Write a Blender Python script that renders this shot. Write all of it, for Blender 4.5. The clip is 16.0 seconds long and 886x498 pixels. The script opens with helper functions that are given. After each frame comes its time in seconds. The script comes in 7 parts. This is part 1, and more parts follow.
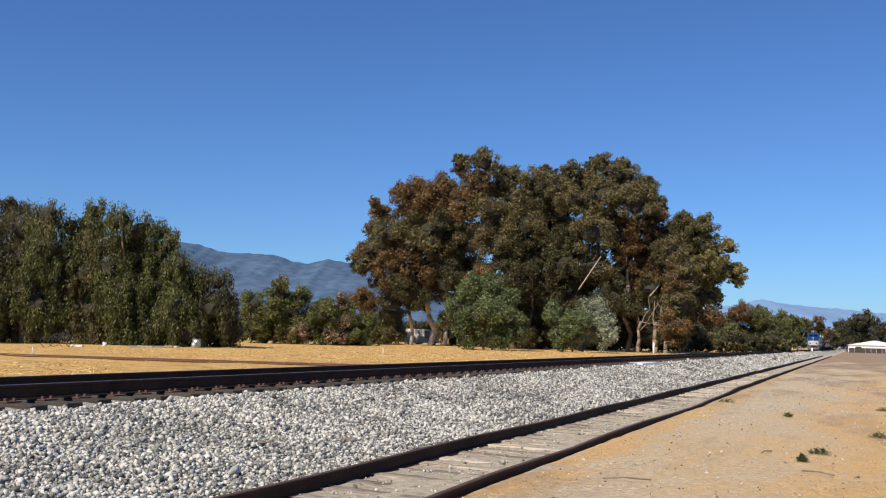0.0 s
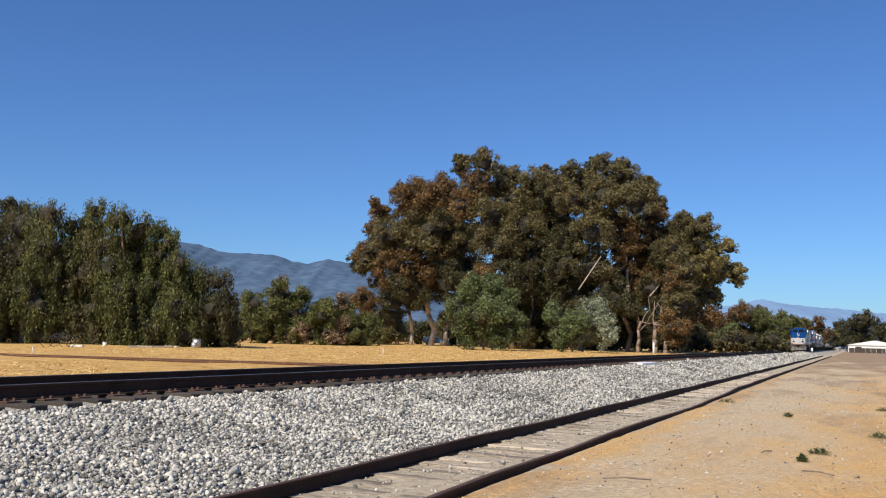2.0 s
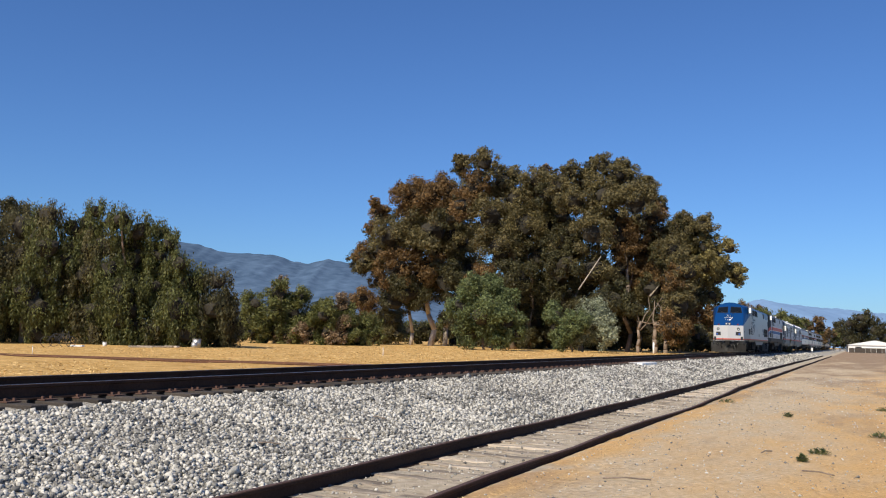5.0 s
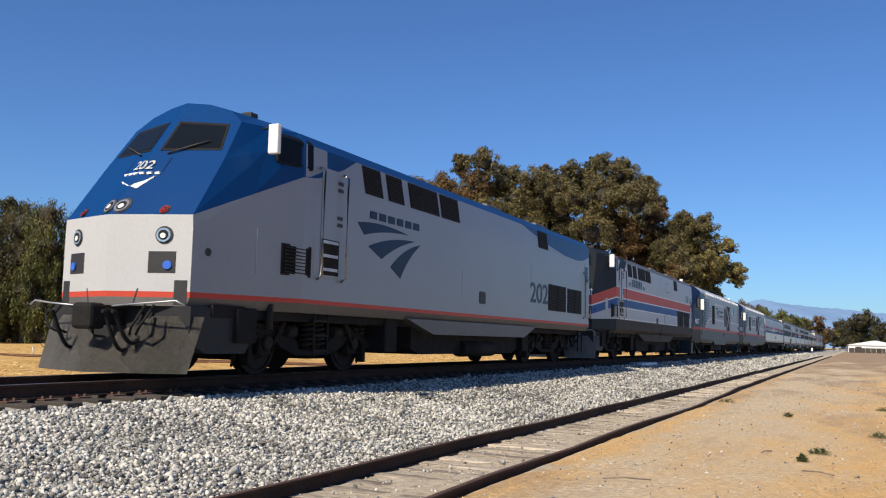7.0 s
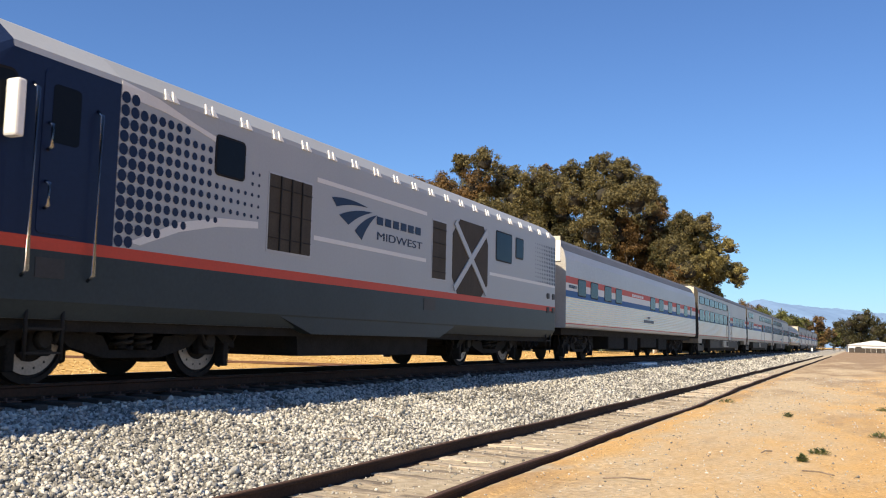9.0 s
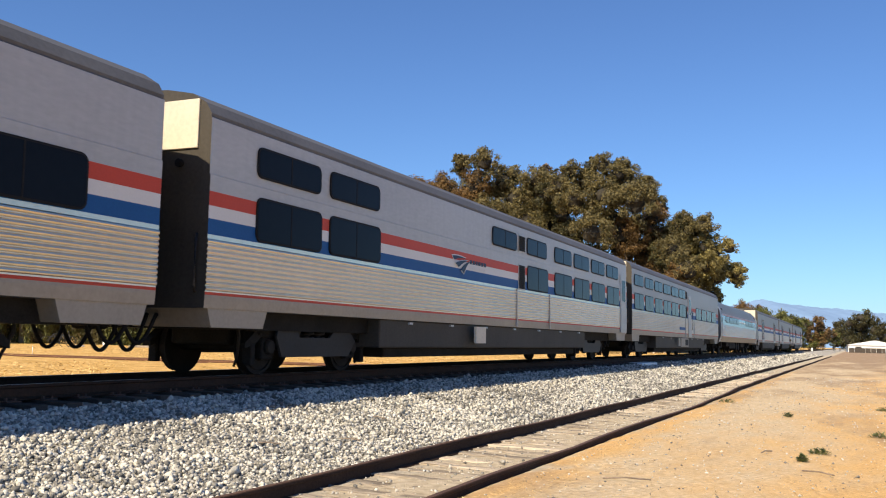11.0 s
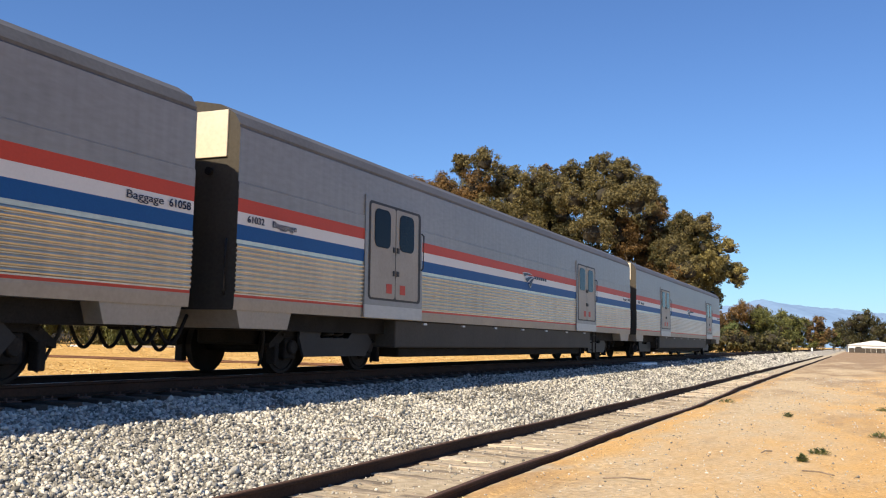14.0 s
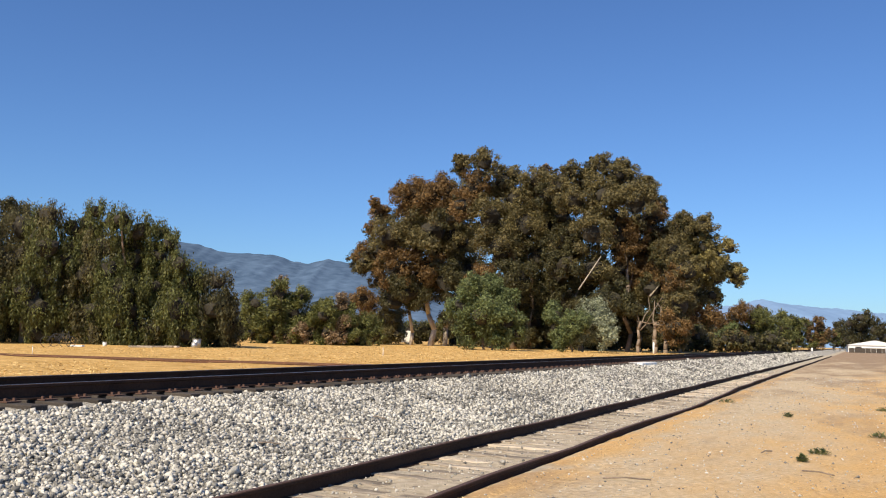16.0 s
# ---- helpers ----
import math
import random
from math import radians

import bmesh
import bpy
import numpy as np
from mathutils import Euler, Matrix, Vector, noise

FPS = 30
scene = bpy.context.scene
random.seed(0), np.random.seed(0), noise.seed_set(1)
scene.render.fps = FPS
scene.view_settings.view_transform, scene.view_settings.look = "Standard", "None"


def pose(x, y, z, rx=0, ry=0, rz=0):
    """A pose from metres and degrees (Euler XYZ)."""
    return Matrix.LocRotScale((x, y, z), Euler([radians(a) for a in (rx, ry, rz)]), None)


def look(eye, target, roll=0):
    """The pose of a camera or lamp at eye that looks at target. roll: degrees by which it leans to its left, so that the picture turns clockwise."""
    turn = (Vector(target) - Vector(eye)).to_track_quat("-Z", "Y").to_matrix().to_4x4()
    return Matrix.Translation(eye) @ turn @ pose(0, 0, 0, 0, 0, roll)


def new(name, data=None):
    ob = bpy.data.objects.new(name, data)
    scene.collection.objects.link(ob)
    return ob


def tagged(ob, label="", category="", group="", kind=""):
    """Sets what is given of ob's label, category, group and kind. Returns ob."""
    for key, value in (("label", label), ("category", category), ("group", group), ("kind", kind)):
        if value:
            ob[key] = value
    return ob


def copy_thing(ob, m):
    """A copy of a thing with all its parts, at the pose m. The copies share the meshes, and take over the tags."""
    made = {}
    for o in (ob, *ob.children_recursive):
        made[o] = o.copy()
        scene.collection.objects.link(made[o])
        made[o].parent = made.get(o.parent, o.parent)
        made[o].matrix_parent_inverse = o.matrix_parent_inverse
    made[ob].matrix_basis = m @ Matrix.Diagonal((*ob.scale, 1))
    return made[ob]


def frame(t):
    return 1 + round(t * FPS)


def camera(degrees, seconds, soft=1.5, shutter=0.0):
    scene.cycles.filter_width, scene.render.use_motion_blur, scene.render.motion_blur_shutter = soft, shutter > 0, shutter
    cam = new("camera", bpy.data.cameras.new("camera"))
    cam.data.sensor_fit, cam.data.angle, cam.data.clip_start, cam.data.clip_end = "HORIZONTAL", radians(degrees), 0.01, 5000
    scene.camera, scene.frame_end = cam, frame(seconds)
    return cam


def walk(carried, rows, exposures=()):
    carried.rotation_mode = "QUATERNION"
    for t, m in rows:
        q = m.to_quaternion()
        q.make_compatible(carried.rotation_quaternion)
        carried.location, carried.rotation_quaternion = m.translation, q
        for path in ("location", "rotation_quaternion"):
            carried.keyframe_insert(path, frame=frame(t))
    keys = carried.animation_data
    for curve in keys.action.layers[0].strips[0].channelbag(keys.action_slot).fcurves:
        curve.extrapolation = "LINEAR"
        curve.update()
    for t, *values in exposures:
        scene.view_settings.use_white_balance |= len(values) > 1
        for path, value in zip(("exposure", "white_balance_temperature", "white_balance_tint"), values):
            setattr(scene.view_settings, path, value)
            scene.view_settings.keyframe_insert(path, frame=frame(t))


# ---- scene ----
# Camera: held still beside the line, about 1.4 m above the dirt
YAW, TILT, ROLL = radians(24.513), radians(5.669), 1.327
EYE = Vector((0, 0, 1.424))
WAY = Vector((-math.sin(YAW) * math.cos(TILT), math.cos(YAW) * math.cos(TILT), math.sin(TILT)))
cam = camera(52.29, 16.0, 1.1, 0.015)
STAND = look(EYE, EYE + WAY * 10, ROLL)
walk(cam, [(0, STAND), (16.0, STAND)], exposures=[(0, 0.10, 6950, 10), (6.8, 0.08, 6950, 10), (7.5, 0.50, 7850, 10), (9.0, 0.52, 7900, 10), (15.55, 0.54, 7900, 10), (16.0, 0.30, 7550, 10)])

# Daylight: clear sky, afternoon sun along the track from behind the camera
SUN_FROM = Vector((-0.16, -1.05, 1.0)).normalized()
world = bpy.data.worlds.new("sky")
scene.world = world
world.use_nodes = True
wn = world.node_tree.nodes
sky = wn.new("ShaderNodeTexSky")
sky.sky_type = "NISHITA"
sky.sun_disc = False
sky.sun_elevation = math.asin(SUN_FROM.z)
sky.sun_rotation = math.atan2(SUN_FROM.x, SUN_FROM.y)
sky.air_density, sky.dust_density, sky.ozone_density, sky.altitude = 1.0, 0.3, 4.0, 50
wn["Background"].inputs["Strength"].default_value = 0.085
tint = wn.new("ShaderNodeMix")
tint.data_type, tint.blend_type = "RGBA", "MULTIPLY"
tint.inputs["Factor"].default_value, tint.inputs["B"].default_value = 1.0, (0.55, 0.875, 1.35, 1)
world.node_tree.links.new(sky.outputs["Color"], tint.inputs["A"])
world.node_tree.links.new(tint.outputs["Result"], wn["Background"].inputs["Color"])
sun = new("sun", bpy.data.lights.new("sun", "SUN"))
sun.data.energy, sun.data.angle, sun.data.color = 5.0, radians(0.53), (1.0, 0.92, 0.78)
sun.matrix_world = look(SUN_FROM * 100, (0, 0, 0))

# ---- materials ----
def mat(name, col, rough=0.6, metal=0.0, var=0.15, scale=3.0, fine=40.0, bump=0.0, bscale=60.0, spec=0.5, col2=None, rnd=0.0, island=False, stretch=(1, 1, 1), streak=0.0):
    """Principled surface whose colour wanders at two scales, with fine relief."""
    m = bpy.data.materials.new(name)
    m.use_nodes = True
    nt = m.node_tree
    n, l = nt.nodes, nt.links
    b = n["Principled BSDF"]
    b.inputs["Roughness"].default_value, b.inputs["Metallic"].default_value = rough, metal
    b.inputs["Specular IOR Level"].default_value = spec
    co = n.new("ShaderNodeTexCoord")
    mp = n.new("ShaderNodeMapping")
    mp.inputs["Scale"].default_value = stretch
    l.new(co.outputs["Object"], mp.inputs["Vector"])
    big, small = n.new("ShaderNodeTexNoise"), n.new("ShaderNodeTexNoise")
    for t, s in ((big, scale), (small, fine)):
        t.inputs["Scale"].default_value, t.inputs["Detail"].default_value = s, 4
        l.new(mp.outputs["Vector"], t.inputs["Vector"])
    add = n.new("ShaderNodeMath")
    add.operation = "ADD"
    l.new(big.outputs["Fac"], add.inputs[0])
    l.new(small.outputs["Fac"], add.inputs[1])
    src = add.outputs[0]
    if rnd or island:
        info = n.new("ShaderNodeNewGeometry") if island else n.new("ShaderNodeObjectInfo")
        ma = n.new("ShaderNodeMath")
        ma.operation = "MULTIPLY_ADD"
        ma.inputs[1].default_value, ma.inputs[2].default_value = rnd, -rnd / 2
        l.new(info.outputs["Random Per Island" if island else "Random"], ma.inputs[0])
        a2 = n.new("ShaderNodeMath")
        a2.operation = "ADD"
        l.new(src, a2.inputs[0])
        l.new(ma.outputs[0], a2.inputs[1])
        src = a2.outputs[0]
    if streak:
        st = n.new("ShaderNodeTexNoise")
        sm = n.new("ShaderNodeMapping")
        sm.inputs["Scale"].default_value = (5.0, 5.0, 0.35)
        st.inputs["Scale"].default_value, st.inputs["Detail"].default_value = 1.6, 5
        l.new(co.outputs["Object"], sm.inputs["Vector"])
        l.new(sm.outputs["Vector"], st.inputs["Vector"])
        a3 = n.new("ShaderNodeMath")
        a3.operation = "MULTIPLY_ADD"
        a3.inputs[1].default_value = streak
        l.new(st.outputs["Fac"], a3.inputs[0])
        a4 = n.new("ShaderNodeMath")
        a4.operation = "SUBTRACT"
        a4.inputs[1].default_value = streak / 2
        l.new(src, a4.inputs[0])
        l.new(a4.outputs[0], a3.inputs[2])
        src = a3.outputs[0]
    ramp = n.new("ShaderNodeMapRange")
    ramp.inputs["From Min"].default_value, ramp.inputs["From Max"].default_value = 0.65, 1.35
    l.new(src, ramp.inputs["Value"])
    mix = n.new("ShaderNodeMix")
    mix.data_type = "RGBA"
    lo = [max(0, c * (1 - var)) for c in col]
    hi = [min(1, c * (1 + var)) for c in (col2 or col)]
    mix.inputs["A"].default_value, mix.inputs["B"].default_value = (*lo, 1), (*hi, 1)
    l.new(ramp.outputs["Result"], mix.inputs["Factor"])
    l.new(mix.outputs["Result"], b.inputs["Base Color"])
    if bump:
        bt, bn = n.new("ShaderNodeTexNoise"), n.new("ShaderNodeBump")
        bt.inputs["Scale"].default_value, bt.inputs["Detail"].default_value = bscale, 3
        bn.inputs["Strength"].default_value, bn.inputs["Distance"].default_value = bump, 0.02
        l.new(mp.outputs["Vector"], bt.inputs["Vector"])
        l.new(bt.outputs["Fac"], bn.inputs["Height"])
        l.new(bn.outputs["Normal"], b.inputs["Normal"])
    return m


def leafmat(name, a, b, rough=0.55):
    m = mat(name, a, rough, col2=b, var=0.35, scale=0.35, fine=3.0, rnd=0.9, island=True, spec=0.3)
    n, l = m.node_tree.nodes, m.node_tree.links
    bs = n["Principled BSDF"]
    tr = n.new("ShaderNodeBsdfTranslucent")
    tr.inputs["Color"].default_value = (*[min(1, c * 1.4) for c in b], 1)
    mx = n.new("ShaderNodeMixShader")
    mx.inputs[0].default_value = 0.28
    l.new(bs.outputs[0], mx.inputs[1])
    l.new(tr.outputs[0], mx.inputs[2])
    l.new(mx.outputs[0], n["Material Output"].inputs["Surface"])
    return m


M = {}
M["rail"] = mat("rusty_rail", (0.052, 0.031, 0.023), 0.85, 0.0, 0.35, 1.5, 30, 0.3, 80, spec=0.12)
M["rail_top"] = mat("polished_rail_head", (0.42, 0.40, 0.38), 0.35, 1.0, 0.15, 1, 20)
M["rail_rust"] = mat("brown_rail_head", (0.10, 0.055, 0.04), 0.7, 0.3, 0.4, 2, 30)
M["spur_rust"] = mat("flaking_rust", (0.15, 0.075, 0.045), 0.9, 0.0, 0.4, 1.2, 20, 0.4)
M["plate"] = mat("rusty_plate", (0.095, 0.05, 0.038), 0.85, 0.0, 0.4, 4, 40, 0.4)
M["tie_dark"] = mat("creosoted_tie", (0.055, 0.045, 0.038), 0.9, 0, 0.4, 3, 30, 0.5, 50, rnd=0.5)
M["tie_grey"] = mat("weathered_tie", (0.205, 0.165, 0.125), 0.9, 0, 0.45, 2, 22, 0.9, 40, stretch=(0.25, 3, 3), rnd=0.6, col2=(0.43, 0.365, 0.29))
M["stone"] = mat("ballast_stone", (0.19, 0.188, 0.18), 0.85, 0, 0.35, 0.5, 25, 0.4, 60, col2=(0.475, 0.46, 0.42), rnd=0.9, island=True)
M["stone_single"] = mat("ballast_stone_single", (0.19, 0.188, 0.18), 0.85, 0, 0.35, 0.5, 25, 0.4, 60, col2=(0.475, 0.46, 0.42), rnd=0.9)
M["bark"] = mat("bark", (0.22, 0.17, 0.13), 0.9, 0, 0.4, 1.5, 12, 0.6, 20)
M["bark_pale"] = mat("pale_bark", (0.42, 0.36, 0.30), 0.8, 0, 0.35, 1.0, 8, 0.4, 14)
M["olive"] = leafmat("olive_leaves", (0.068, 0.064, 0.029), (0.172, 0.143, 0.064))
M["rust"] = leafmat("rusty_leaves", (0.090, 0.061, 0.028), (0.201, 0.122, 0.050))
M["yellow"] = leafmat("yellow_green_leaves", (0.096, 0.086, 0.032), (0.248, 0.205, 0.077))
# Dark green foliage; on eucalyptus lobes the darkness paints crown shade.
M["dark_and_shade_green"] = leafmat("dark_and_shade_leaves", (0.032, 0.034, 0.018), (0.090, 0.083, 0.037))
M["pepper"] = leafmat("pepper_tree_leaves", (0.044, 0.053, 0.018), (0.129, 0.137, 0.046))
M["pepper_brown"] = leafmat("pepper_tree_brown_leaves", (0.053, 0.051, 0.024), (0.140, 0.124, 0.055))
M["bush"] = leafmat("bush_leaves", (0.053, 0.075, 0.030), (0.163, 0.198, 0.083))
M["silver"] = leafmat("silvery_leaves", (0.102, 0.126, 0.078), (0.324, 0.348, 0.240))
M["shrub"] = leafmat("shrub_leaves", (0.048, 0.062, 0.020), (0.150, 0.158, 0.053))
M["dry"] = leafmat("dry_scrub", (0.111, 0.078, 0.049), (0.286, 0.208, 0.130))
# Twigs inside the crowns, coloured near-black to stand for the shade there.
M["twigs"] = mat("shade_dark_twigs", (0.030, 0.026, 0.018), 0.9, 0, 0.5, 1.2, 9, 0.8, 6)
M["straw"] = mat("straw", (0.44, 0.29, 0.11), 0.9, 0, 0.35, 0.5, 10, col2=(0.66, 0.47, 0.22), rnd=0.9, island=True)
M["white"] = mat("white_paint", (0.78, 0.78, 0.76), 0.5, 0, 0.06, 1, 20)
M["grey_metal"] = mat("galvanised", (0.45, 0.46, 0.47), 0.45, 0.7, 0.2, 3, 30)
M["black"] = mat("black_plastic", (0.02, 0.02, 0.022), 0.6, 0, 0.3, 5, 30)
# ---- helpers for building ----
def mesh_of(name, verts, faces, mats, idx=None, smooth=False):
    me = bpy.data.meshes.new(name)
    me.from_pydata([tuple(v) for v in verts], [], [tuple(f) for f in faces])
    for m in mats:
        me.materials.append(m)
    if idx is not None:
        me.polygons.foreach_set("material_index", np.asarray(idx, dtype=np.int32))
    if smooth:
        me.polygons.foreach_set("use_smooth", np.ones(len(me.polygons), dtype=bool))
    me.update()
    return me


def quads_mesh(name, v, mats, idx=None):
    """v: (n, 3 or 4, 3) corners, each face an island of its own."""
    n, c = v.shape[:2]
    me = bpy.data.meshes.new(name)
    me.vertices.add(n * c)
    me.vertices.foreach_set("co", v.reshape(-1).astype(np.float32))
    me.loops.add(n * c)
    me.loops.foreach_set("vertex_index", np.arange(n * c, dtype=np.int32))
    me.polygons.add(n)
    me.polygons.foreach_set("loop_start", np.arange(0, n * c, c, dtype=np.int32))
    for m in mats:
        me.materials.append(m)
    if idx is not None:
        me.polygons.foreach_set("material_index", np.asarray(idx, dtype=np.int32))
    me.update(calc_edges=True)
    return me


def child(name, data, parent, label=""):
    ob = new(name, data)
    ob.parent = parent
    return tagged(ob, label) if label else ob


def part(name, bm, material, parent, label=""):
    me = bpy.data.meshes.new(name)
    bm.to_mesh(me)
    bm.free()
    for m in (material if isinstance(material, (list, tuple)) else [material]):
        me.materials.append(m)
    return child(name, me, parent, label)


def empty(name, m, label, category, group="", kind=""):
    ob = new(name)
    ob.matrix_world = m
    return tagged(ob, label, category, group, kind)


def bm_box(bm, x0, x1, y0, y1, z0, z1, bevel=0.0, mi=0):
    g = bmesh.ops.create_cube(bm, size=1.0, matrix=Matrix.Translation(((x0 + x1) / 2, (y0 + y1) / 2, (z0 + z1) / 2)) @ Matrix.Diagonal((abs(x1 - x0), abs(y1 - y0), abs(z1 - z0), 1)))
    fs = {f for v in g["verts"] for f in v.link_faces}
    for f in fs:
        f.material_index = mi
    if bevel:
        es = list({e for v in g["verts"] for e in v.link_edges})
        bmesh.ops.bevel(bm, geom=es, offset=bevel, segments=2, affect="EDGES", profile=0.5)
    return bm


def box(x0, x1, y0, y1, z0, z1, bevel=0.0):
    return bm_box(bmesh.new(), x0, x1, y0, y1, z0, z1, bevel)


def bm_tube(bm, a, b, r, r2=None, seg=10, mi=0):
    a, b = Vector(a), Vector(b)
    d = b - a
    m = Matrix.Translation((a + b) / 2) @ d.to_track_quat("Z", "Y").to_matrix().to_4x4()
    g = bmesh.ops.create_cone(bm, cap_ends=True, segments=seg, radius1=r, radius2=r if r2 is None else r2, depth=d.length, matrix=m)
    for f in {f for v in g["verts"] for f in v.link_faces}:
        f.material_index = mi
        f.smooth = len(f.verts) == 4
    return bm


def tube(a, b, r, r2=None, seg=10):
    return bm_tube(bmesh.new(), a, b, r, r2, seg)


def path_tube(pts, r, seg=6):
    """One connected bent rod through the points."""
    bm = bmesh.new()
    P = [Vector(p) for p in pts]
    rings = []
    for i, p in enumerate(P):
        d = (P[min(i + 1, len(P) - 1)] - P[max(i - 1, 0)]).normalized()
        q = d.to_track_quat("Z", "Y")
        rings.append([bm.verts.new(p + q @ Vector((r * math.cos(2 * math.pi * k / seg), r * math.sin(2 * math.pi * k / seg), 0))) for k in range(seg)])
    for a, b in zip(rings, rings[1:]):
        for k in range(seg):
            bm.faces.new((a[k], a[(k + 1) % seg], b[(k + 1) % seg], b[k])).smooth = True
    bm.faces.new(rings[0][::-1])
    bm.faces.new(rings[-1])
    bmesh.ops.recalc_face_normals(bm, faces=bm.faces)
    return bm


# ---- ground: one sheet, from the dirt lot over siding and main line to the field and the horizon ----
def step(a, b, x):
    t = np.clip((x - a) / (b - a), 0, 1)
    return t * t * (3 - 2 * t)


def ground_z(x, y):
    pts_x = [-4000, -60, -30, -14, -12.6, -11.2, -10.0, -8.35, -7.6, -5.35, -4.95, -3.55, -3.33, -2.6, -1.5, 40, 4000]
    pts_z = [0.3, 0.3, 0.32, 0.36, 0.40, 0.52, 0.545, 0.545, 0.41, -0.05, -0.118, -0.118, -0.035, -0.03, -0.015, 0.0, 0.0]
    return np.interp(x, pts_x, pts_z)


def ground():
    xs = np.concatenate([[-4000, -1500, -600, -250, -120, -80, -60], np.arange(-50, -16, 1.5), np.arange(-16, 8, 0.16), np.arange(8, 30, 2), [40, 80, 160, 400, 1200, 4000]])
    ys = np.concatenate([[-600, -200, -60, -20, -8, -3], np.arange(0, 40, 0.3), np.arange(40, 120, 1.5), np.arange(120, 300, 10), [400, 600, 1000, 1800, 3000, 4500]])
    X, Y = np.meshgrid(xs, ys)
    Z = ground_z(X, Y)
    rs = np.random.RandomState(5)
    near = (np.abs(X + 4) < 60) & (Y < 130) & (Y > -4)
    Z = Z + near * (rs.rand(*Z.shape) - 0.5) * np.where(X < -12.5, 0.045, np.where(X > -2.8, 0.006, 0.02))
    wob = np.array([noise.noise((x * 0.35, y * 0.35, 3.3)) for x, y in zip(X.ravel(), Y.ravel())]).reshape(X.shape)
    Z = Z + near * wob * np.where(X < -13, 0.10, np.where(X > -2.8, 0.012, 0.015))
    w = len(xs)
    V = np.stack([X, Y, Z], -1).reshape(-1, 3)
    F = [(j * w + i, j * w + i + 1, (j + 1) * w + i + 1, (j + 1) * w + i) for j in range(len(ys) - 1) for i in range(w - 1)]
    m = bpy.data.materials.new("ground_earth")
    m.use_nodes = True
    n, l = m.node_tree.nodes, m.node_tree.links
    b = n["Principled BSDF"]
    b.inputs["Roughness"].default_value, b.inputs["Specular IOR Level"].default_value = 0.95, 0.2
    co = n.new("ShaderNodeTexCoord")

    def tex(scale, detail=5, sx=1, sy=1, rough=0.55):
        mp, t = n.new("ShaderNodeMapping"), n.new("ShaderNodeTexNoise")
        mp.inputs["Scale"].default_value = (sx, sy, 1)
        t.inputs["Scale"].default_value, t.inputs["Detail"].default_value, t.inputs["Roughness"].default_value = scale, detail, rough
        l.new(co.outputs["Object"], mp.inputs["Vector"])
        l.new(mp.outputs["Vector"], t.inputs["Vector"])
        return t.outputs["Fac"]

    def rng(src, a, c):
        r = n.new("ShaderNodeMapRange")
        r.inputs["From Min"].default_value, r.inputs["From Max"].default_value = a, c
        l.new(src, r.inputs["Value"])
        return r.outputs["Result"]

    def mixc(f, a, c):
        x = n.new("ShaderNodeMix")
        x.data_type = "RGBA"
        for key, val in (("A", a), ("B", c)):
            if isinstance(val, tuple):
                x.inputs[key].default_value = (*val, 1)
            else:
                l.new(val, x.inputs[key])
        l.new(f, x.inputs["Factor"])
        return x.outputs["Result"]

    def madd(a, k, c):
        x = n.new("ShaderNodeMath")
        x.operation = "MULTIPLY_ADD"
        l.new(a, x.inputs[0])
        x.inputs[1].default_value = k
        if isinstance(c, float):
            x.inputs[2].default_value = c
        else:
            l.new(c, x.inputs[2])
        return x.outputs[0]

    sep = n.new("ShaderNodeSeparateXYZ")
    l.new(co.outputs["Object"], sep.inputs[0])
    edge = madd(tex(0.8, 4), 1.6, madd(tex(4.0, 3), 0.5, -1.05))
    xw = n.new("ShaderNodeMath")
    l.new(sep.outputs["X"], xw.inputs[0])
    l.new(edge, xw.inputs[1])
    xw = xw.outputs[0]
    fine, mid, big = tex(60, 3), tex(7, 5), tex(0.45, 4, 1, 0.55)
    # dirt: pale grey-brown lanes, orange straw-strewn patches
    grey = mixc(rng(tex(13, 6, 1, 1, 0.7), 0.33, 0.67), (0.41, 0.315, 0.205), (0.70, 0.57, 0.40))
    orange = mixc(rng(tex(34, 6, 1, 1, 0.75), 0.34, 0.68), (0.49, 0.285, 0.11), (0.80, 0.53, 0.25))
    brown = mixc(rng(mid, 0.3, 0.7), (0.25, 0.165, 0.105), (0.38, 0.28, 0.19))
    lane = rng(madd(tex(0.55, 7, 1, 0.35, 0.68), 2.4, madd(sep.outputs["X"], 0.24, madd(sep.outputs["Y"], -0.014, -0.36))), 0.05, 0.75)
    dirt = mixc(lane, grey, orange)
    strip = rng(madd(tex(1.3, 6, 1, 0.4, 0.7), 1.6, madd(sep.outputs["X"], -0.8, madd(sep.outputs["Y"], -0.008, -2.68))), 0.0, 0.5)
    dirt = mixc(strip, dirt, orange)
    dirt = mixc(rng(madd(tex(0.32, 7, 1.0, 0.28, 0.68), 1.0, madd(sep.outputs["Y"], 0.0022, 0.0)), 0.54, 0.72), dirt, brown)
    dirt = mixc(rng(tex(16, 8, 1, 1, 0.8), 0.57, 0.76), dirt, (0.27, 0.185, 0.115))
    speck = rng(tex(110, 2), 0.68, 0.74)
    dirt = mixc(speck, dirt, (0.72, 0.68, 0.60))
    gravel = mixc(rng(tex(28, 2), 0.35, 0.65), (0.22, 0.21, 0.19), (0.52, 0.49, 0.43))
    sand = mixc(rng(mid, 0.3, 0.7), (0.36, 0.30, 0.22), (0.56, 0.48, 0.37))
    field = mixc(rng(tex(1.1, 6, 1, 2.2), 0.35, 0.7), (0.46, 0.275, 0.085), (0.72, 0.46, 0.18))
    field = mixc(rng(fine, 0.55, 0.75), field, (0.40, 0.25, 0.095))
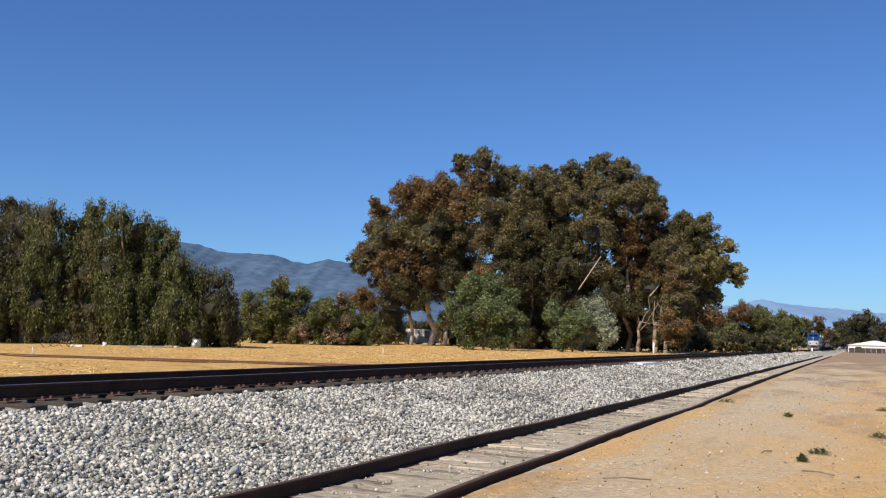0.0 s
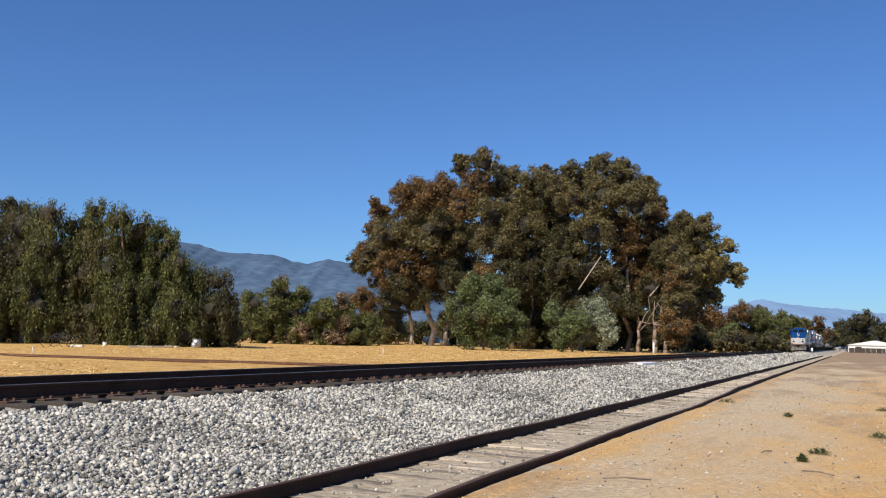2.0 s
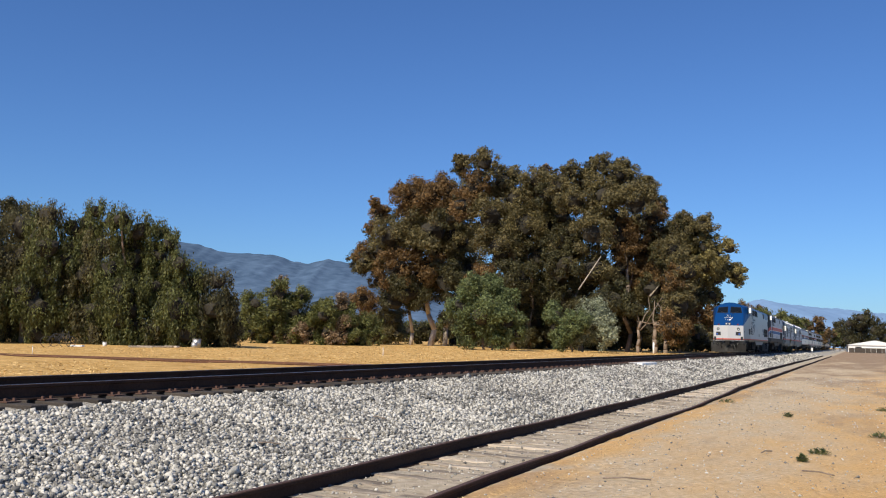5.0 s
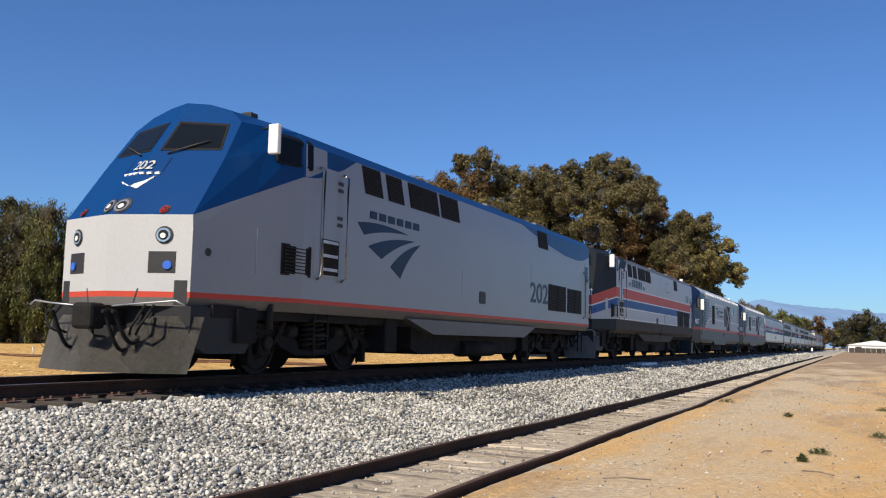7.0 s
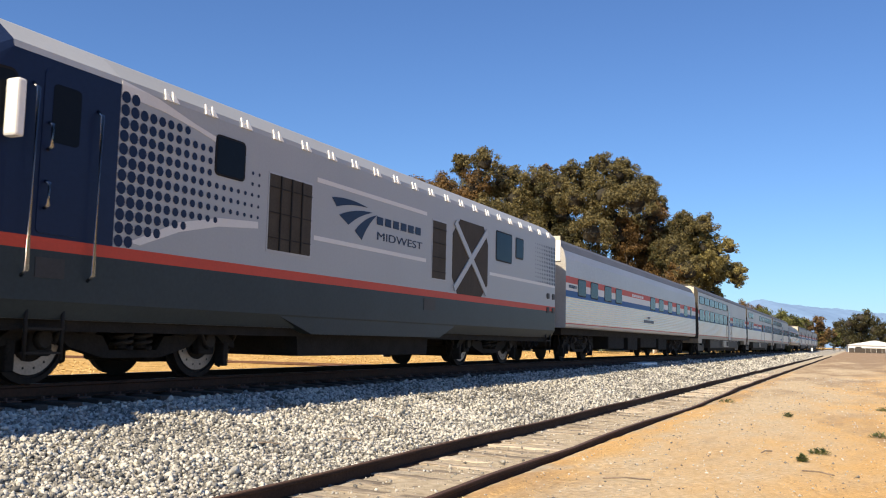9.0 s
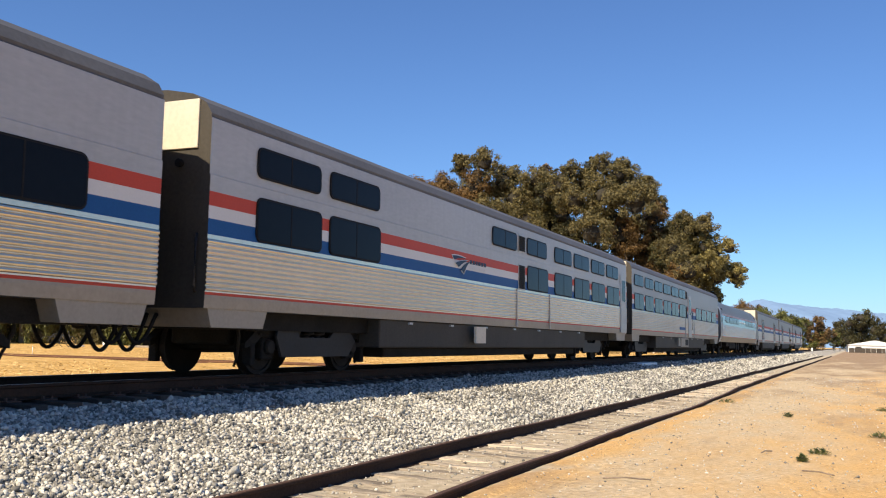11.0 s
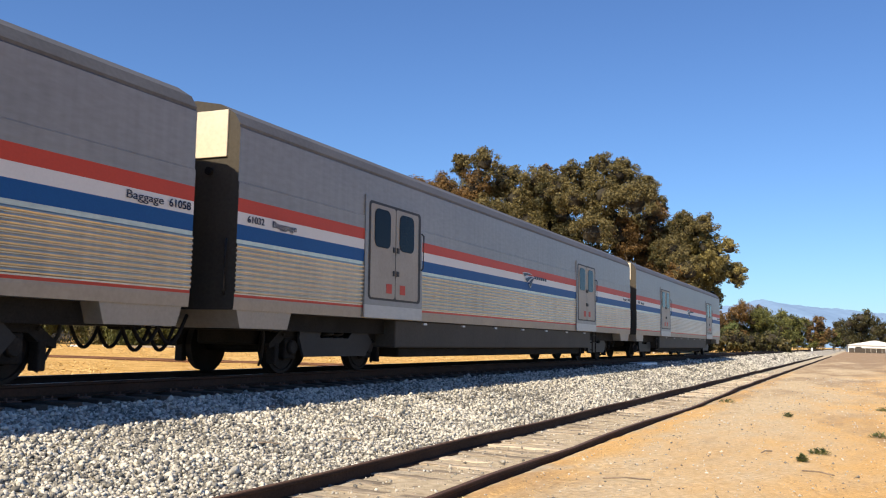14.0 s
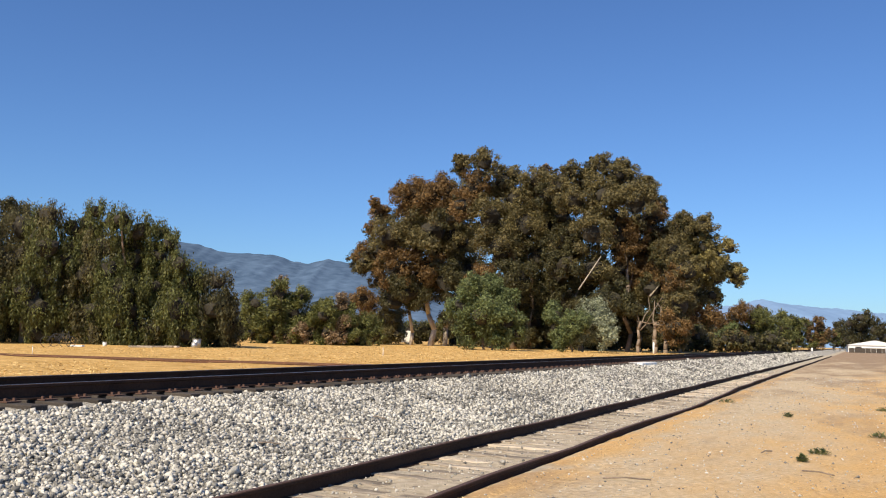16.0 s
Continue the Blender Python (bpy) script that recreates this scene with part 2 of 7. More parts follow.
    col = mixc(rng(xw, -3.6, -3.2), sand, dirt)
    col = mixc(rng(xw, -5.3, -4.6), gravel, col)
    col = mixc(rng(xw, -13.2, -12.6), field, col)
    l.new(col, b.inputs["Base Color"])
    bump = n.new("ShaderNodeBump")
    bump.inputs["Strength"].default_value, bump.inputs["Distance"].default_value = 0.9, 0.05
    l.new(madd(fine, 0.5, mid), bump.inputs["Height"])
    l.new(bump.outputs["Normal"], b.inputs["Normal"])
    tagged(new("ground", mesh_of("ground", V, F, [m], smooth=True)), "sandy dirt lot, gravel bed and dry straw field beside a railway", "ground", kind="structure")


ground()
MAIN_X, MAIN_Z = -9.548, 0.785
SIDE_X, SIDE_Z = -4.189, 0.05


# ---- rails, plates and ties ----
RAIL_OUT = [(-0.07, 0), (0.07, 0), (0.07, 0.012), (0.012, 0.035), (0.012, 0.125), (0.036, 0.14), (0.036, 0.165), (0.028, 0.173), (-0.028, 0.173), (-0.036, 0.165), (-0.036, 0.14), (-0.012, 0.125), (-0.012, 0.035), (-0.07, 0.012)]


def rail_mesh(name, line, top, side=None):
    """line: points of the rail head's top; the profile hangs below."""
    V, F, I = [], [], []
    k = len(RAIL_OUT)
    for i, p in enumerate(line):
        a, c = Vector(line[max(i - 1, 0)]), Vector(line[min(i + 1, len(line) - 1)])
        d = (c - a).normalized()
        s = Vector((d.y, -d.x, 0)).normalized()
        for u, z in RAIL_OUT:
            V.append(Vector(p) + s * u + Vector((0, 0, z - 0.173)))
    for i in range(len(line) - 1):
        for j in range(k):
            F.append((i * k + j, (i + 1) * k + j, (i + 1) * k + (j + 1) % k, i * k + (j + 1) % k))
            I.append(1 if j in (7,) else 0)
    F += [tuple(range(k))[::-1], tuple(range((len(line) - 1) * k, len(line) * k))]
    I += [0, 0]
    return mesh_of(name, V, F, [side or M["rail"], top], I)


def main_line():
    th = empty("railway_track", Matrix.Identity(4), "main line of dark steel rails on creosoted ties in grey ballast", "track", kind="structure")
    for s in (-0.7525, 0.7525):
        line = [(MAIN_X + s, y, MAIN_Z) for y in (-60, 0, 30, 80, 200, 500)]
        child("rail", rail_mesh("rail", line, M["rail_top"]), th, "dark steel rail with a polished head")
    tie, plate = bmesh.new(), bmesh.new()
    bm_box(tie, -1.3, 1.3, -0.115, 0.115, -0.38, -0.19, 0.012)
    bm_box(plate, -0.19, 0.19, -0.1, 0.1, -0.19, -0.172, 0.004)
    for sx, sy in ((-0.12, -0.06), (0.12, 0.06), (-0.12, 0.06), (0.12, -0.06)):
        bm_box(plate, sx - 0.018, sx + 0.018, sy - 0.012, sy + 0.012, -0.172, -0.14)
    tie_me, plate_me = bpy.data.meshes.new("tie"), bpy.data.meshes.new("tie_plate")
    tie.to_mesh(tie_me), plate.to_mesh(plate_me)
    tie_me.materials.append(M["tie_dark"]), plate_me.materials.append(M["plate"])
    rs = np.random.RandomState(2)
    for i in range(110):
        y = 1.0 + i * 0.53 + rs.uniform(-0.04, 0.04)
        t = child("tie", tie_me, th)
        t.location = (MAIN_X + rs.uniform(-0.07, 0.07), y, MAIN_Z + rs.uniform(-0.004, 0.0))
        t.rotation_euler = (0, 0, rs.uniform(-0.02, 0.02))
        for s in (-0.7525, 0.7525):
            p = child("tie_plate", plate_me, th)
            p.location = (MAIN_X + s, y, MAIN_Z)
    V, F = [], []
    for i in range(420):
        y = 1.0 + (110 + i) * 0.53
        for p in ((-1.3, -0.115), (1.3, -0.115), (1.3, 0.115), (-1.3, 0.115)):
            V.append((MAIN_X + p[0], y + p[1], MAIN_Z - 0.19))
            V.append((MAIN_X + p[0], y + p[1], MAIN_Z - 0.32))
        k = i * 8
        F += [(k, k + 2, k + 4, k + 6), (k, k + 1, k + 3, k + 2), (k + 2, k + 3, k + 5, k + 4), (k + 4, k + 5, k + 7, k + 6), (k + 6, k + 7, k + 1, k)]
    tagged(child("far_ties", mesh_of("far_ties", V, F, [M["tie_dark"]]), th), kind="stuff")


main_line()


OUTER_Y, OUTER_X = [0, 7.8, 9.8, 11.8, 13.2, 17, 19.5, 22, 25, 33, 61, 170], [-3.44, -3.44, -3.52, -3.47, -3.51, -3.48, -3.42, -3.34, -3.42, -3.60, -3.62, -3.55]


def siding():
    th = empty("siding_track", Matrix.Identity(4), "disused siding of brown rusty rails on grey split wooden ties", "track", kind="structure")
    ys = list(np.arange(0, 60, 1.5)) + list(np.arange(60, 171, 10))
    lines = []
    for s in (-0.7525, 0.7525):
        line = []
        for y in ys:
            wob = 0.02 * math.sin(y * 0.5 + s) + 0.012 * math.sin(y * 1.3)
            dz = -0.03 if s > 0 else 0.0
            dz += 0.012 * math.sin(y * 0.8 + 2 * s)
            x = float(np.interp(y, OUTER_Y, OUTER_X)) + 0.2 * wob if s > 0 else SIDE_X + s + wob * 0.3
            line.append((x, y, SIDE_Z + dz))
        lines.append(line)
        child("rail", rail_mesh("rail", line, M["rail_rust"]), th, "brown rusty rail, half buried in dirt" if s > 0 else "dark brown rusty rail")
    rs = np.random.RandomState(9)
    variants = []
    for k in range(5):
        bm = bmesh.new()
        bm_box(bm, -1.28, 1.28, -0.115, 0.115, -0.17, 0.0, 0.02)
        bmesh.ops.subdivide_edges(bm, edges=[e for e in bm.edges if e.calc_length() > 1.0], cuts=9)
        for v in bm.verts:
            v.co.z += rs.uniform(-0.015, 0.012)
            v.co.y += rs.uniform(-0.014, 0.014)
        me = bpy.data.meshes.new("tie")
        bm.to_mesh(me)
        bm.free()
        me.materials.append(M["tie_grey"])
        variants.append(me)
    for i in range(90):
        t = child("tie", variants[i % 5], th)
        t.location = (SIDE_X + rs.uniform(-0.1, 0.1), 3.0 + i * 0.56 + rs.uniform(-0.05, 0.05), SIDE_Z - 0.155 + rs.uniform(-0.012, 0.004))
        t.rotation_euler = (0, rs.uniform(-0.006, 0.006) + 0.02, rs.uniform(-0.035, 0.035))
    return lines


SIDING_LINES = siding()


# the old spur in the field
def spur():
    th = empty("spur_track", Matrix.Identity(4), "abandoned rusty rails half sunk in dry straw", "track", kind="structure")
    for off in (0, 1.5):
        line = [(-62 + off * 0.1, 21.5 + off, 0.39), (-45, 23.6 + off, 0.40), (-30.4, 25.2 + off, 0.41), (-21.4, 26.3 + off, 0.43), (-16.2, 27.0 + off, 0.45), (-12.9, 28.0 + off, 0.48)]
        child("rail", rail_mesh("rail", line, M["rail_rust"], M["spur_rust"]), th)


spur()


# ---- ballast ----
def stone_shapes(count, corners, rs):
    """Angular crushed stones: hulls of a few points on a squashed ball."""
    out = []
    for _ in range(count):
        bm = bmesh.new()
        sc = np.array([1.0, rs.uniform(0.62, 0.95), rs.uniform(0.5, 0.85)])
        k = np.arange(corners) + 0.5
        ph, th = np.arccos(1 - 2 * k / corners), math.pi * (1 + 5 ** 0.5) * k + rs.uniform(0, 6)
        q = np.stack([np.cos(th) * np.sin(ph), np.sin(th) * np.sin(ph), np.cos(ph)], -1) + rs.normal(size=(corners, 3)) * 0.28
        q = q / np.linalg.norm(q, axis=1)[:, None] * rs.uniform(0.85, 1.15, (corners, 1)) * sc
        vs = [bm.verts.new(p) for p in q]
        g = bmesh.ops.convex_hull(bm, input=vs)
        bmesh.ops.delete(bm, geom=[v for v in bm.verts if not v.link_faces], context="VERTS")
        bmesh.ops.recalc_face_normals(bm, faces=bm.faces)
        bm.verts.index_update()
        out.append((np.array([v.co[:] for v in bm.verts]), np.array([[v.index for v in f.verts] for f in bm.faces])))
        bm.free()
    return out


def joined_stones(name, P, Z, shapes, rs, th):
    Vs, Fs, base = [], [], 0
    for s, (V, F) in enumerate(shapes):
        ids = np.arange(s, len(P), len(shapes))
        a, b, c = rs.uniform(-0.9, 0.9, len(ids)), rs.uniform(-0.9, 0.9, len(ids)), rs.uniform(0, 6.28, len(ids))
        W = np.repeat(V[None], len(ids), 0) * P[ids, 2][:, None, None]
        for ang, (u, v) in ((a, (1, 2)), (b, (0, 2)), (c, (0, 1))):
            cu, su = np.cos(ang)[:, None], np.sin(ang)[:, None]
            pu, pv = W[:, :, u].copy(), W[:, :, v].copy()
            W[:, :, u], W[:, :, v] = pu * cu - pv * su, pu * su + pv * cu
        W += np.stack([P[ids, 0], P[ids, 1], Z[ids]], -1)[:, None]
        Vs.append(W.reshape(-1, 3))
        Fs.append((F[None] + (np.arange(len(ids)) * len(V))[:, None, None] + base).reshape(-1, 3))
        base += len(ids) * len(V)
    V, F = np.concatenate(Vs), np.concatenate(Fs)
    me = bpy.data.meshes.new(name)
    me.vertices.add(len(V))
    me.vertices.foreach_set("co", V.reshape(-1).astype(np.float32))
    me.loops.add(len(F) * 3)
    me.loops.foreach_set("vertex_index", F.reshape(-1).astype(np.int32))
    me.polygons.add(len(F))
    me.polygons.foreach_set("loop_start", np.arange(0, len(F) * 3, 3, dtype=np.int32))
    me.materials.append(M["stone"])
    me.update(calc_edges=True)
    tagged(child(name, me, th), kind="stuff")


def ballast():
    rs = np.random.RandomState(11)
    th = empty("ballast_bed", Matrix.Identity(4), "loose grey and pale crushed stone ballast beside the rails", "ballast", kind="structure")

    def spread(x0, x1, y0, y1, dens, size, var=0.30):
        n = int((x1 - x0) * (y1 - y0) * dens)
        return np.stack([rs.uniform(x0, x1, n), rs.uniform(y0, y1, n), size * rs.lognormal(0, var, n)], -1)

    def heights(P):
        Z = ground_z(P[:, 0], P[:, 1]) + P[:, 2] * rs.uniform(0.0, 0.9, len(P))
        tie_gap = np.abs(((P[:, 1] - 1.0) / 0.53 + 0.5) % 1 - 0.5) * 0.53 < 0.13
        return np.where(P[:, 0] < -8.25, Z - np.where(tie_gap, 0.09, 0.045), Z)

    near = np.concatenate([spread(-8.28, -5.0, 3.5, 9, 1050, 0.0225), spread(-8.28, -5.0, 9, 15, 780, 0.0245), spread(-10.9, -8.3, 5, 20, 180, 0.028), spread(-5.3, -3.5, 4, 30, 55, 0.013, 0.45)])
    far = np.concatenate([spread(-8.28, -5.0, 15, 24, 520, 0.029), spread(-8.28, -5.0, 24, 40, 300, 0.036), spread(-8.28, -5.0, 40, 80, 95, 0.05), spread(-8.28, -5.0, 80, 170, 36, 0.075), spread(-10.9, -8.3, 20, 50, 90, 0.032), spread(-5.3, -3.5, 30, 60, 25, 0.02)])
    zn = heights(near)
    shapes = stone_shapes(16, 9, rs)
    kinds = [mesh_of("stone", V, F.tolist(), [M["stone_single"]]) for V, F in shapes]
    order = np.argsort(near[:, 1])
    picked = [i for i in order if near[i, 2] > 0.030 and -7.6 < near[i, 0] < -5.3][:300]
    for i in picked:
        ob = child("stone", kinds[i % len(kinds)], th)
        ob.location = (near[i, 0], near[i, 1], zn[i])
        ob.rotation_euler = tuple(rs.uniform(-0.7, 0.7, 2)) + (rs.uniform(0, 6.28),)
        ob.scale = (near[i, 2],) * 3
    rest = np.ones(len(near), dtype=bool)
    rest[picked] = False
    joined_stones("loose_stones", near[rest], zn[rest], shapes, rs, th)
    joined_stones("loose_stones", far, heights(far), stone_shapes(12, 6, rs), rs, th)


ballast()
# ---- trees ----
def leaf_quads(rs, p, out, leaf, aspect, hang):
    """Small pointed leaves at the points p, facing roughly outwards."""
    n = len(p)
    nrm = out * 0.8 + rs.normal(size=(n, 3)) * 0.45 + np.array([0, 0, 0.25])
    nrm /= np.linalg.norm(nrm, axis=1)[:, None]
    t = rs.normal(size=(n, 3))
    if hang:
        t = t * 0.3 + np.array([0, 0, -1.0])
    t -= nrm * np.sum(t * nrm, 1)[:, None]
    t /= np.linalg.norm(t, axis=1)[:, None] + 1e-9
    b = np.cross(nrm, t)
    s = leaf * rs.uniform(0.6, 1.35, n)[:, None]
    w = s * aspect
    return np.stack([p - t * s, p + b * w * 1.5, p + t * s], 1)


def ico(level):
    bm = bmesh.new()
    bmesh.ops.create_icosphere(bm, subdivisions=level, radius=1.0)
    V, F = np.array([v.co[:] for v in bm.verts]), np.array([[v.index for v in f.verts] for f in bm.faces])
    bm.free()
    return V, F


ICO = ico(2)


def cluster(rs, lobes, leaf, per, sub=12, droop=0.0, flat=1.0, aspect=0.5, clump=(0.26, 0.46)):
    """Each lobe (x, y, z, radius, material index) has a small solid twig heart, coloured near-black for
    the shade inside the crown, and carries tufts of small leaves on its outside. Gives the leaves and the triangles of
    the hearts."""
    quads, idx, HV, HF, base = [], [], [], [], 0

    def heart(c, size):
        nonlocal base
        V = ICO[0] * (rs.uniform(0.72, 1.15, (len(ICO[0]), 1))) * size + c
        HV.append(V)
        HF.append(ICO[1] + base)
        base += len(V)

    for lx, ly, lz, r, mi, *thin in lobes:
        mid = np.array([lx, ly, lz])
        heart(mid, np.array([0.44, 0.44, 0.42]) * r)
        for _ in range(int(sub * (thin[0] if thin else 1))):
            d = rs.normal(size=3) + np.array([0, 0, 0.25])
            d /= np.linalg.norm(d)
            c = mid + d * r * rs.uniform(0.45, 0.92) * np.array([1, 1, 0.95])
            cr = r * rs.uniform(*clump)
            shape = np.array([1.0, 1.0, flat])
            n = max(14, int(per * cr * cr / (leaf * leaf)))
            q = rs.normal(size=(n, 3))
            q /= np.linalg.norm(q, axis=1)[:, None]
            rad = rs.uniform(0.35, 1.04, n)
            stray = rs.uniform(0, 1, n) < 0.10
            rad = np.where(stray, rad * 1.22, rad)
            p = c + q * (rad * cr)[:, None] * shape
            if droop:
                p[:, 2] -= droop * rs.uniform(0, 1, n) ** 1.6 * cr
                p[:, :2] = c[:2] + (p[:, :2] - c[:2]) * np.clip(1.0 + 0.22 * (p[:, 2:] - c[2]) / cr, 0.45, 1.15)
            quads.append(leaf_quads(rs, p, q, leaf, aspect, droop > 0))
            idx.append(np.full(n, mi))
    return np.concatenate(quads), np.concatenate(idx), (np.concatenate(HV), np.concatenate(HF))


def crown_parts(th, got, mats, name="crown"):
    q, i, (V, F) = got
    child(name, quads_mesh(name, q, mats, i), th)
    # Solid hearts whose dark colour paints the crown's inner shade.
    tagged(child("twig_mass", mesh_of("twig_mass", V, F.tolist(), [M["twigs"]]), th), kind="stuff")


def limb(bm, a, b, r0, r1, rs, bends=4):
    a, b = Vector(a), Vector(b)
    pts = [a.lerp(b, i / bends) + (Vector(rs.normal(size=3)) * (b - a).length * 0.035 if 0 < i < bends else Vector()) for i in range(bends + 1)]
    for i in range(bends):
        bm_tube(bm, pts[i], pts[i + 1], r0 + (r1 - r0) * i / bends, r0 + (r1 - r0) * (i + 1) / bends, 7)


def tree(name, place, lobes, mats, label, category="tree", leaf=0.3, per=1.0, sub=30, trunks=((0, 0, 0.4),), bark="bark", seed=1, droop=0.0, flat=1.0, aspect=0.5, bare=(), group="", limbs=7, clump=(0.26, 0.46)):
    """place: (x, y, z) of the base; lobes in metres in the tree's own space."""
    rs = np.random.RandomState(seed)
    th = empty(name, pose(*place, 0, 0, math.degrees(YAW)), label, category, group)
    crown_parts(th, cluster(rs, lobes, leaf, per, sub, droop, flat, aspect, clump), [M[m] for m in mats])
    for k, (tx, ty, r) in enumerate(trunks):
        bm = bmesh.new()
        mine = sorted(lobes, key=lambda o: abs(o[0] - tx))[: max(3, limbs * 2 // len(trunks))]
        top = Vector((tx * 0.9 + 0.1 * mine[0][0], ty, 0.45 * max(o[2] for o in mine)))
        limb(bm, (tx, ty, -0.2), top, r, r * 0.6, rs)
        for o in mine:
            limb(bm, top.lerp(Vector((tx, ty, 0)), rs.uniform(0, 0.4)), (o[0], o[1], o[2]), r * 0.34, r * 0.08, rs)
        part("trunk", bm, M[bark], th)
    for a, b, r in bare:
        part("bare_branch", tube(a, b, r, r * 0.5, 7), M["bark_pale"], th, "dead pale bare branch")
    return th


def lobes_from(rows, scale, cx, base, seed, depth=1.0, fill=False, behind=0):
    """rows of (across, up, radius, colour) in a drawing where `scale` units are a metre; spread in depth."""
    rs = np.random.RandomState(seed)
    out = []
    for a, u, r, mi in rows:
        out.append(((a - cx) / scale, rs.uniform(-1, 1) * r / scale * depth * 1.4, (base - u) / scale, r / scale, mi))
        v = u + r * 1.1
        while fill and v < base - r * 0.35:
            out.append(((a - cx) / scale + rs.uniform(-0.4, 0.4) * r / scale, rs.uniform(-1, 1) * r / scale * depth, (base - v) / scale, r / scale * 1.05, mi))
            v += r * 1.2
    # Rear lobes all take leaf colour 3, its darkness standing for shade.
    if behind:
        for a, u, r, mi in (q for q in rows if q[1] < behind):
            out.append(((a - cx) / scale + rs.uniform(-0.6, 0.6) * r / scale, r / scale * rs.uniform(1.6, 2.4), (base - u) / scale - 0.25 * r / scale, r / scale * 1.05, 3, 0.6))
    return out


EUC = ["olive", "rust", "yellow", "dark_and_shade_green"]
UNIT = 1597.2


def eucalypts():
    # Colour 3 on low and inner lobes paints the shade beneath the canopy.
    d = 132.0
    s = UNIT / d
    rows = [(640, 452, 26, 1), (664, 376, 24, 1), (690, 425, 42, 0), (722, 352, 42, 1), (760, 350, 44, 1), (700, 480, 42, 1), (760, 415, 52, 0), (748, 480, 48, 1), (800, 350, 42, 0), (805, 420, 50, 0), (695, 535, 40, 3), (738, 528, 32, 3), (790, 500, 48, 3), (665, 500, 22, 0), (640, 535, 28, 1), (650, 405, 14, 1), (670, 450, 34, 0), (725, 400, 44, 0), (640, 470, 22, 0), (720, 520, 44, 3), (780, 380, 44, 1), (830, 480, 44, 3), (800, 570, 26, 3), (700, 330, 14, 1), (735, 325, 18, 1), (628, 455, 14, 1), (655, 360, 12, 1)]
    tree("eucalyptus_tree", (-56.0, 120.4, 0.29), lobes_from(rows, s, 768, 613, 1, behind=500), EUC, "tall eucalyptus with russet-tipped olive leaves and pale leaning trunks", leaf=0.19, per=6.4, sub=30, aspect=0.5, flat=0.85, clump=(0.20, 0.36), trunks=((-0.6, 0, 0.45), (1.6, 1.5, 0.4), (-3.5, 2, 0.3)), bark="bark_pale", seed=3, group="eucalyptus grove")
    d = 118.0
    s = UNIT / d
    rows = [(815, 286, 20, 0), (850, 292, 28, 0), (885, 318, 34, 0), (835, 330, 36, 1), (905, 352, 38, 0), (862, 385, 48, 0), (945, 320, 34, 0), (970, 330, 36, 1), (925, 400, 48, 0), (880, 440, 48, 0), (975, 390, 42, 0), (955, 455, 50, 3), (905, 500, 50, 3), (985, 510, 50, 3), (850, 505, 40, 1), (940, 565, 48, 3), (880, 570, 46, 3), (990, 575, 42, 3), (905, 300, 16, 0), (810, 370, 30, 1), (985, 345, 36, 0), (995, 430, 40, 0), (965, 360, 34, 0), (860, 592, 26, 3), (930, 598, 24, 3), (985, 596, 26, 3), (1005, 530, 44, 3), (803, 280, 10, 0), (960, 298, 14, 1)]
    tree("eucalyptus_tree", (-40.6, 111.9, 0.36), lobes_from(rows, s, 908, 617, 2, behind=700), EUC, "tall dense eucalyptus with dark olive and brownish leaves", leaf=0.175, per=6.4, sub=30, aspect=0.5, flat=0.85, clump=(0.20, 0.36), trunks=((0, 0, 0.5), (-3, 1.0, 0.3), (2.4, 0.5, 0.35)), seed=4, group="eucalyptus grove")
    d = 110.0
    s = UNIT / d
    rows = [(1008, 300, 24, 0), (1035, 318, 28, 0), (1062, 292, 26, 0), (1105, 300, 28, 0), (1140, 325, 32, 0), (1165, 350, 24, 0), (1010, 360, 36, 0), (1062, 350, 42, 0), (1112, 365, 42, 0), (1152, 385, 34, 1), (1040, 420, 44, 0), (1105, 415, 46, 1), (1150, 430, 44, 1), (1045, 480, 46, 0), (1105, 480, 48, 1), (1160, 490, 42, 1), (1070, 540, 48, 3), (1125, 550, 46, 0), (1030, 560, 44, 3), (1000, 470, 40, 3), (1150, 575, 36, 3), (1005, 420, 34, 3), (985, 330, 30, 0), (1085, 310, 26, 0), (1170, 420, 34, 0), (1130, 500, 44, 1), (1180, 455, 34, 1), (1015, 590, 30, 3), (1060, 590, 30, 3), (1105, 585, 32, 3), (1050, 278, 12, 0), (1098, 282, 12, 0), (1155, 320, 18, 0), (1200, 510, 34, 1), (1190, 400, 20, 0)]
    tree("eucalyptus_tree", (-28.0, 108.8, 0.33), lobes_from(rows, s, 1065, 622, 3, behind=700), EUC, "tall eucalyptus with olive crown and rust-red lower foliage", leaf=0.165, per=6.4, sub=30, aspect=0.5, flat=0.85, clump=(0.20, 0.36), trunks=((0, 0, 0.5), (2.8, -1, 0.3), (4.2, -1.5, 0.28), (-2.4, 1, 0.35)), seed=5, group="eucalyptus grove",
         bare=(((-3.6, -4.5, 7.2), (-1.0, -4.5, 11.2), 0.09), ((4.8, -4.5, 6.6), (7.7, -4.0, 10.1), 0.10), ((5.6, -4.5, 8.6), (7.0, -4.0, 9.6), 0.06)))
    d = 102.0
    s = UNIT / d
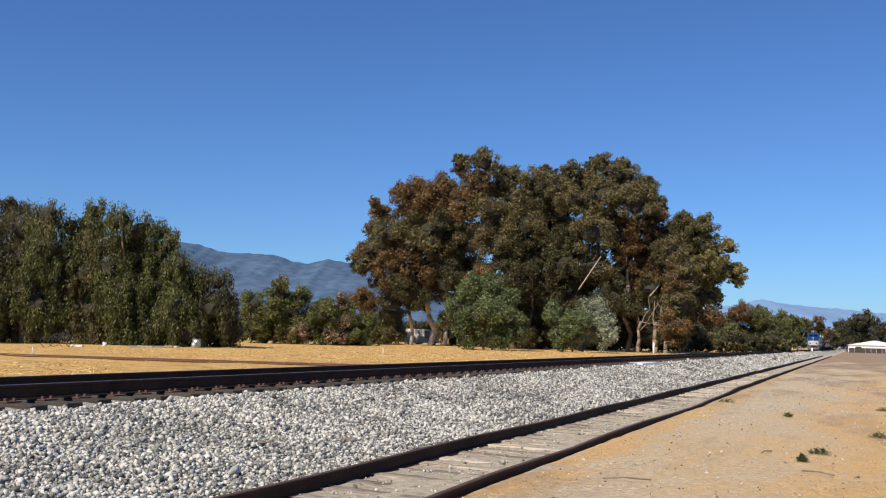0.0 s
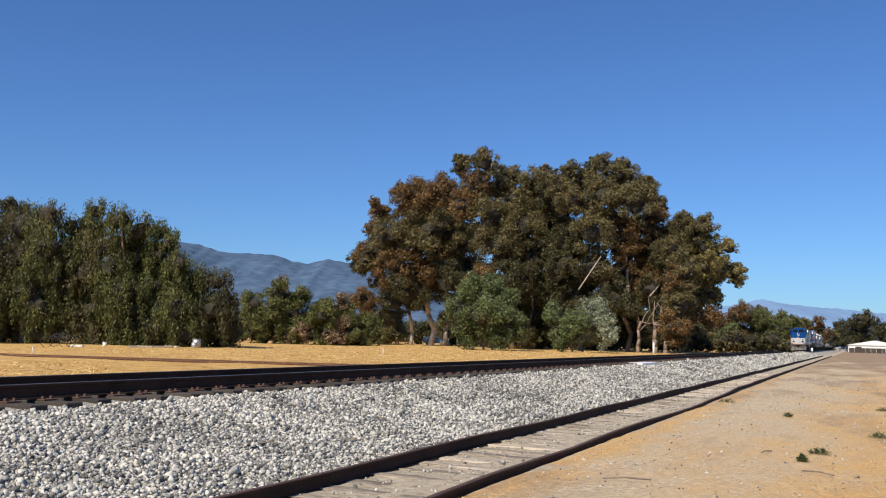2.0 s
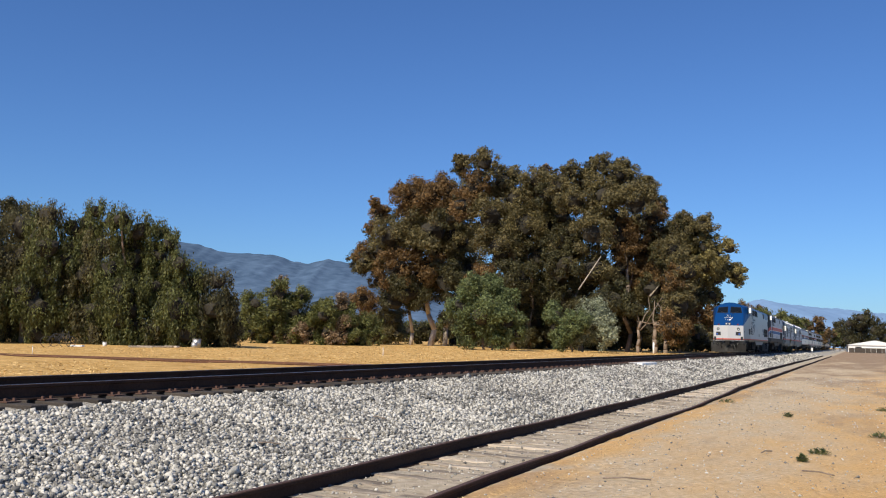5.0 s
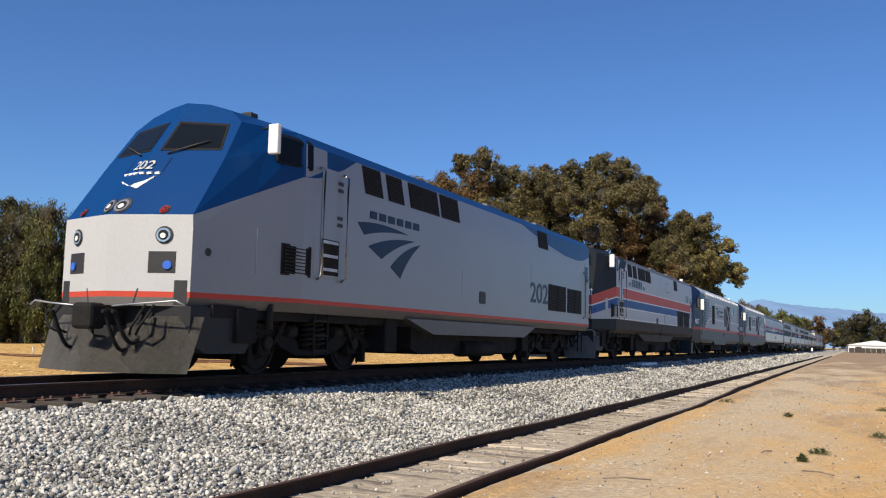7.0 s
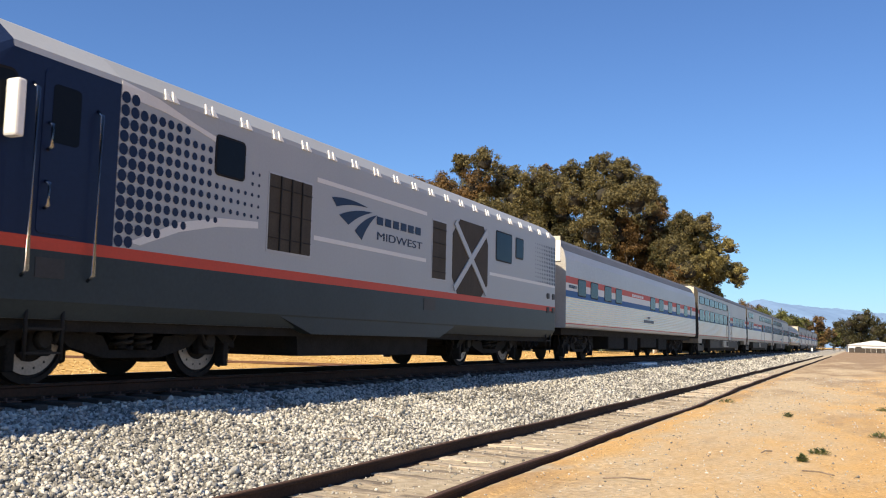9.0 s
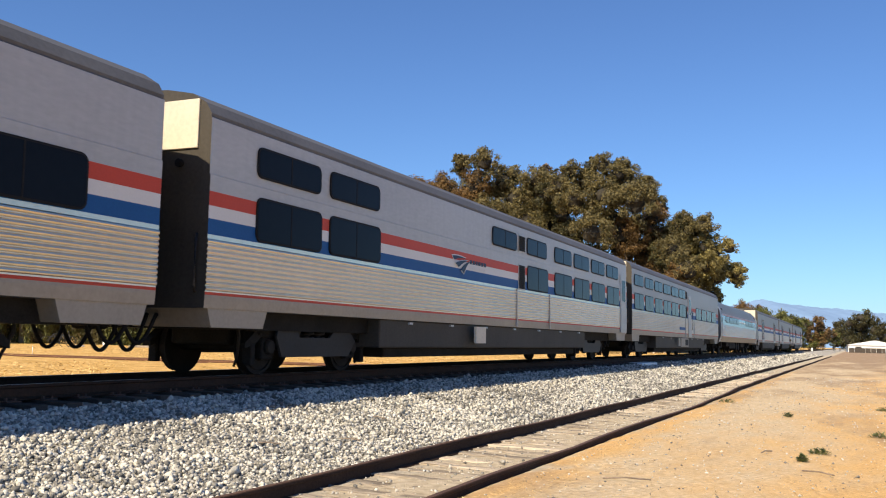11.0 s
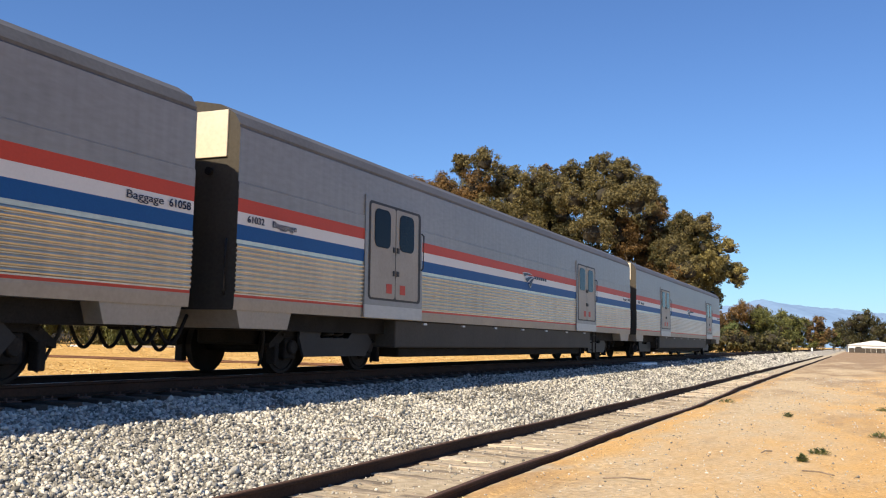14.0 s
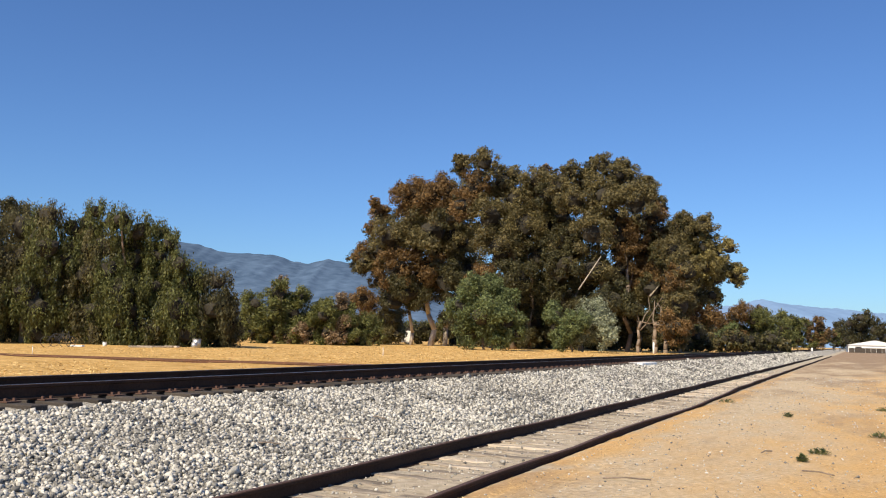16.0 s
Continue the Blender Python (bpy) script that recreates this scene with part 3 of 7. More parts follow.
    rows = [(1222, 385, 24, 0), (1248, 395, 26, 0), (1215, 425, 34, 0), (1258, 432, 30, 2), (1195, 440, 34, 0), (1185, 500, 34, 1), (1310, 470, 16, 2), (1282, 440, 22, 2), (1240, 470, 32, 2), (1306, 484, 20, 2), (1275, 490, 24, 2), (1205, 480, 40, 0), (1235, 520, 34, 0), (1268, 520, 20, 2), (1195, 540, 38, 0), (1225, 560, 34, 1), (1180, 580, 34, 1), (1255, 558, 24, 1), (1195, 600, 22, 3), (1225, 450, 34, 2), (1260, 465, 26, 2), (1285, 465, 20, 2), (1215, 500, 36, 0), (1230, 400, 28, 0)]
    tree("eucalyptus_tree", (-19.3, 104.0, 0.20), lobes_from(rows, s, 1180, 628, 4, behind=700), EUC, "spreading eucalyptus with yellow-green outer clumps and rusty low leaves", leaf=0.155, per=6.4, sub=30, aspect=0.5, flat=0.85, clump=(0.20, 0.36), trunks=((-1.4, 0, 0.3), (0, 0.5, 0.28), (1.4, -0.4, 0.2), (-3.0, 1, 0.22)), seed=6, group="eucalyptus grove")


eucalypts()


def peppers():
    d = 72.0
    s = UNIT / d
    mats = ["pepper", "pepper_brown", "dark_and_shade_green"]
    rows = [(-40, 420, 60, 1), (20, 400, 50, 1), (15, 470, 55, 1), (80, 380, 36, 1), (90, 440, 46, 0), (60, 520, 50, 0), (0, 545, 50, 0), (95, 520, 44, 1), (50, 385, 34, 0), (110, 400, 34, 0), (-60, 520, 60, 1), (90, 565, 34, 0)]
    tree("pepper_tree", (-60.4, 52.1, 0.09), lobes_from(rows, s, 40, 612, 5, fill=True), mats, "weeping pepper tree with olive-brown hanging foliage", leaf=0.13, per=7.2, sub=17, droop=2.4, flat=1.3, aspect=0.42, clump=(0.20, 0.36), seed=7, trunks=((0, 0, 0.4), (2, 1, 0.3)), group="pepper trees")
    rows = [(125, 392, 32, 0), (140, 430, 36, 1), (215, 392, 32, 0), (262, 405, 30, 0), (290, 430, 26, 0), (155, 375, 30, 0), (190, 395, 36, 0), (240, 410, 40, 0), (280, 420, 28, 0), (170, 440, 44, 1), (230, 465, 52, 0), (185, 510, 52, 0), (250, 530, 52, 0), (290, 470, 40, 0), (225, 570, 36, 0), (165, 560, 36, 0), (280, 580, 28, 2)]
    tree("pepper_tree", (-53.2, 55.4, 0.28), lobes_from(rows, s, 215, 612, 6, fill=True), mats, "large weeping pepper tree with drooping green foliage", leaf=0.13, per=7.2, sub=17, droop=2.4, flat=1.3, aspect=0.42, clump=(0.20, 0.36), seed=8, trunks=((0, 0, 0.5), (-2, 1, 0.3)), group="pepper trees")
    rows = [(320, 470, 28, 0), (345, 500, 40, 0), (385, 500, 32, 2), (330, 550, 44, 0), (385, 550, 42, 2), (405, 530, 20, 2), (350, 585, 30, 2), (400, 585, 26, 2), (310, 520, 34, 0)]
    tree("pepper_tree", (-47.4, 58.0, 0.34), lobes_from(rows, s, 358, 614, 7, fill=True), mats, "rounded green pepper tree sweeping to the ground", leaf=0.13, per=7.2, sub=20, droop=2.0, flat=1.3, aspect=0.42, clump=(0.20, 0.36), seed=9, trunks=((0, 0, 0.35),), group="pepper trees")
    rows = [(-10, 362, 22, 2), (18, 372, 20, 2), (-40, 380, 40, 2)]
    tree("background_tree", (-86.2, 71.3, 0.27), lobes_from(rows, UNIT / 100, 0, 600, 8, fill=True), mats, "dark tree rising behind the pepper trees", leaf=0.16, per=6.4, sub=18, seed=10, trunks=((0, 0, 0.3),))


peppers()


def bushes():
    s = UNIT / 95.0
    rows = [(830, 510, 26, 0), (865, 508, 28, 0), (895, 530, 26, 0), (812, 545, 28, 0), (850, 560, 40, 0), (895, 570, 34, 0), (830, 590, 30, 0), (880, 600, 26, 0), (912, 590, 20, 0)]
    tree("tall_bush", (-35.5, 88.9, 0.32), lobes_from(rows, s, 857, 620, 9), ["bush"], "rounded grey-green leafy bush in front of eucalyptus", "bush", leaf=0.13, per=6.4, sub=28, seed=11, trunks=((0, 0, 0.15), (0.8, 0, 0.1)))
    s = UNIT / 92.0
    rows = [(985, 560, 26, 0), (1012, 575, 30, 0), (1050, 550, 28, 1), (1075, 565, 22, 1), (1030, 590, 30, 1), (1065, 595, 28, 1), (990, 600, 22, 0), (1085, 590, 16, 1), (1045, 575, 26, 1)]
    tree("tall_bush", (-25.3, 90.2, 0.24), lobes_from(rows, s, 1030, 626, 10), ["bush", "silver"], "silvery pale-leaved bush in front of eucalyptus", "bush", leaf=0.13, per=6.4, sub=28, seed=12, trunks=((0, 0, 0.12), (-1.0, 0, 0.1)))
    s = UNIT / 112.0
    rows = [(440, 545, 20, 0), (575, 545, 24, 0), (600, 530, 18, 1), (455, 540, 26, 0), (490, 520, 28, 0), (525, 525, 26, 0), (545, 560, 28, 0), (500, 560, 30, 0), (465, 575, 26, 0), (495, 500, 14, 1), (530, 590, 22, 1)]
    tree("large_shrub", (-64.6, 94.4, 0.10), lobes_from(rows, s, 500, 612, 11, fill=True), ["shrub", "dry"], "broad green shrub with dead twigs on top", "shrub", leaf=0.16, per=6.4, sub=18, seed=13, trunks=((0, 0, 0.15),))
    rows = [(575, 560, 26, 0), (610, 575, 26, 0), (645, 575, 26, 0), (590, 595, 18, 1), (630, 598, 18, 0), (560, 590, 22, 1), (665, 590, 18, 0), (605, 548, 20, 0)]
    tree("large_shrub", (-57.6, 97.6, 0.21), lobes_from(rows, s, 610, 613, 12, fill=True), ["shrub", "dry"], "low tangled green shrub at the field edge", "shrub", leaf=0.16, per=6.4, sub=18, seed=14, trunks=((0, 0, 0.12),))
    rows = [(650, 540, 24, 1), (690, 560, 28, 0), (660, 570, 24, 0), (700, 590, 18, 0)]
    tree("background_tree", (-68.6, 126.8, 0.08), lobes_from(rows, UNIT / 143, 670, 612, 13, fill=True), ["olive", "rust"], "small brownish tree behind the shrubs", leaf=0.18, per=6.4, sub=18, seed=15, trunks=((0, 0, 0.2),))
    s = UNIT / 180.0
    rows = [(1275, 575, 18, 1), (1305, 550, 18, 1), (1345, 560, 20, 0), (1380, 580, 18, 0), (1220, 600, 14, 2), (1300, 560, 20, 1), (1330, 565, 22, 0), (1290, 590, 20, 2), (1325, 595, 22, 2), (1360, 580, 20, 0), (1350, 600, 16, 0), (1260, 600, 16, 2), (1235, 606, 14, 2)]
    tree("trackside_thicket", (-21.8, 188.9, 0.81), lobes_from(rows, s, 1300, 617, 14, fill=True), ["shrub", "rust", "bush"], "thicket of shrubs and small trees beside the line", "thicket", leaf=0.2, per=6.4, sub=18, seed=16, trunks=((0, 0, 0.15), (5, 0, 0.12)))
    s = UNIT / 260.0
    rows = [(1360, 558, 14, 0), (1385, 562, 14, 0), (1410, 568, 14, 0), (1445, 570, 12, 1), (1475, 592, 10, 0), (1455, 590, 12, 0), (1345, 552, 12, 1), (1375, 565, 14, 0), (1395, 568, 14, 0), (1420, 575, 14, 0), (1405, 592, 14, 0), (1375, 595, 14, 0), (1432, 572, 12, 1), (1450, 578, 12, 1), (1465, 588, 12, 1), (1440, 598, 12, 0)]
    tree("distant_woods", (-15.9, 280.0, 0.93), lobes_from(rows, s, 1405, 617, 15, fill=True), ["shrub", "rust"], "distant mixed green and russet trees beside the line", "trees", leaf=0.3, per=6.0, sub=14, seed=17, trunks=((0, 0, 0.2), (6, 0, 0.2)))
    s = UNIT / 420.0
    rows = [(1480, 582, 14, 0), (1495, 575, 14, 0), (1515, 565, 16, 0), (1530, 556, 10, 0), (1545, 570, 14, 0), (1562, 580, 14, 0), (1580, 575, 16, 0), (1505, 592, 14, 0), (1535, 592, 14, 0), (1570, 598, 14, 0), (1600, 585, 16, 0)]
    tree("distant_woods", (4.3, 465.9, 1.13), lobes_from(rows, s, 1530, 618, 16, fill=True), ["dark_and_shade_green", "shrub"], "dark green trees behind a white shed", "trees", leaf=0.42, per=6.0, sub=14, seed=18, trunks=((0, 0, 0.2), (6, 0, 0.2)))
    s = UNIT / 330.0
    rows = [(1470, 592, 10, 0), (1482, 588, 10, 0), (1460, 598, 9, 0), (1490, 600, 9, 0)]
    tree("distant_woods", (-7.0, 361.4, 0.93), lobes_from(rows, s, 1475, 618, 17, fill=True), ["dark_and_shade_green", "rust"], "far trees closing the view along the line", "trees", leaf=0.34, per=6.0, sub=14, seed=19, trunks=((0, 0, 0.2),))


bushes()


# ---- mountains ----
def mountains():
    # Distance haze is put into both base colours: blue near, paler far.
    m = mat("haze_tinted_chaparral", (0.055, 0.10, 0.175), 1.0, 0, 0.25, 0.004, 0.03, col2=(0.085, 0.135, 0.21), spec=0.0)
    m2 = mat("haze_tinted_far_range", (0.17, 0.28, 0.45), 1.0, 0, 0.10, 0.003, 0.02, spec=0.0)

    def ridge(name, label, ctrl, dist, material, seed):
        xs = np.linspace(ctrl[0][0], ctrl[-1][0], 420)
        top = np.interp(xs, [c[0] for c in ctrl], [c[1] for c in ctrl])
        V, F = [], []
        rows = 26
        R = Vector((math.cos(YAW), math.sin(YAW), 0))
        A = Vector((-math.sin(YAW), math.cos(YAW), 0))
        for j in range(rows):
            f = j / (rows - 1)
            for x, t in zip(xs, top):
                nz = noise.fractal((x * 0.011, f * 1.3 + seed, seed), 0.9, 2.0, 6)
                h = t * (f ** 0.75) + nz * t * 0.07 * math.sin(f * math.pi) + noise.noise((x * 0.03, seed, 0)) * 6 * f
                p = R * x + A * (dist * (0.72 + 0.28 * f) + nz * 60 * (1 - f))
                V.append((p.x, p.y, h - 4))
        w = len(xs)
        for j in range(rows - 1):
            for i in range(w - 1):
                F.append((j * w + i, j * w + i + 1, (j + 1) * w + i + 1, (j + 1) * w + i))
        tagged(new(name, mesh_of(name, V, F, [material], smooth=True)), label, "mountain", kind="structure")

    D = 3000.0
    k = D / UNIT

    def at(px, up):
        return ((px - 784) * k, up * k)

    ridge("backdrop_mountain", "chaparral mountain ridge with blue-green haze in its colour, under clear sky", [at(-500, 120), at(-100, 150), at(200, 150), at(310, 164), at(345, 160), at(400, 146), at(490, 144), at(520, 132), at(545, 130), at(580, 138), at(640, 130), at(700, 110), at(850, 70), at(1100, 30)], D, m, 2.0)
    D = 4000.0
    k = D / UNIT
    ridge("backdrop_range", "far mountain range coloured pale for haze at the end of the line", [at(1000, 30), at(1250, 65), at(1310, 75), at(1350, 85), at(1385, 78), at(1440, 73), at(1500, 70), at(1600, 60), at(1900, 40)], D, m2, 5.0)


mountains()
# ---- small things round the line ----
def shed():
    th = empty("white_shed", pose(4.6, 366.0, 0.0, 0, 0, 4), "low white shed with a shallow gable roof", "shed")
    part("wall", box(-7.0, 11.0, -5, 5, 0, 2.6, 0.02), M["white"], th)
    bm = bmesh.new()
    V = [bm.verts.new(p) for p in ((-7.4, -5.4, 2.5), (2.0, -5.4, 4.3), (11.4, -5.4, 2.5), (-7.4, 5.4, 2.5), (2.0, 5.4, 4.3), (11.4, 5.4, 2.5))]
    for f in ((0, 1, 2), (3, 5, 4), (0, 3, 4, 1), (1, 4, 5, 2), (0, 2, 5, 3)):
        bm.faces.new([V[i] for i in f])
    bmesh.ops.recalc_face_normals(bm, faces=bm.faces)
    part("roof", bm, M["white"], th)
    part("doorway", box(-4.6, -2.6, -5.05, -4.98, 0, 2.0), M["black"], th)
    th2 = empty("wooden_fence", pose(4.5, 300.0, 0.0), "low dark plank fence before the shed", "fence")
    for i in range(9):
        part("board", box(-6 + i * 1.5, -4.55 + i * 1.5, -0.04, 0.04, 0.05, 1.5, 0.01), M["tie_dark"], th2)


shed()


def corral():
    th = empty("metal_fence", pose(4.15, 146.0, 0), "grey weathered metal fence panels", "fence")
    for i in range(7):
        y = i * 2.2
        part("post", tube((0.25 * i * 0.3, y, 0), (0.25 * i * 0.3, y, 1.5), 0.06), M["grey_metal"], th)
        if i < 6:
            for k in range(4):
                part("slat", box(0.075 * i - 0.02, 0.075 * i + 0.02, y, y + 2.2, 0.25 + k * 0.33, 0.42 + k * 0.33), M["tie_grey"], th)


corral()


def crossing_sign(x, y, w, h, top, label):
    th = empty("trackside_sign", pose(x, y, 0), label, "sign")
    part("post", tube((0, 0, 0), (0, 0, top), 0.07), M["grey_metal"], th)
    part("board", box(-w / 2, w / 2, -0.06, -0.02, top - h, top, 0.01), M["white"], th)


crossing_sign(-5.1, 284.0, 2.2, 0.6, 4.9, "plain white board on a grey post by the line")
crossing_sign(-6.3, 160.0, 0.3, 0.5, 1.3, "small white marker board beside the siding")


def marker_post(x, y, z, h, r, label):
    th = empty("marker_post", pose(x, y, z), label, "post")
    part("post", tube((0, 0, -0.1), (0, 0, h), r), M["white"], th)
    part("cap", tube((0, 0, h), (0, 0, h + 0.05), r * 1.2), M["grey_metal"], th)


marker_post(-18.5, 92.5, 0.3, 1.25, 0.10, "white post beyond the rails")
marker_post(-24.6, 46.0, 0.3, 0.5, 0.016, "thin pale stake in the straw field")
marker_post(-33.0, 29.0, 0.3, 0.35, 0.014, "thin pale stake in the straw field")
tagged(new("concrete_slab", bpy.data.meshes.new("concrete_slab")), "flat pale concrete slab at the ballast edge", "slab")
_b = box(-8.55, -7.95, 37.5, 40.5, 0.46, 0.61, 0.03)
_b.to_mesh(bpy.data.objects["concrete_slab"].data)
_b.free()
bpy.data.objects["concrete_slab"].data.materials.append(M["white"])


def palm():
    rs = np.random.RandomState(21)
    th = empty("palm_tree", pose(-59.5, 100.0, 0.3, 0, 0, 24), "short palm with stiff arching fronds among shrubs", "palm")
    part("trunk", tube((0, 0, -0.2), (0, 0, 4.3), 0.28, 0.22), M["bark"], th)
    bm = bmesh.new()
    for i in range(26):
        a, el = rs.uniform(0, 6.28), rs.uniform(0.15, 1.35)
        ln = rs.uniform(1.9, 2.8)
        d = Vector((math.cos(a) * math.cos(el), math.sin(a) * math.cos(el), math.sin(el)))
        side = Vector((-math.sin(a), math.cos(a), 0))
        base = Vector((0, 0, 4.3))
        for k in range(14):
            t = 0.25 + 0.75 * k / 14
            p = base + d * ln * t - Vector((0, 0, 0.55 * t * t))
            for s in (-1, 1):
                q = p + (side * s * 0.42 * (1 - 0.5 * t) + d * 0.25)
                f = [bm.verts.new(p), bm.verts.new(p + d * 0.06), bm.verts.new(q)]
                bm.faces.new(f)
    part("fronds", bm, M["shrub"], th)


palm()


# scrap and a bicycle under the pepper trees
def wheel_ring(bm, c, r, w=0.02):
    n = 20
    for i in range(n):
        a, b = 2 * math.pi * i / n, 2 * math.pi * (i + 1) / n
        bm_tube(bm, (c[0] + r * math.cos(a), c[1], c[2] + r * math.sin(a)), (c[0] + r * math.cos(b), c[1], c[2] + r * math.sin(b)), w, None, 5)


def yard():
    th = empty("bicycle", pose(-47.4, 44.0, 0.3, 0, 0, 24), "old bicycle leaning under the pepper trees", "bicycle")
    for c in (-0.55, 0.55):
        bm = bmesh.new()
        wheel_ring(bm, (c, 0, 0.36), 0.34)
        part("wheel", bm, M["black"], th)
    bm = bmesh.new()
    for a, b in (((-0.55, 0, 0.36), (-0.15, 0, 0.85)), ((-0.15, 0, 0.85), (0.4, 0, 0.85)), ((0.4, 0, 0.85), (0.55, 0, 0.36)), ((-0.15, 0, 0.85), (0.05, 0, 0.36)), ((0.05, 0, 0.36), (0.4, 0, 0.85)), ((0.4, 0, 0.85), (0.36, 0, 1.05))):
        bm_tube(bm, a, b, 0.025)
    part("frame", bm, M["black"], th)
    copy_thing(th, pose(-45.6, 41.8, 0.3, 0, 0, 40))
    for x, y, r, h, m, lab, nm in ((-47.2, 47.5, 0.14, 0.32, "white", "white plastic bucket in the shade", "bucket"), (-44.6, 54.0, 0.32, 0.65, "grey_metal", "dented grey metal bin under the tree", "bin"), (-43.9, 52.9, 0.22, 0.4, "grey_metal", "small metal can beside the bin", "can")):
        b = empty(nm, pose(x, y, 0.3), lab, nm)
        part("body", tube((0, 0, 0), (0, 0, h), r * 0.9, r, 18), M[m], b)
        part("rim", tube((0, 0, h), (0, 0, h + 0.03), r * 1.06, r * 1.06, 18), M[m], b)
    for x, y, w, a in ((-46.9, 44.8, 0.9, 10), (-45.4, 50.5, 2.6, 20), (-44.8, 48.4, 1.6, 35), (-45.2, 52.0, 1.4, -10)):
        tagged(new("scrap_board", box(-w / 2, w / 2, -0.15, 0.15, 0, 0.12, 0.02) and bpy.data.meshes.new("scrap_board")), "weathered scrap board lying on the ground", "board", "yard scrap")
        ob = bpy.data.objects[[o.name for o in bpy.data.objects if o.name.startswith("scrap_board")][-1]]
        q = box(-w / 2, w / 2, -0.15, 0.15, 0, 0.12, 0.02)
        q.to_mesh(ob.data)
        q.free()
        ob.data.materials.append(M["tie_grey"] if w > 1 else M["white"])
        ob.matrix_world = pose(x, y, 0.33, 0, 0, a)


yard()


# weeds on the dirt, straw in the field, twigs
def weed(x, y, r, seed):
    rs = np.random.RandomState(seed)
    th = empty("weed", pose(x, y, 0), "small green weed growing in sandy dirt", "weed", "weeds on the lot")
    n = 110
    a = rs.uniform(0, 6.28, n)
    d = r * rs.uniform(0.1, 1, n) ** 0.7
    p = np.stack([d * np.cos(a), d * np.sin(a), rs.uniform(0.0, 0.10, n) * (1.2 - d / r)], -1)
    t = np.stack([np.cos(a), np.sin(a), rs.uniform(0.2, 0.9, n)], -1) * 0.024
    b = np.stack([-np.sin(a), np.cos(a), rs.uniform(-0.3, 0.3, n)], -1) * 0.016
    child("leaves", quads_mesh("leaves", np.stack([p - t, p + b, p + t, p - b], 1), [M["bush"]]), th)
    part("stem", tube((0, 0, -0.02), (0, 0, 0.06), 0.008), M["bark"], th)


for i, (x, y, r) in enumerate(((-0.46, 13.4, 0.15), (-0.62, 12.4, 0.08), (0.35, 16.4, 0.20), (-2.95, 24.0, 0.22), (0.6, 23.4, 0.2), (-1.26, 20.0, 0.1), (3.0, 60.0, 0.7))):
    weed(x, y, r, 40 + i)


def straw():
    rs = np.random.RandomState(33)
    n = 42000
    u = rs.uniform(0, 1, n)
    y = 14 + 90 * u ** 1.3
    x = -13.2 - rs.uniform(0, 1, n) ** 1.2 * (30 + 10 * u)
    a = rs.uniform(0, 6.28, n)
    ln = rs.uniform(0.03, 0.08, n) * (1 + 0.5 * u)
    p = np.stack([x, y, ground_z(x, y) + rs.uniform(0.0, 0.05, n)], -1)
    t = np.stack([np.cos(a) * ln, np.sin(a) * ln, rs.uniform(-0.1, 0.35, n) * ln], -1)
    b = np.stack([-np.sin(a), np.cos(a), rs.uniform(-1, 1, n)], -1) * (0.007 * (1 + u))[:, None]
    tagged(new("dry_straw", quads_mesh("dry_straw", np.stack([p - t, p + b, p + t, p - b], 1), [M["straw"]])), "loose golden straw strewn over the field", "straw", kind="stuff")
    n = 16000
    x, y = rs.uniform(-3.3, 3.5, n), 6 + 26 * rs.uniform(0, 1, n) ** 1.4
    keep = (x > -2.6) & (rs.uniform(0, 1, n) < 0.25 + 0.75 * np.clip((x + 1.2) / 2.5, 0, 1)) | (x < -2.6)
    x, y = x[keep], y[keep]
    n = len(x)
    a = rs.uniform(0, 6.28, n)
    ln = rs.uniform(0.010, 0.045, n)
    p = np.stack([x, y, ground_z(x, y) + 0.022 + rs.uniform(0, 0.012, n)], -1)
    t = np.stack([np.cos(a) * ln, np.sin(a) * ln, rs.uniform(-0.1, 0.25, n) * ln], -1)
    b = np.stack([-np.sin(a), np.cos(a), np.zeros(n)], -1) * 0.006
    tagged(new("dry_litter", quads_mesh("dry_litter", np.stack([p - t, p + b, p + t, p - b], 1), [M["straw"]])), "dry straw litter and chips on the dirt", "litter", kind="stuff")
    n = 5200
    x, y = rs.uniform(-3.2, 4.0, n), 6.5 + 40 * rs.uniform(0, 1, n) ** 1.8
    r = np.clip(0.006 * rs.lognormal(0, 0.5, n), 0.003, 0.015) * (1 + y / 40)
    dirs = np.array([(1, 0, 0), (0, 1, 0), (-1, 0, 0), (0, -1, 0), (0, 0, 0.8), (0, 0, -0.8)])
    V = np.stack([x, y, ground_z(x, y) + 0.012], -1)[:, None] + dirs[None] * r[:, None, None] * rs.uniform(0.6, 1.3, (n, 6, 1))
    F = (np.array([(0, 1, 4), (1, 2, 4), (2, 3, 4), (3, 0, 4), (1, 0, 5), (2, 1, 5), (3, 2, 5), (0, 3, 5)])[None] + (np.arange(n) * 6)[:, None, None]).reshape(-1, 3)
    tagged(new("pebbles", mesh_of("pebbles", V.reshape(-1, 3), F.tolist(), [M["stone"]])), "small pale pebbles scattered on the dirt", "pebbles", kind="stuff")
    for i, (x, y, l, g) in enumerate(((-2.2, 9.6, 0.5, 20), (-0.4, 11.2, 0.4, -30), (-1.1, 13.0, 0.3, 70), (-0.9, 8.6, 0.25, 10), (-6.2, 8.8, 0.35, 30), (-6.5, 12.0, 0.45, -20), (-5.9, 10.2, 0.3, 5))):
        z = float(ground_z(np.array(x), 0)) + (0.05 if x < -4 else 0.03)
        st = empty("twig", pose(x, y, z, 0, 0, g), "dry dark twig lying on the ground", "twig", "twigs")
        part("stick", path_tube([(-l / 2, 0, 0), (0, 0.02, 0.012), (l / 2, -0.01, 0.0)], 0.009), M["bark"], st)


straw()


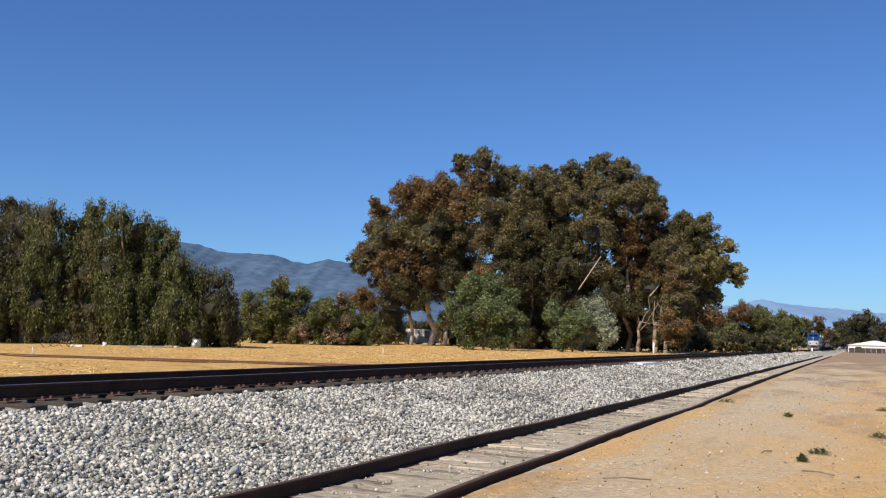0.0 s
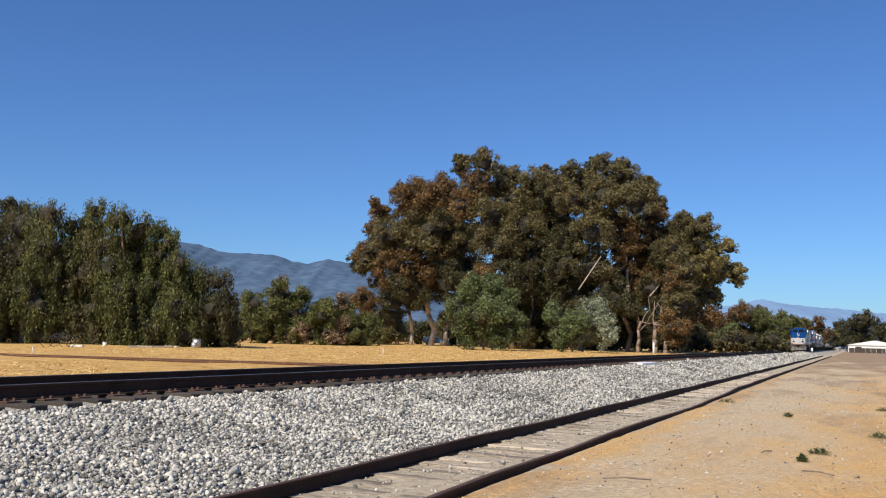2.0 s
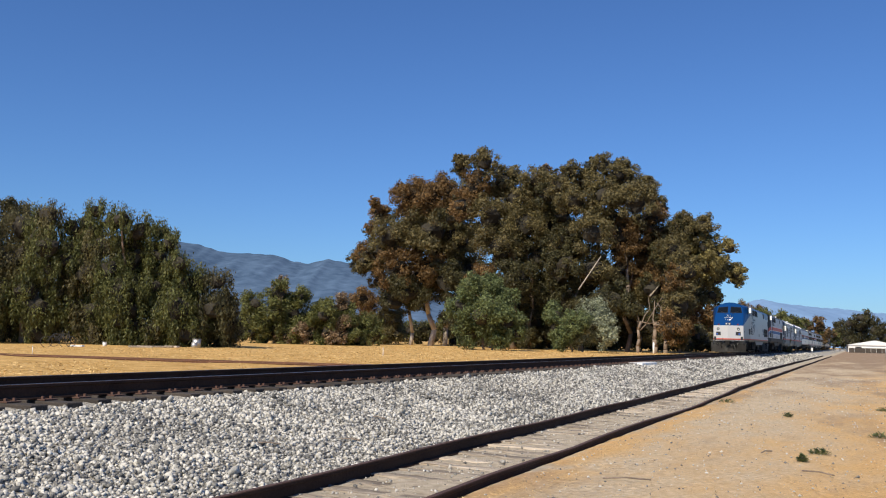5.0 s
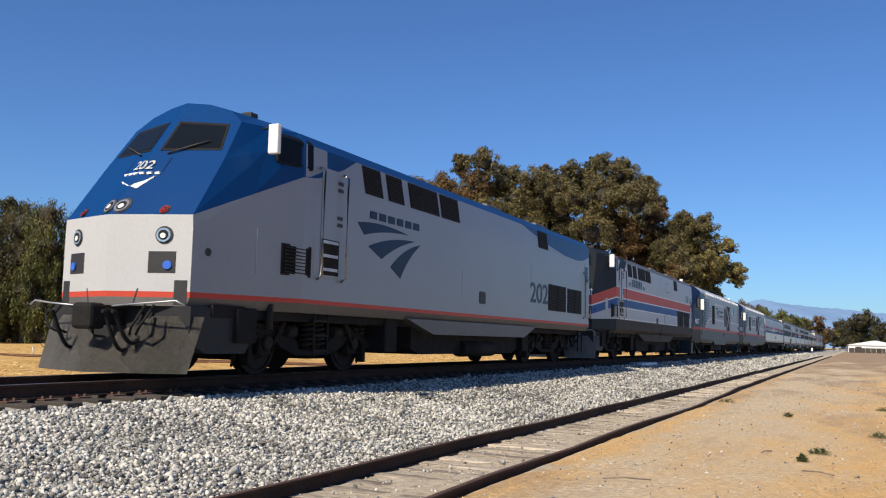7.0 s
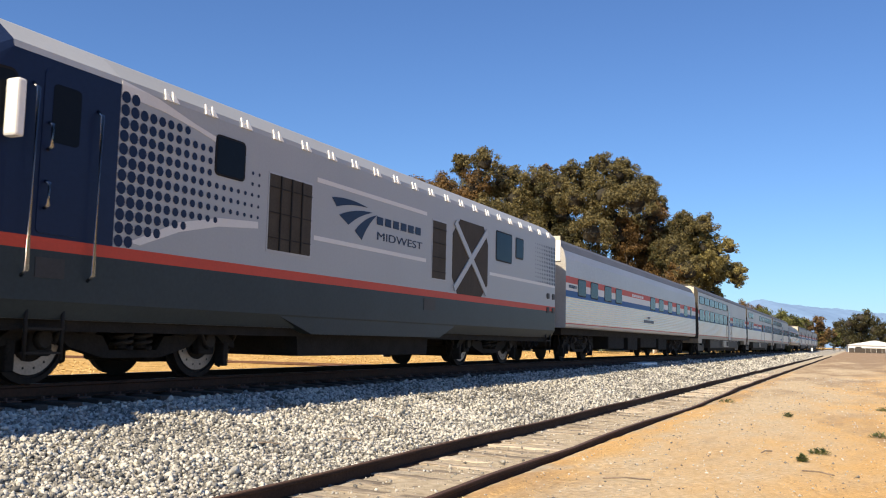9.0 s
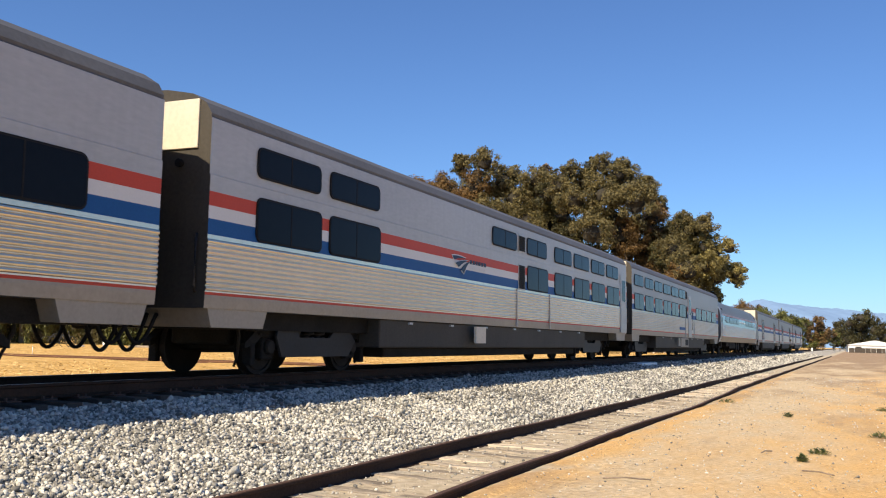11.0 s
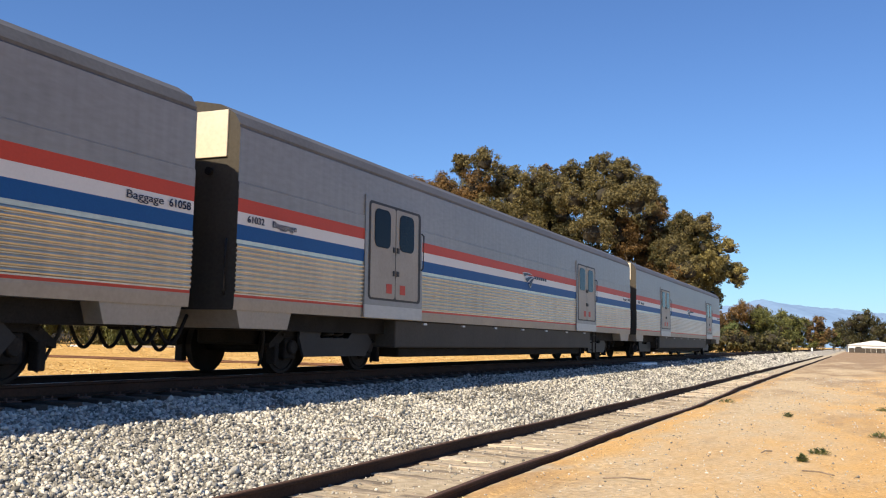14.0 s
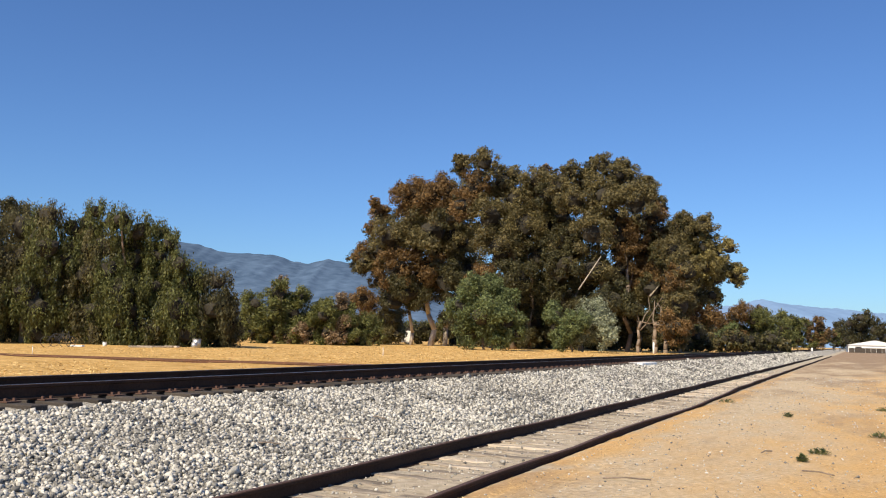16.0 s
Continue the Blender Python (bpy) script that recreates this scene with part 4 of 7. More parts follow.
def far_hedge():
    rs = np.random.RandomState(50)
    lob = []
    for i in range(70):
        a = i / 69
        x = -62 + 92 * a
        top = 4.2 + 2.2 * noise.noise((x * 0.12, 1.7, 0)) + (1.5 if a > 0.55 else 0)
        for k in range(2):
            lob.append((x + rs.uniform(-1, 1), rs.uniform(-2, 2), top * (0.35 + 0.4 * k), 1.6 + 0.5 * k, rs.randint(0, 3)))
    got = cluster(rs, lob, 0.30, 5.0, 12)
    th = empty("distant_hedge", pose(-52.0, 158.0, 0.2, 0, 0, math.degrees(YAW)), "dark tangled hedge of trees closing the field", "hedge", kind="stuff")
    crown_parts(th, got, [M["dark_and_shade_green"], M["olive"], M["shrub"]])
    lob = []
    for k in range(64):
        x = -30 + 62 * k / 63
        if -24 < x < -14:
            continue
        y = -6 - 26 * k / 63 + rs.uniform(-2.5, 2.5)
        h = rs.uniform(1.6, 3.4)
        lob += [(x, y, h * 0.75, h * 0.55, rs.randint(0, 3)), (x + 0.6, y + 0.5, h * 0.3, h * 0.5, 0)]
    got = cluster(rs, lob, 0.26, 5.0, 12)
    un = empty("undergrowth", pose(-52.0, 150.0, 0.25, 0, 0, math.degrees(YAW)), "dark undergrowth beneath the eucalyptus grove", "undergrowth", kind="stuff")
    crown_parts(un, got, [M["dark_and_shade_green"], M["dark_and_shade_green"], M["olive"]], "leaves")


far_hedge()
# ---- traffic on the road behind the field ----
ROAD_R, ROAD_A = Vector((math.cos(YAW), math.sin(YAW), 0)), Vector((-math.sin(YAW), math.cos(YAW), 0))


def road_pose(across, away, turn):
    p = ROAD_A * away + ROAD_R * across
    return pose(p.x, p.y, 0.3, 0, 0, math.degrees(YAW) + turn)


def vehicle(name, ln, h, hood, paint, label):
    """A road vehicle whose front points along its own +x."""
    th = empty(name, Matrix.Identity(4), label, "vehicle")
    w = 0.95
    prof = [(-ln / 2, 0.35), (ln / 2, 0.35), (ln / 2, 0.85), (ln / 2 - hood, 1.0), (ln / 2 - hood - 0.6, h - 0.05), (ln / 2 - hood - 0.9, h), (-ln / 2 + 0.15, h), (-ln / 2, h - 0.2)]
    bm = bmesh.new()
    a = [bm.verts.new((x, -w, z)) for x, z in prof]
    b = [bm.verts.new((x, w, z)) for x, z in prof]
    bm.faces.new(a)
    bm.faces.new(b[::-1])
    for i in range(len(prof)):
        k = (i + 1) % len(prof)
        bm.faces.new((a[i], b[i], b[k], a[k]))
    bmesh.ops.recalc_face_normals(bm, faces=bm.faces)
    bmesh.ops.bevel(bm, geom=list(bm.edges), offset=0.05, segments=2, affect="EDGES")
    part("body", bm, paint, th)
    for s in (-1, 1):
        y0, y1 = sorted((s * (w - 0.01), s * (w + 0.012)))
        part("side_window", box(ln / 2 - hood - 1.5, ln / 2 - hood - 0.65, y0, y1, 1.05, h - 0.25, 0.01), M["glass_road"], th)
        for x in (-ln / 2 + 0.8, ln / 2 - 0.8):
            y = s * (w - 0.12)
            wh = part("wheel", tube((x, y - 0.11, 0.33), (x, y + 0.11, 0.33), 0.33, None, 18), M["black"], th)
            part("hub", tube((x, y + s * 0.10, 0.33), (x, y + s * 0.125, 0.33), 0.18, None, 12), M["grey_metal"], wh)
    return th


M["glass_road"] = mat("car_glass", (0.012, 0.016, 0.02), 0.1, 0, 0.1, 1, 10)
VAN = vehicle("delivery_van", 5.6, 2.6, 0.9, M["white"], "tall white delivery van on the road behind the trees")
CAR = vehicle("passenger_vehicle", 4.4, 1.5, 1.2, M["white"], "small white car on the road behind the trees")
TRUCK = vehicle("box_truck", 6.0, 2.3, 1.1, M["white"], "white box truck on the road behind the trees")
# ---- train ----
SPEED = 34.42
M["steel"] = mat("brushed_stainless", (0.70, 0.61, 0.48), 0.30, 1.0, 0.10, 1.5, 30, 0.05, 90, stretch=(1, 0.15, 1), streak=0.5)
M["steel_aged"] = mat("aged_stainless", (0.56, 0.48, 0.37), 0.34, 1.0, 0.16, 1.2, 30, 0.05, 90, stretch=(1, 0.15, 1), streak=0.9)
M["steel_grey"] = mat("grimy_grey_stainless", (0.25, 0.243, 0.23), 0.42, 0.25, 0.14, 0.6, 16, stretch=(1, 0.3, 1), streak=0.8)
M["gear"] = mat("dusty_cast_steel", (0.024, 0.022, 0.020), 0.75, 0.0, 0.4, 3, 30, 0.3, 40, spec=0.2)
M["plough"] = mat("scuffed_grey_plough", (0.20, 0.19, 0.175), 0.6, 0.1, 0.25, 1.5, 20, 0.2, 30, streak=0.6)
M["disc"] = mat("brake_disc_face", (0.30, 0.275, 0.24), 0.5, 0.4, 0.25, 5, 40)
M["sill_grey"] = mat("grimy_silver_sill", (0.115, 0.108, 0.098), 0.5, 0.1, 0.2, 0.8, 20, streak=0.6)
M["steel_mid"] = mat("worn_stainless", (0.325, 0.318, 0.305), 0.42, 0.25, 0.12, 0.7, 18, stretch=(1, 0.3, 1), streak=0.7)
M["navy_gloss"] = mat("glossy_navy_band", (0.008, 0.018, 0.055), 0.12, 0.0, 0.12, 0.8, 20, spec=0.3)
M["screen"] = mat("dusty_brown_screen", (0.055, 0.047, 0.038), 0.7, 0.1, 0.25, 2, 30, streak=0.5, spec=0.2)
M["slate_nose"] = mat("dark_slate_nose_paint", (0.016, 0.019, 0.024), 0.5, 0.0, 0.15, 0.8, 20, spec=0.06)
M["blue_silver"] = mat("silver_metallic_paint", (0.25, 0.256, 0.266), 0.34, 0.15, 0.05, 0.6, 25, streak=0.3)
M["steel_dull"] = mat("dull_stainless", (0.43, 0.42, 0.40), 0.42, 0.25, 0.10, 0.8, 20, stretch=(1, 0.3, 1), streak=0.5)
M["steel_warm"] = mat("dusty_stainless", (0.33, 0.285, 0.23), 0.5, 0.3, 0.12, 1.2, 20, streak=0.4)
M["steel_bright"] = mat("polished_stainless", (0.37, 0.342, 0.305), 0.26, 1.0, 0.12, 1.5, 30, 0.05, 90, stretch=(1, 0.12, 1), streak=0.6)
M["steel_roof"] = mat("weathered_stainless_roof", (0.20, 0.21, 0.225), 0.4, 0.6, 0.15, 1.0, 20, stretch=(1, 0.2, 1))
M["roof_grey"] = mat("grey_roof", (0.10, 0.105, 0.115), 0.6, 0.2, 0.2, 0.7, 15)
M["silver"+"_body"] = mat("silver_grey_paint", (0.335, 0.355, 0.372), 0.42, 0.0, 0.05, 0.6, 25, streak=0.25)
M["light_grey"] = mat("light_grey_paint", (0.375, 0.398, 0.42), 0.42, 0.0, 0.06, 0.8, 25, streak=0.3)
M["nose_white"] = mat("cream_white_paint", (0.47, 0.475, 0.48), 0.45, 0.0, 0.06, 0.9, 25, streak=0.3)
M["loco_blue"] = mat("deep_blue_paint", (0.001, 0.040, 0.155), 0.35, 0.0, 0.10, 0.8, 20, spec=0.16)
M["navy"] = mat("navy_paint", (0.009, 0.019, 0.055), 0.36, 0.0, 0.12, 0.8, 20, spec=0.15)
M["slate"] = mat("dark_slate_paint", (0.032, 0.044, 0.050), 0.4, 0.0, 0.15, 0.8, 20, spec=0.12)
M["stripe_red"] = mat("red_stripe", (0.52, 0.062, 0.036), 0.5, 0, 0.08, 1, 30, spec=0.25)
M["stripe_blue"] = mat("blue_stripe", (0.003, 0.085, 0.27), 0.5, 0, 0.08, 1, 30, spec=0.2)
M["stripe_white"] = mat("white_stripe", (0.64, 0.64, 0.63), 0.45, 0, 0.05, 1, 30)
M["dark_brown"] = mat("grimy_dark_brown", (0.042, 0.033, 0.024), 0.6, 0, 0.25, 0.8, 20, spec=0.12)
M["charcoal"] = mat("charcoal_paint", (0.032, 0.033, 0.035), 0.5, 0, 0.15, 0.8, 20, spec=0.12)
M["skirt"] = mat("dusty_grey_skirt", (0.062, 0.056, 0.048), 0.6, 0.0, 0.2, 0.8, 20, streak=0.4, spec=0.12)
M["under"] = mat("grimy_running_gear", (0.019, 0.018, 0.017), 0.8, 0.0, 0.4, 3, 30, 0.3, 40, spec=0.12)
M["wheel"] = mat("worn_wheel_steel", (0.022, 0.020, 0.019), 0.7, 0.1, 0.3, 4, 30, spec=0.12)
M["glass"] = mat("tinted_glass", (0.008, 0.011, 0.016), 0.15, 0, 0.1, 1, 10, spec=0.06)
M["rubber"] = mat("black_rubber", (0.015, 0.015, 0.016), 0.7, 0, 0.2, 5, 30, spec=0.12)
M["grille"] = mat("black_grille", (0.008, 0.008, 0.009), 0.7, 0.0, 0.3, 5, 30, spec=0.12)
M["slat"] = mat("dark_grille_slat", (0.022, 0.021, 0.020), 0.6, 0.1, 0.2, 5, 30, spec=0.12)
M["lens"] = mat("lamp_lens", (0.55, 0.55, 0.53), 0.08, 0.7, 0.15, 8, 40)
M["red_lens"] = mat("red_lamp_lens", (0.30, 0.02, 0.015), 0.12, 0, 0.1, 5, 30)
M["chrome"] = mat("bright_handrail", (0.34, 0.34, 0.34), 0.25, 1.0, 0.1, 5, 30)
M["blue_tank"] = mat("bright_blue_cover", (0.02, 0.12, 0.55), 0.5, 0, 0.2, 5, 30)
M["cream"] = mat("cream_end_panel", (0.62, 0.56, 0.45), 0.6, 0, 0.12, 1, 20)


def ring_x(ring, z):
    zs, xs = [p[1] for p in ring], [p[0] for p in ring]
    return float(np.interp(z, zs, xs))


def loft(name, th, ys, ring, matfn, mats, label="", ends=(True, True), smooth_from=None):
    """Body swept along y; ring is the half section from sill to roof ridge; matfn(i, z) picks the paint by section and height."""
    full = ring + [(-x, z) for x, z in ring[::-1] if x > 1e-6]
    k = len(full)
    V = [(x, y, z) for y in ys for x, z in full]
    F, I = [], []
    for i in range(len(ys) - 1):
        for j in range(k - 1):
            F.append((i * k + j, (i + 1) * k + j, (i + 1) * k + j + 1, i * k + j + 1)[::-1])
            I.append(matfn(i, (full[j][1] + full[j + 1][1]) / 2))
        F.append((i * k + k - 1, (i + 1) * k + k - 1, (i + 1) * k, i * k)[::-1])
        I.append(len(mats) - 1)
    if ends[0]:
        F.append(tuple(range(k)))
        I.append(matfn(-1, 2.0))
    if ends[1]:
        F.append(tuple(range((len(ys) - 1) * k, len(ys) * k))[::-1])
        I.append(matfn(-1, 2.0))
    return child(name, mesh_of(name, V, F, mats, I), th, label)


SIDE_IN, CURVED = {}, []


def side_in(th, y):
    """How far the tapering nose of the thing that th belongs to draws its side in at y."""
    while th.parent:
        th = th.parent
    join, k = SIDE_IN.get(th.name, (0, 0))
    return -k * max(0.0, join - y)


def plate(name, th, pts, ring, m, off=0.006, thick=0.03, label=""):
    """A panel of (y, z) outline that lies on the near side of a body."""
    zs = [p[1] for p in pts]
    bm = bmesh.new()
    bm.faces.new([bm.verts.new((0, y, z)) for y, z in pts])
    if ring in CURVED and max(zs) - min(zs) > 0.12:
        for _, z in ring:
            if min(zs) + 0.01 < z < max(zs) - 0.01:
                bmesh.ops.bisect_plane(bm, geom=list(bm.verts) + list(bm.edges) + list(bm.faces), plane_co=(0, 0, z), plane_no=(0, 0, 1))
    for f in list(bm.faces):
        f.normal_update()
        if f.normal.x < 0:
            f.normal_flip()
    g = bmesh.ops.extrude_face_region(bm, geom=list(bm.faces))
    front = {v for v in g["geom"] if isinstance(v, bmesh.types.BMVert)}
    for v in bm.verts:
        v.co.x = ring_x(ring, v.co.z) + off + side_in(th, v.co.y) - (0 if v in front else thick)
    bmesh.ops.recalc_face_normals(bm, faces=bm.faces)
    me = bpy.data.meshes.new(name)
    bm.to_mesh(me)
    bm.free()
    me.materials.append(m)
    return child(name, me, th, label)


def rrect(y0, y1, z0, z1, r=0.06, seg=4):
    out = []
    for cy, cz, a in ((y1 - r, z1 - r, 0), (y0 + r, z1 - r, 90), (y0 + r, z0 + r, 180), (y1 - r, z0 + r, 270)):
        for s in range(seg + 1):
            t = radians(a + 90 * s / seg)
            out.append((cy + r * math.cos(t), cz + r * math.sin(t)))
    return out


def window(th, y0, y1, z0, z1, ring, r=0.07, frame="rubber", mull=(), rim=0.03):
    w = plate("window", th, rrect(y0 - rim, y1 + rim, z0 - rim, z1 + rim, r + rim), ring, M[frame], 0.010)
    plate("pane", w, rrect(y0, y1, z0, z1, r), ring, M["glass"], 0.014)
    for y in mull:
        plate("mullion", w, [(y - 0.012, z0), (y + 0.012, z0), (y + 0.012, z1), (y - 0.012, z1)], ring, M["rubber"], 0.017, 0.01)
    return w


def louver(th, y0, y1, z0, z1, ring, n=9, name="louver", skew=0.0, frame="slat", upright=0, fill="grille"):
    w = plate(name, th, [(y0 - 0.03, z1 + 0.03), (y0 - 0.03 + skew, z0 - 0.03), (y1 + 0.03 + skew, z0 - 0.03), (y1 + 0.03, z1 + 0.03)], ring, M[frame], 0.008)
    plate("backing", w, [(y0, z1), (y0 + skew, z0), (y1 + skew, z0), (y1, z1)], ring, M[fill], 0.012)
    bm = bmesh.new()
    for i in range(n):
        z = z0 + (z1 - z0) * (i + 0.5) / n
        s = skew * (z1 - z) / (z1 - z0)
        x = ring_x(ring, z) + side_in(th, (y0 + y1) / 2)
        bm_box(bm, x + 0.010, x + 0.024, y0 + s, y1 + s, z - 0.012, z + 0.004)
    for i in range(upright):
        y = y0 + (y1 - y0) * (i + 1) / (upright + 1)
        bm_box(bm, ring_x(ring, z0) + 0.01, ring_x(ring, z1) + 0.03, y - 0.012, y + 0.012, z0, z1)
    part("slats", bm, M["slat"], w)
    return w


def writing(name, th, text, y0, z0, height, x, m, wide=None, label=""):
    """Letters on the near side, reading towards the rear."""
    cu = bpy.data.curves.new(name, "FONT")
    cu.body, cu.size, cu.extrude, cu.offset = text, height * 1.4, 0.002, height * 0.02 if text.isdigit() else 0.0
    tmp = bpy.data.objects.new(name, cu)
    scene.collection.objects.link(tmp)
    me = bpy.data.meshes.new_from_object(tmp.evaluated_get(bpy.context.evaluated_depsgraph_get()))
    bpy.data.objects.remove(tmp)
    xs = [v.co.x for v in me.vertices]
    k = (wide / max(xs)) if wide else 1.0
    for v in me.vertices:
        v.co = (x + v.co.z + side_in(th, y0 + v.co.x * k), y0 + v.co.x * k, z0 + v.co.y)
    me.materials.clear()
    me.materials.append(m)
    me.name = name
    return child(name, me, th, label)


def bars(name, th, y0, z0, height, width, n, x, m):
    """Plain bars in place of lettering."""
    bm = bmesh.new()
    p = width / n
    for i in range(n):
        bm_box(bm, x - 0.002, x + 0.003, y0 + i * p, y0 + (i + 0.72) * p, z0, z0 + height)
    return part(name, bm, m, th)


def swoosh(th, y0, y1, z0, z1, ring, m, off=0.008):
    """The emblem: three tapering curved bands that meet at the rear."""
    w, h = y1 - y0, z1 - z0
    bands = [((0.0, 0.95), (0.10, 0.72), 0.78, 0.93), ((0.16, 0.50), (0.36, 0.28), 0.90, 0.82), ((0.50, 0.14), (0.66, -0.08), 1.0, 0.78)]
    for (a, b, c, d) in bands:
        top, bot = [], []
        for i in range(9):
            t = i / 8
            tip = np.array([c, d])
            for out, s, bow in ((top, np.array(a), 0.16), (bot, np.array(b), 0.10)):
                mid = (s + tip) / 2 + np.array([-0.04, bow])
                q = (1 - t) ** 2 * s + 2 * t * (1 - t) * mid + t * t * tip
                out.append((y0 + q[0] * w, z0 + q[1] * h))
        plate("emblem_band", th, top + bot[::-1][1:], ring, m, off, 0.012)


def prism(name, th, outline, x0, x1, m, label=""):
    """A (y, z) outline extruded across the vehicle from x0 to x1."""
    n = len(outline)
    V = [(x0, y, z) for y, z in outline] + [(x1, y, z) for y, z in outline]
    F = [tuple(range(n)), tuple(range(n, 2 * n))[::-1]] + [(i, i + n, (i + 1) % n + n, (i + 1) % n) for i in range(n)]
    me = mesh_of(name, V, F, [m])
    bm = bmesh.new()
    bm.from_mesh(me)
    bmesh.ops.recalc_face_normals(bm, faces=bm.faces)
    bm.to_mesh(me)
    bm.free()
    return child(name, me, th, label)


def wheel_mesh(r, bright):
    bm = bmesh.new()
    rows = [(0.0, 0.10), (0.10, 0.10), (0.12, 0.05), (r * 0.50, 0.045), (r * 0.51, 0.072), (r * 0.80, 0.072), (r * 0.81, 0.045), (r * 0.87, 0.05), (r * 0.88, 0.075), (r, 0.07), (r, -0.045), (r + 0.028, -0.055), (r + 0.028, -0.075), (r * 0.8, -0.075), (0.0, -0.05)]
    seg = 28
    rings = []
    for rr, x in rows:
        rings.append([bm.verts.new((x, rr * math.cos(2 * math.pi * s / seg), rr * math.sin(2 * math.pi * s / seg))) for s in range(seg)] if rr > 0 else [bm.verts.new((x, 0, 0))])
    for i, (a, b) in enumerate(zip(rings, rings[1:])):
        for s in range(seg):
            u = (s + 1) % seg
            if len(a) == 1:
                f = bm.faces.new((a[0], b[s], b[u]))
            elif len(b) == 1:
                f = bm.faces.new((a[s], b[0], a[u]))
            else:
                f = bm.faces.new((a[s], b[s], b[u], a[u]))
            f.material_index = 1 if (i == 4 and bright) else 0
    bmesh.ops.recalc_face_normals(bm, faces=bm.faces)
    for k in range(14 if bright else 0):
        a = 2 * math.pi * k / 14
        bmesh.ops.create_circle(bm, cap_ends=True, radius=0.017, segments=8, matrix=Matrix.Translation((0.0745, r * 0.66 * math.cos(a), r * 0.66 * math.sin(a))) @ Matrix.Rotation(math.pi / 2, 4, "Y"))
    me = bpy.data.meshes.new("wheel")
    bm.to_mesh(me)
    bm.free()
    me.materials.append(M["wheel"])
    me.materials.append(M["disc"])
    return me


WHEELS = {"big": wheel_mesh(0.51, False), "bright": wheel_mesh(0.53, True), "small": wheel_mesh(0.44, False)}


def spring_mesh(r, h, turns):
    """A coil spring standing on its base."""
    pts = [(r * math.cos(a), r * math.sin(a), h * k / (turns * 10)) for k, a in ((k, 2 * math.pi * k / 10) for k in range(turns * 10 + 1))]
    me = bpy.data.meshes.new("spring")
    bm = path_tube(pts, r * 0.24, 5)
    bm_tube(bm, (0, 0, 0), (0, 0, h), r * 0.6, None, 8)
    bm.to_mesh(me)
    bm.free()
    me.materials.append(M["gear"])
    return me


SPRINGS = {"axle": spring_mesh(0.095, 0.30, 4), "bolster": spring_mesh(0.125, 0.42, 5)}


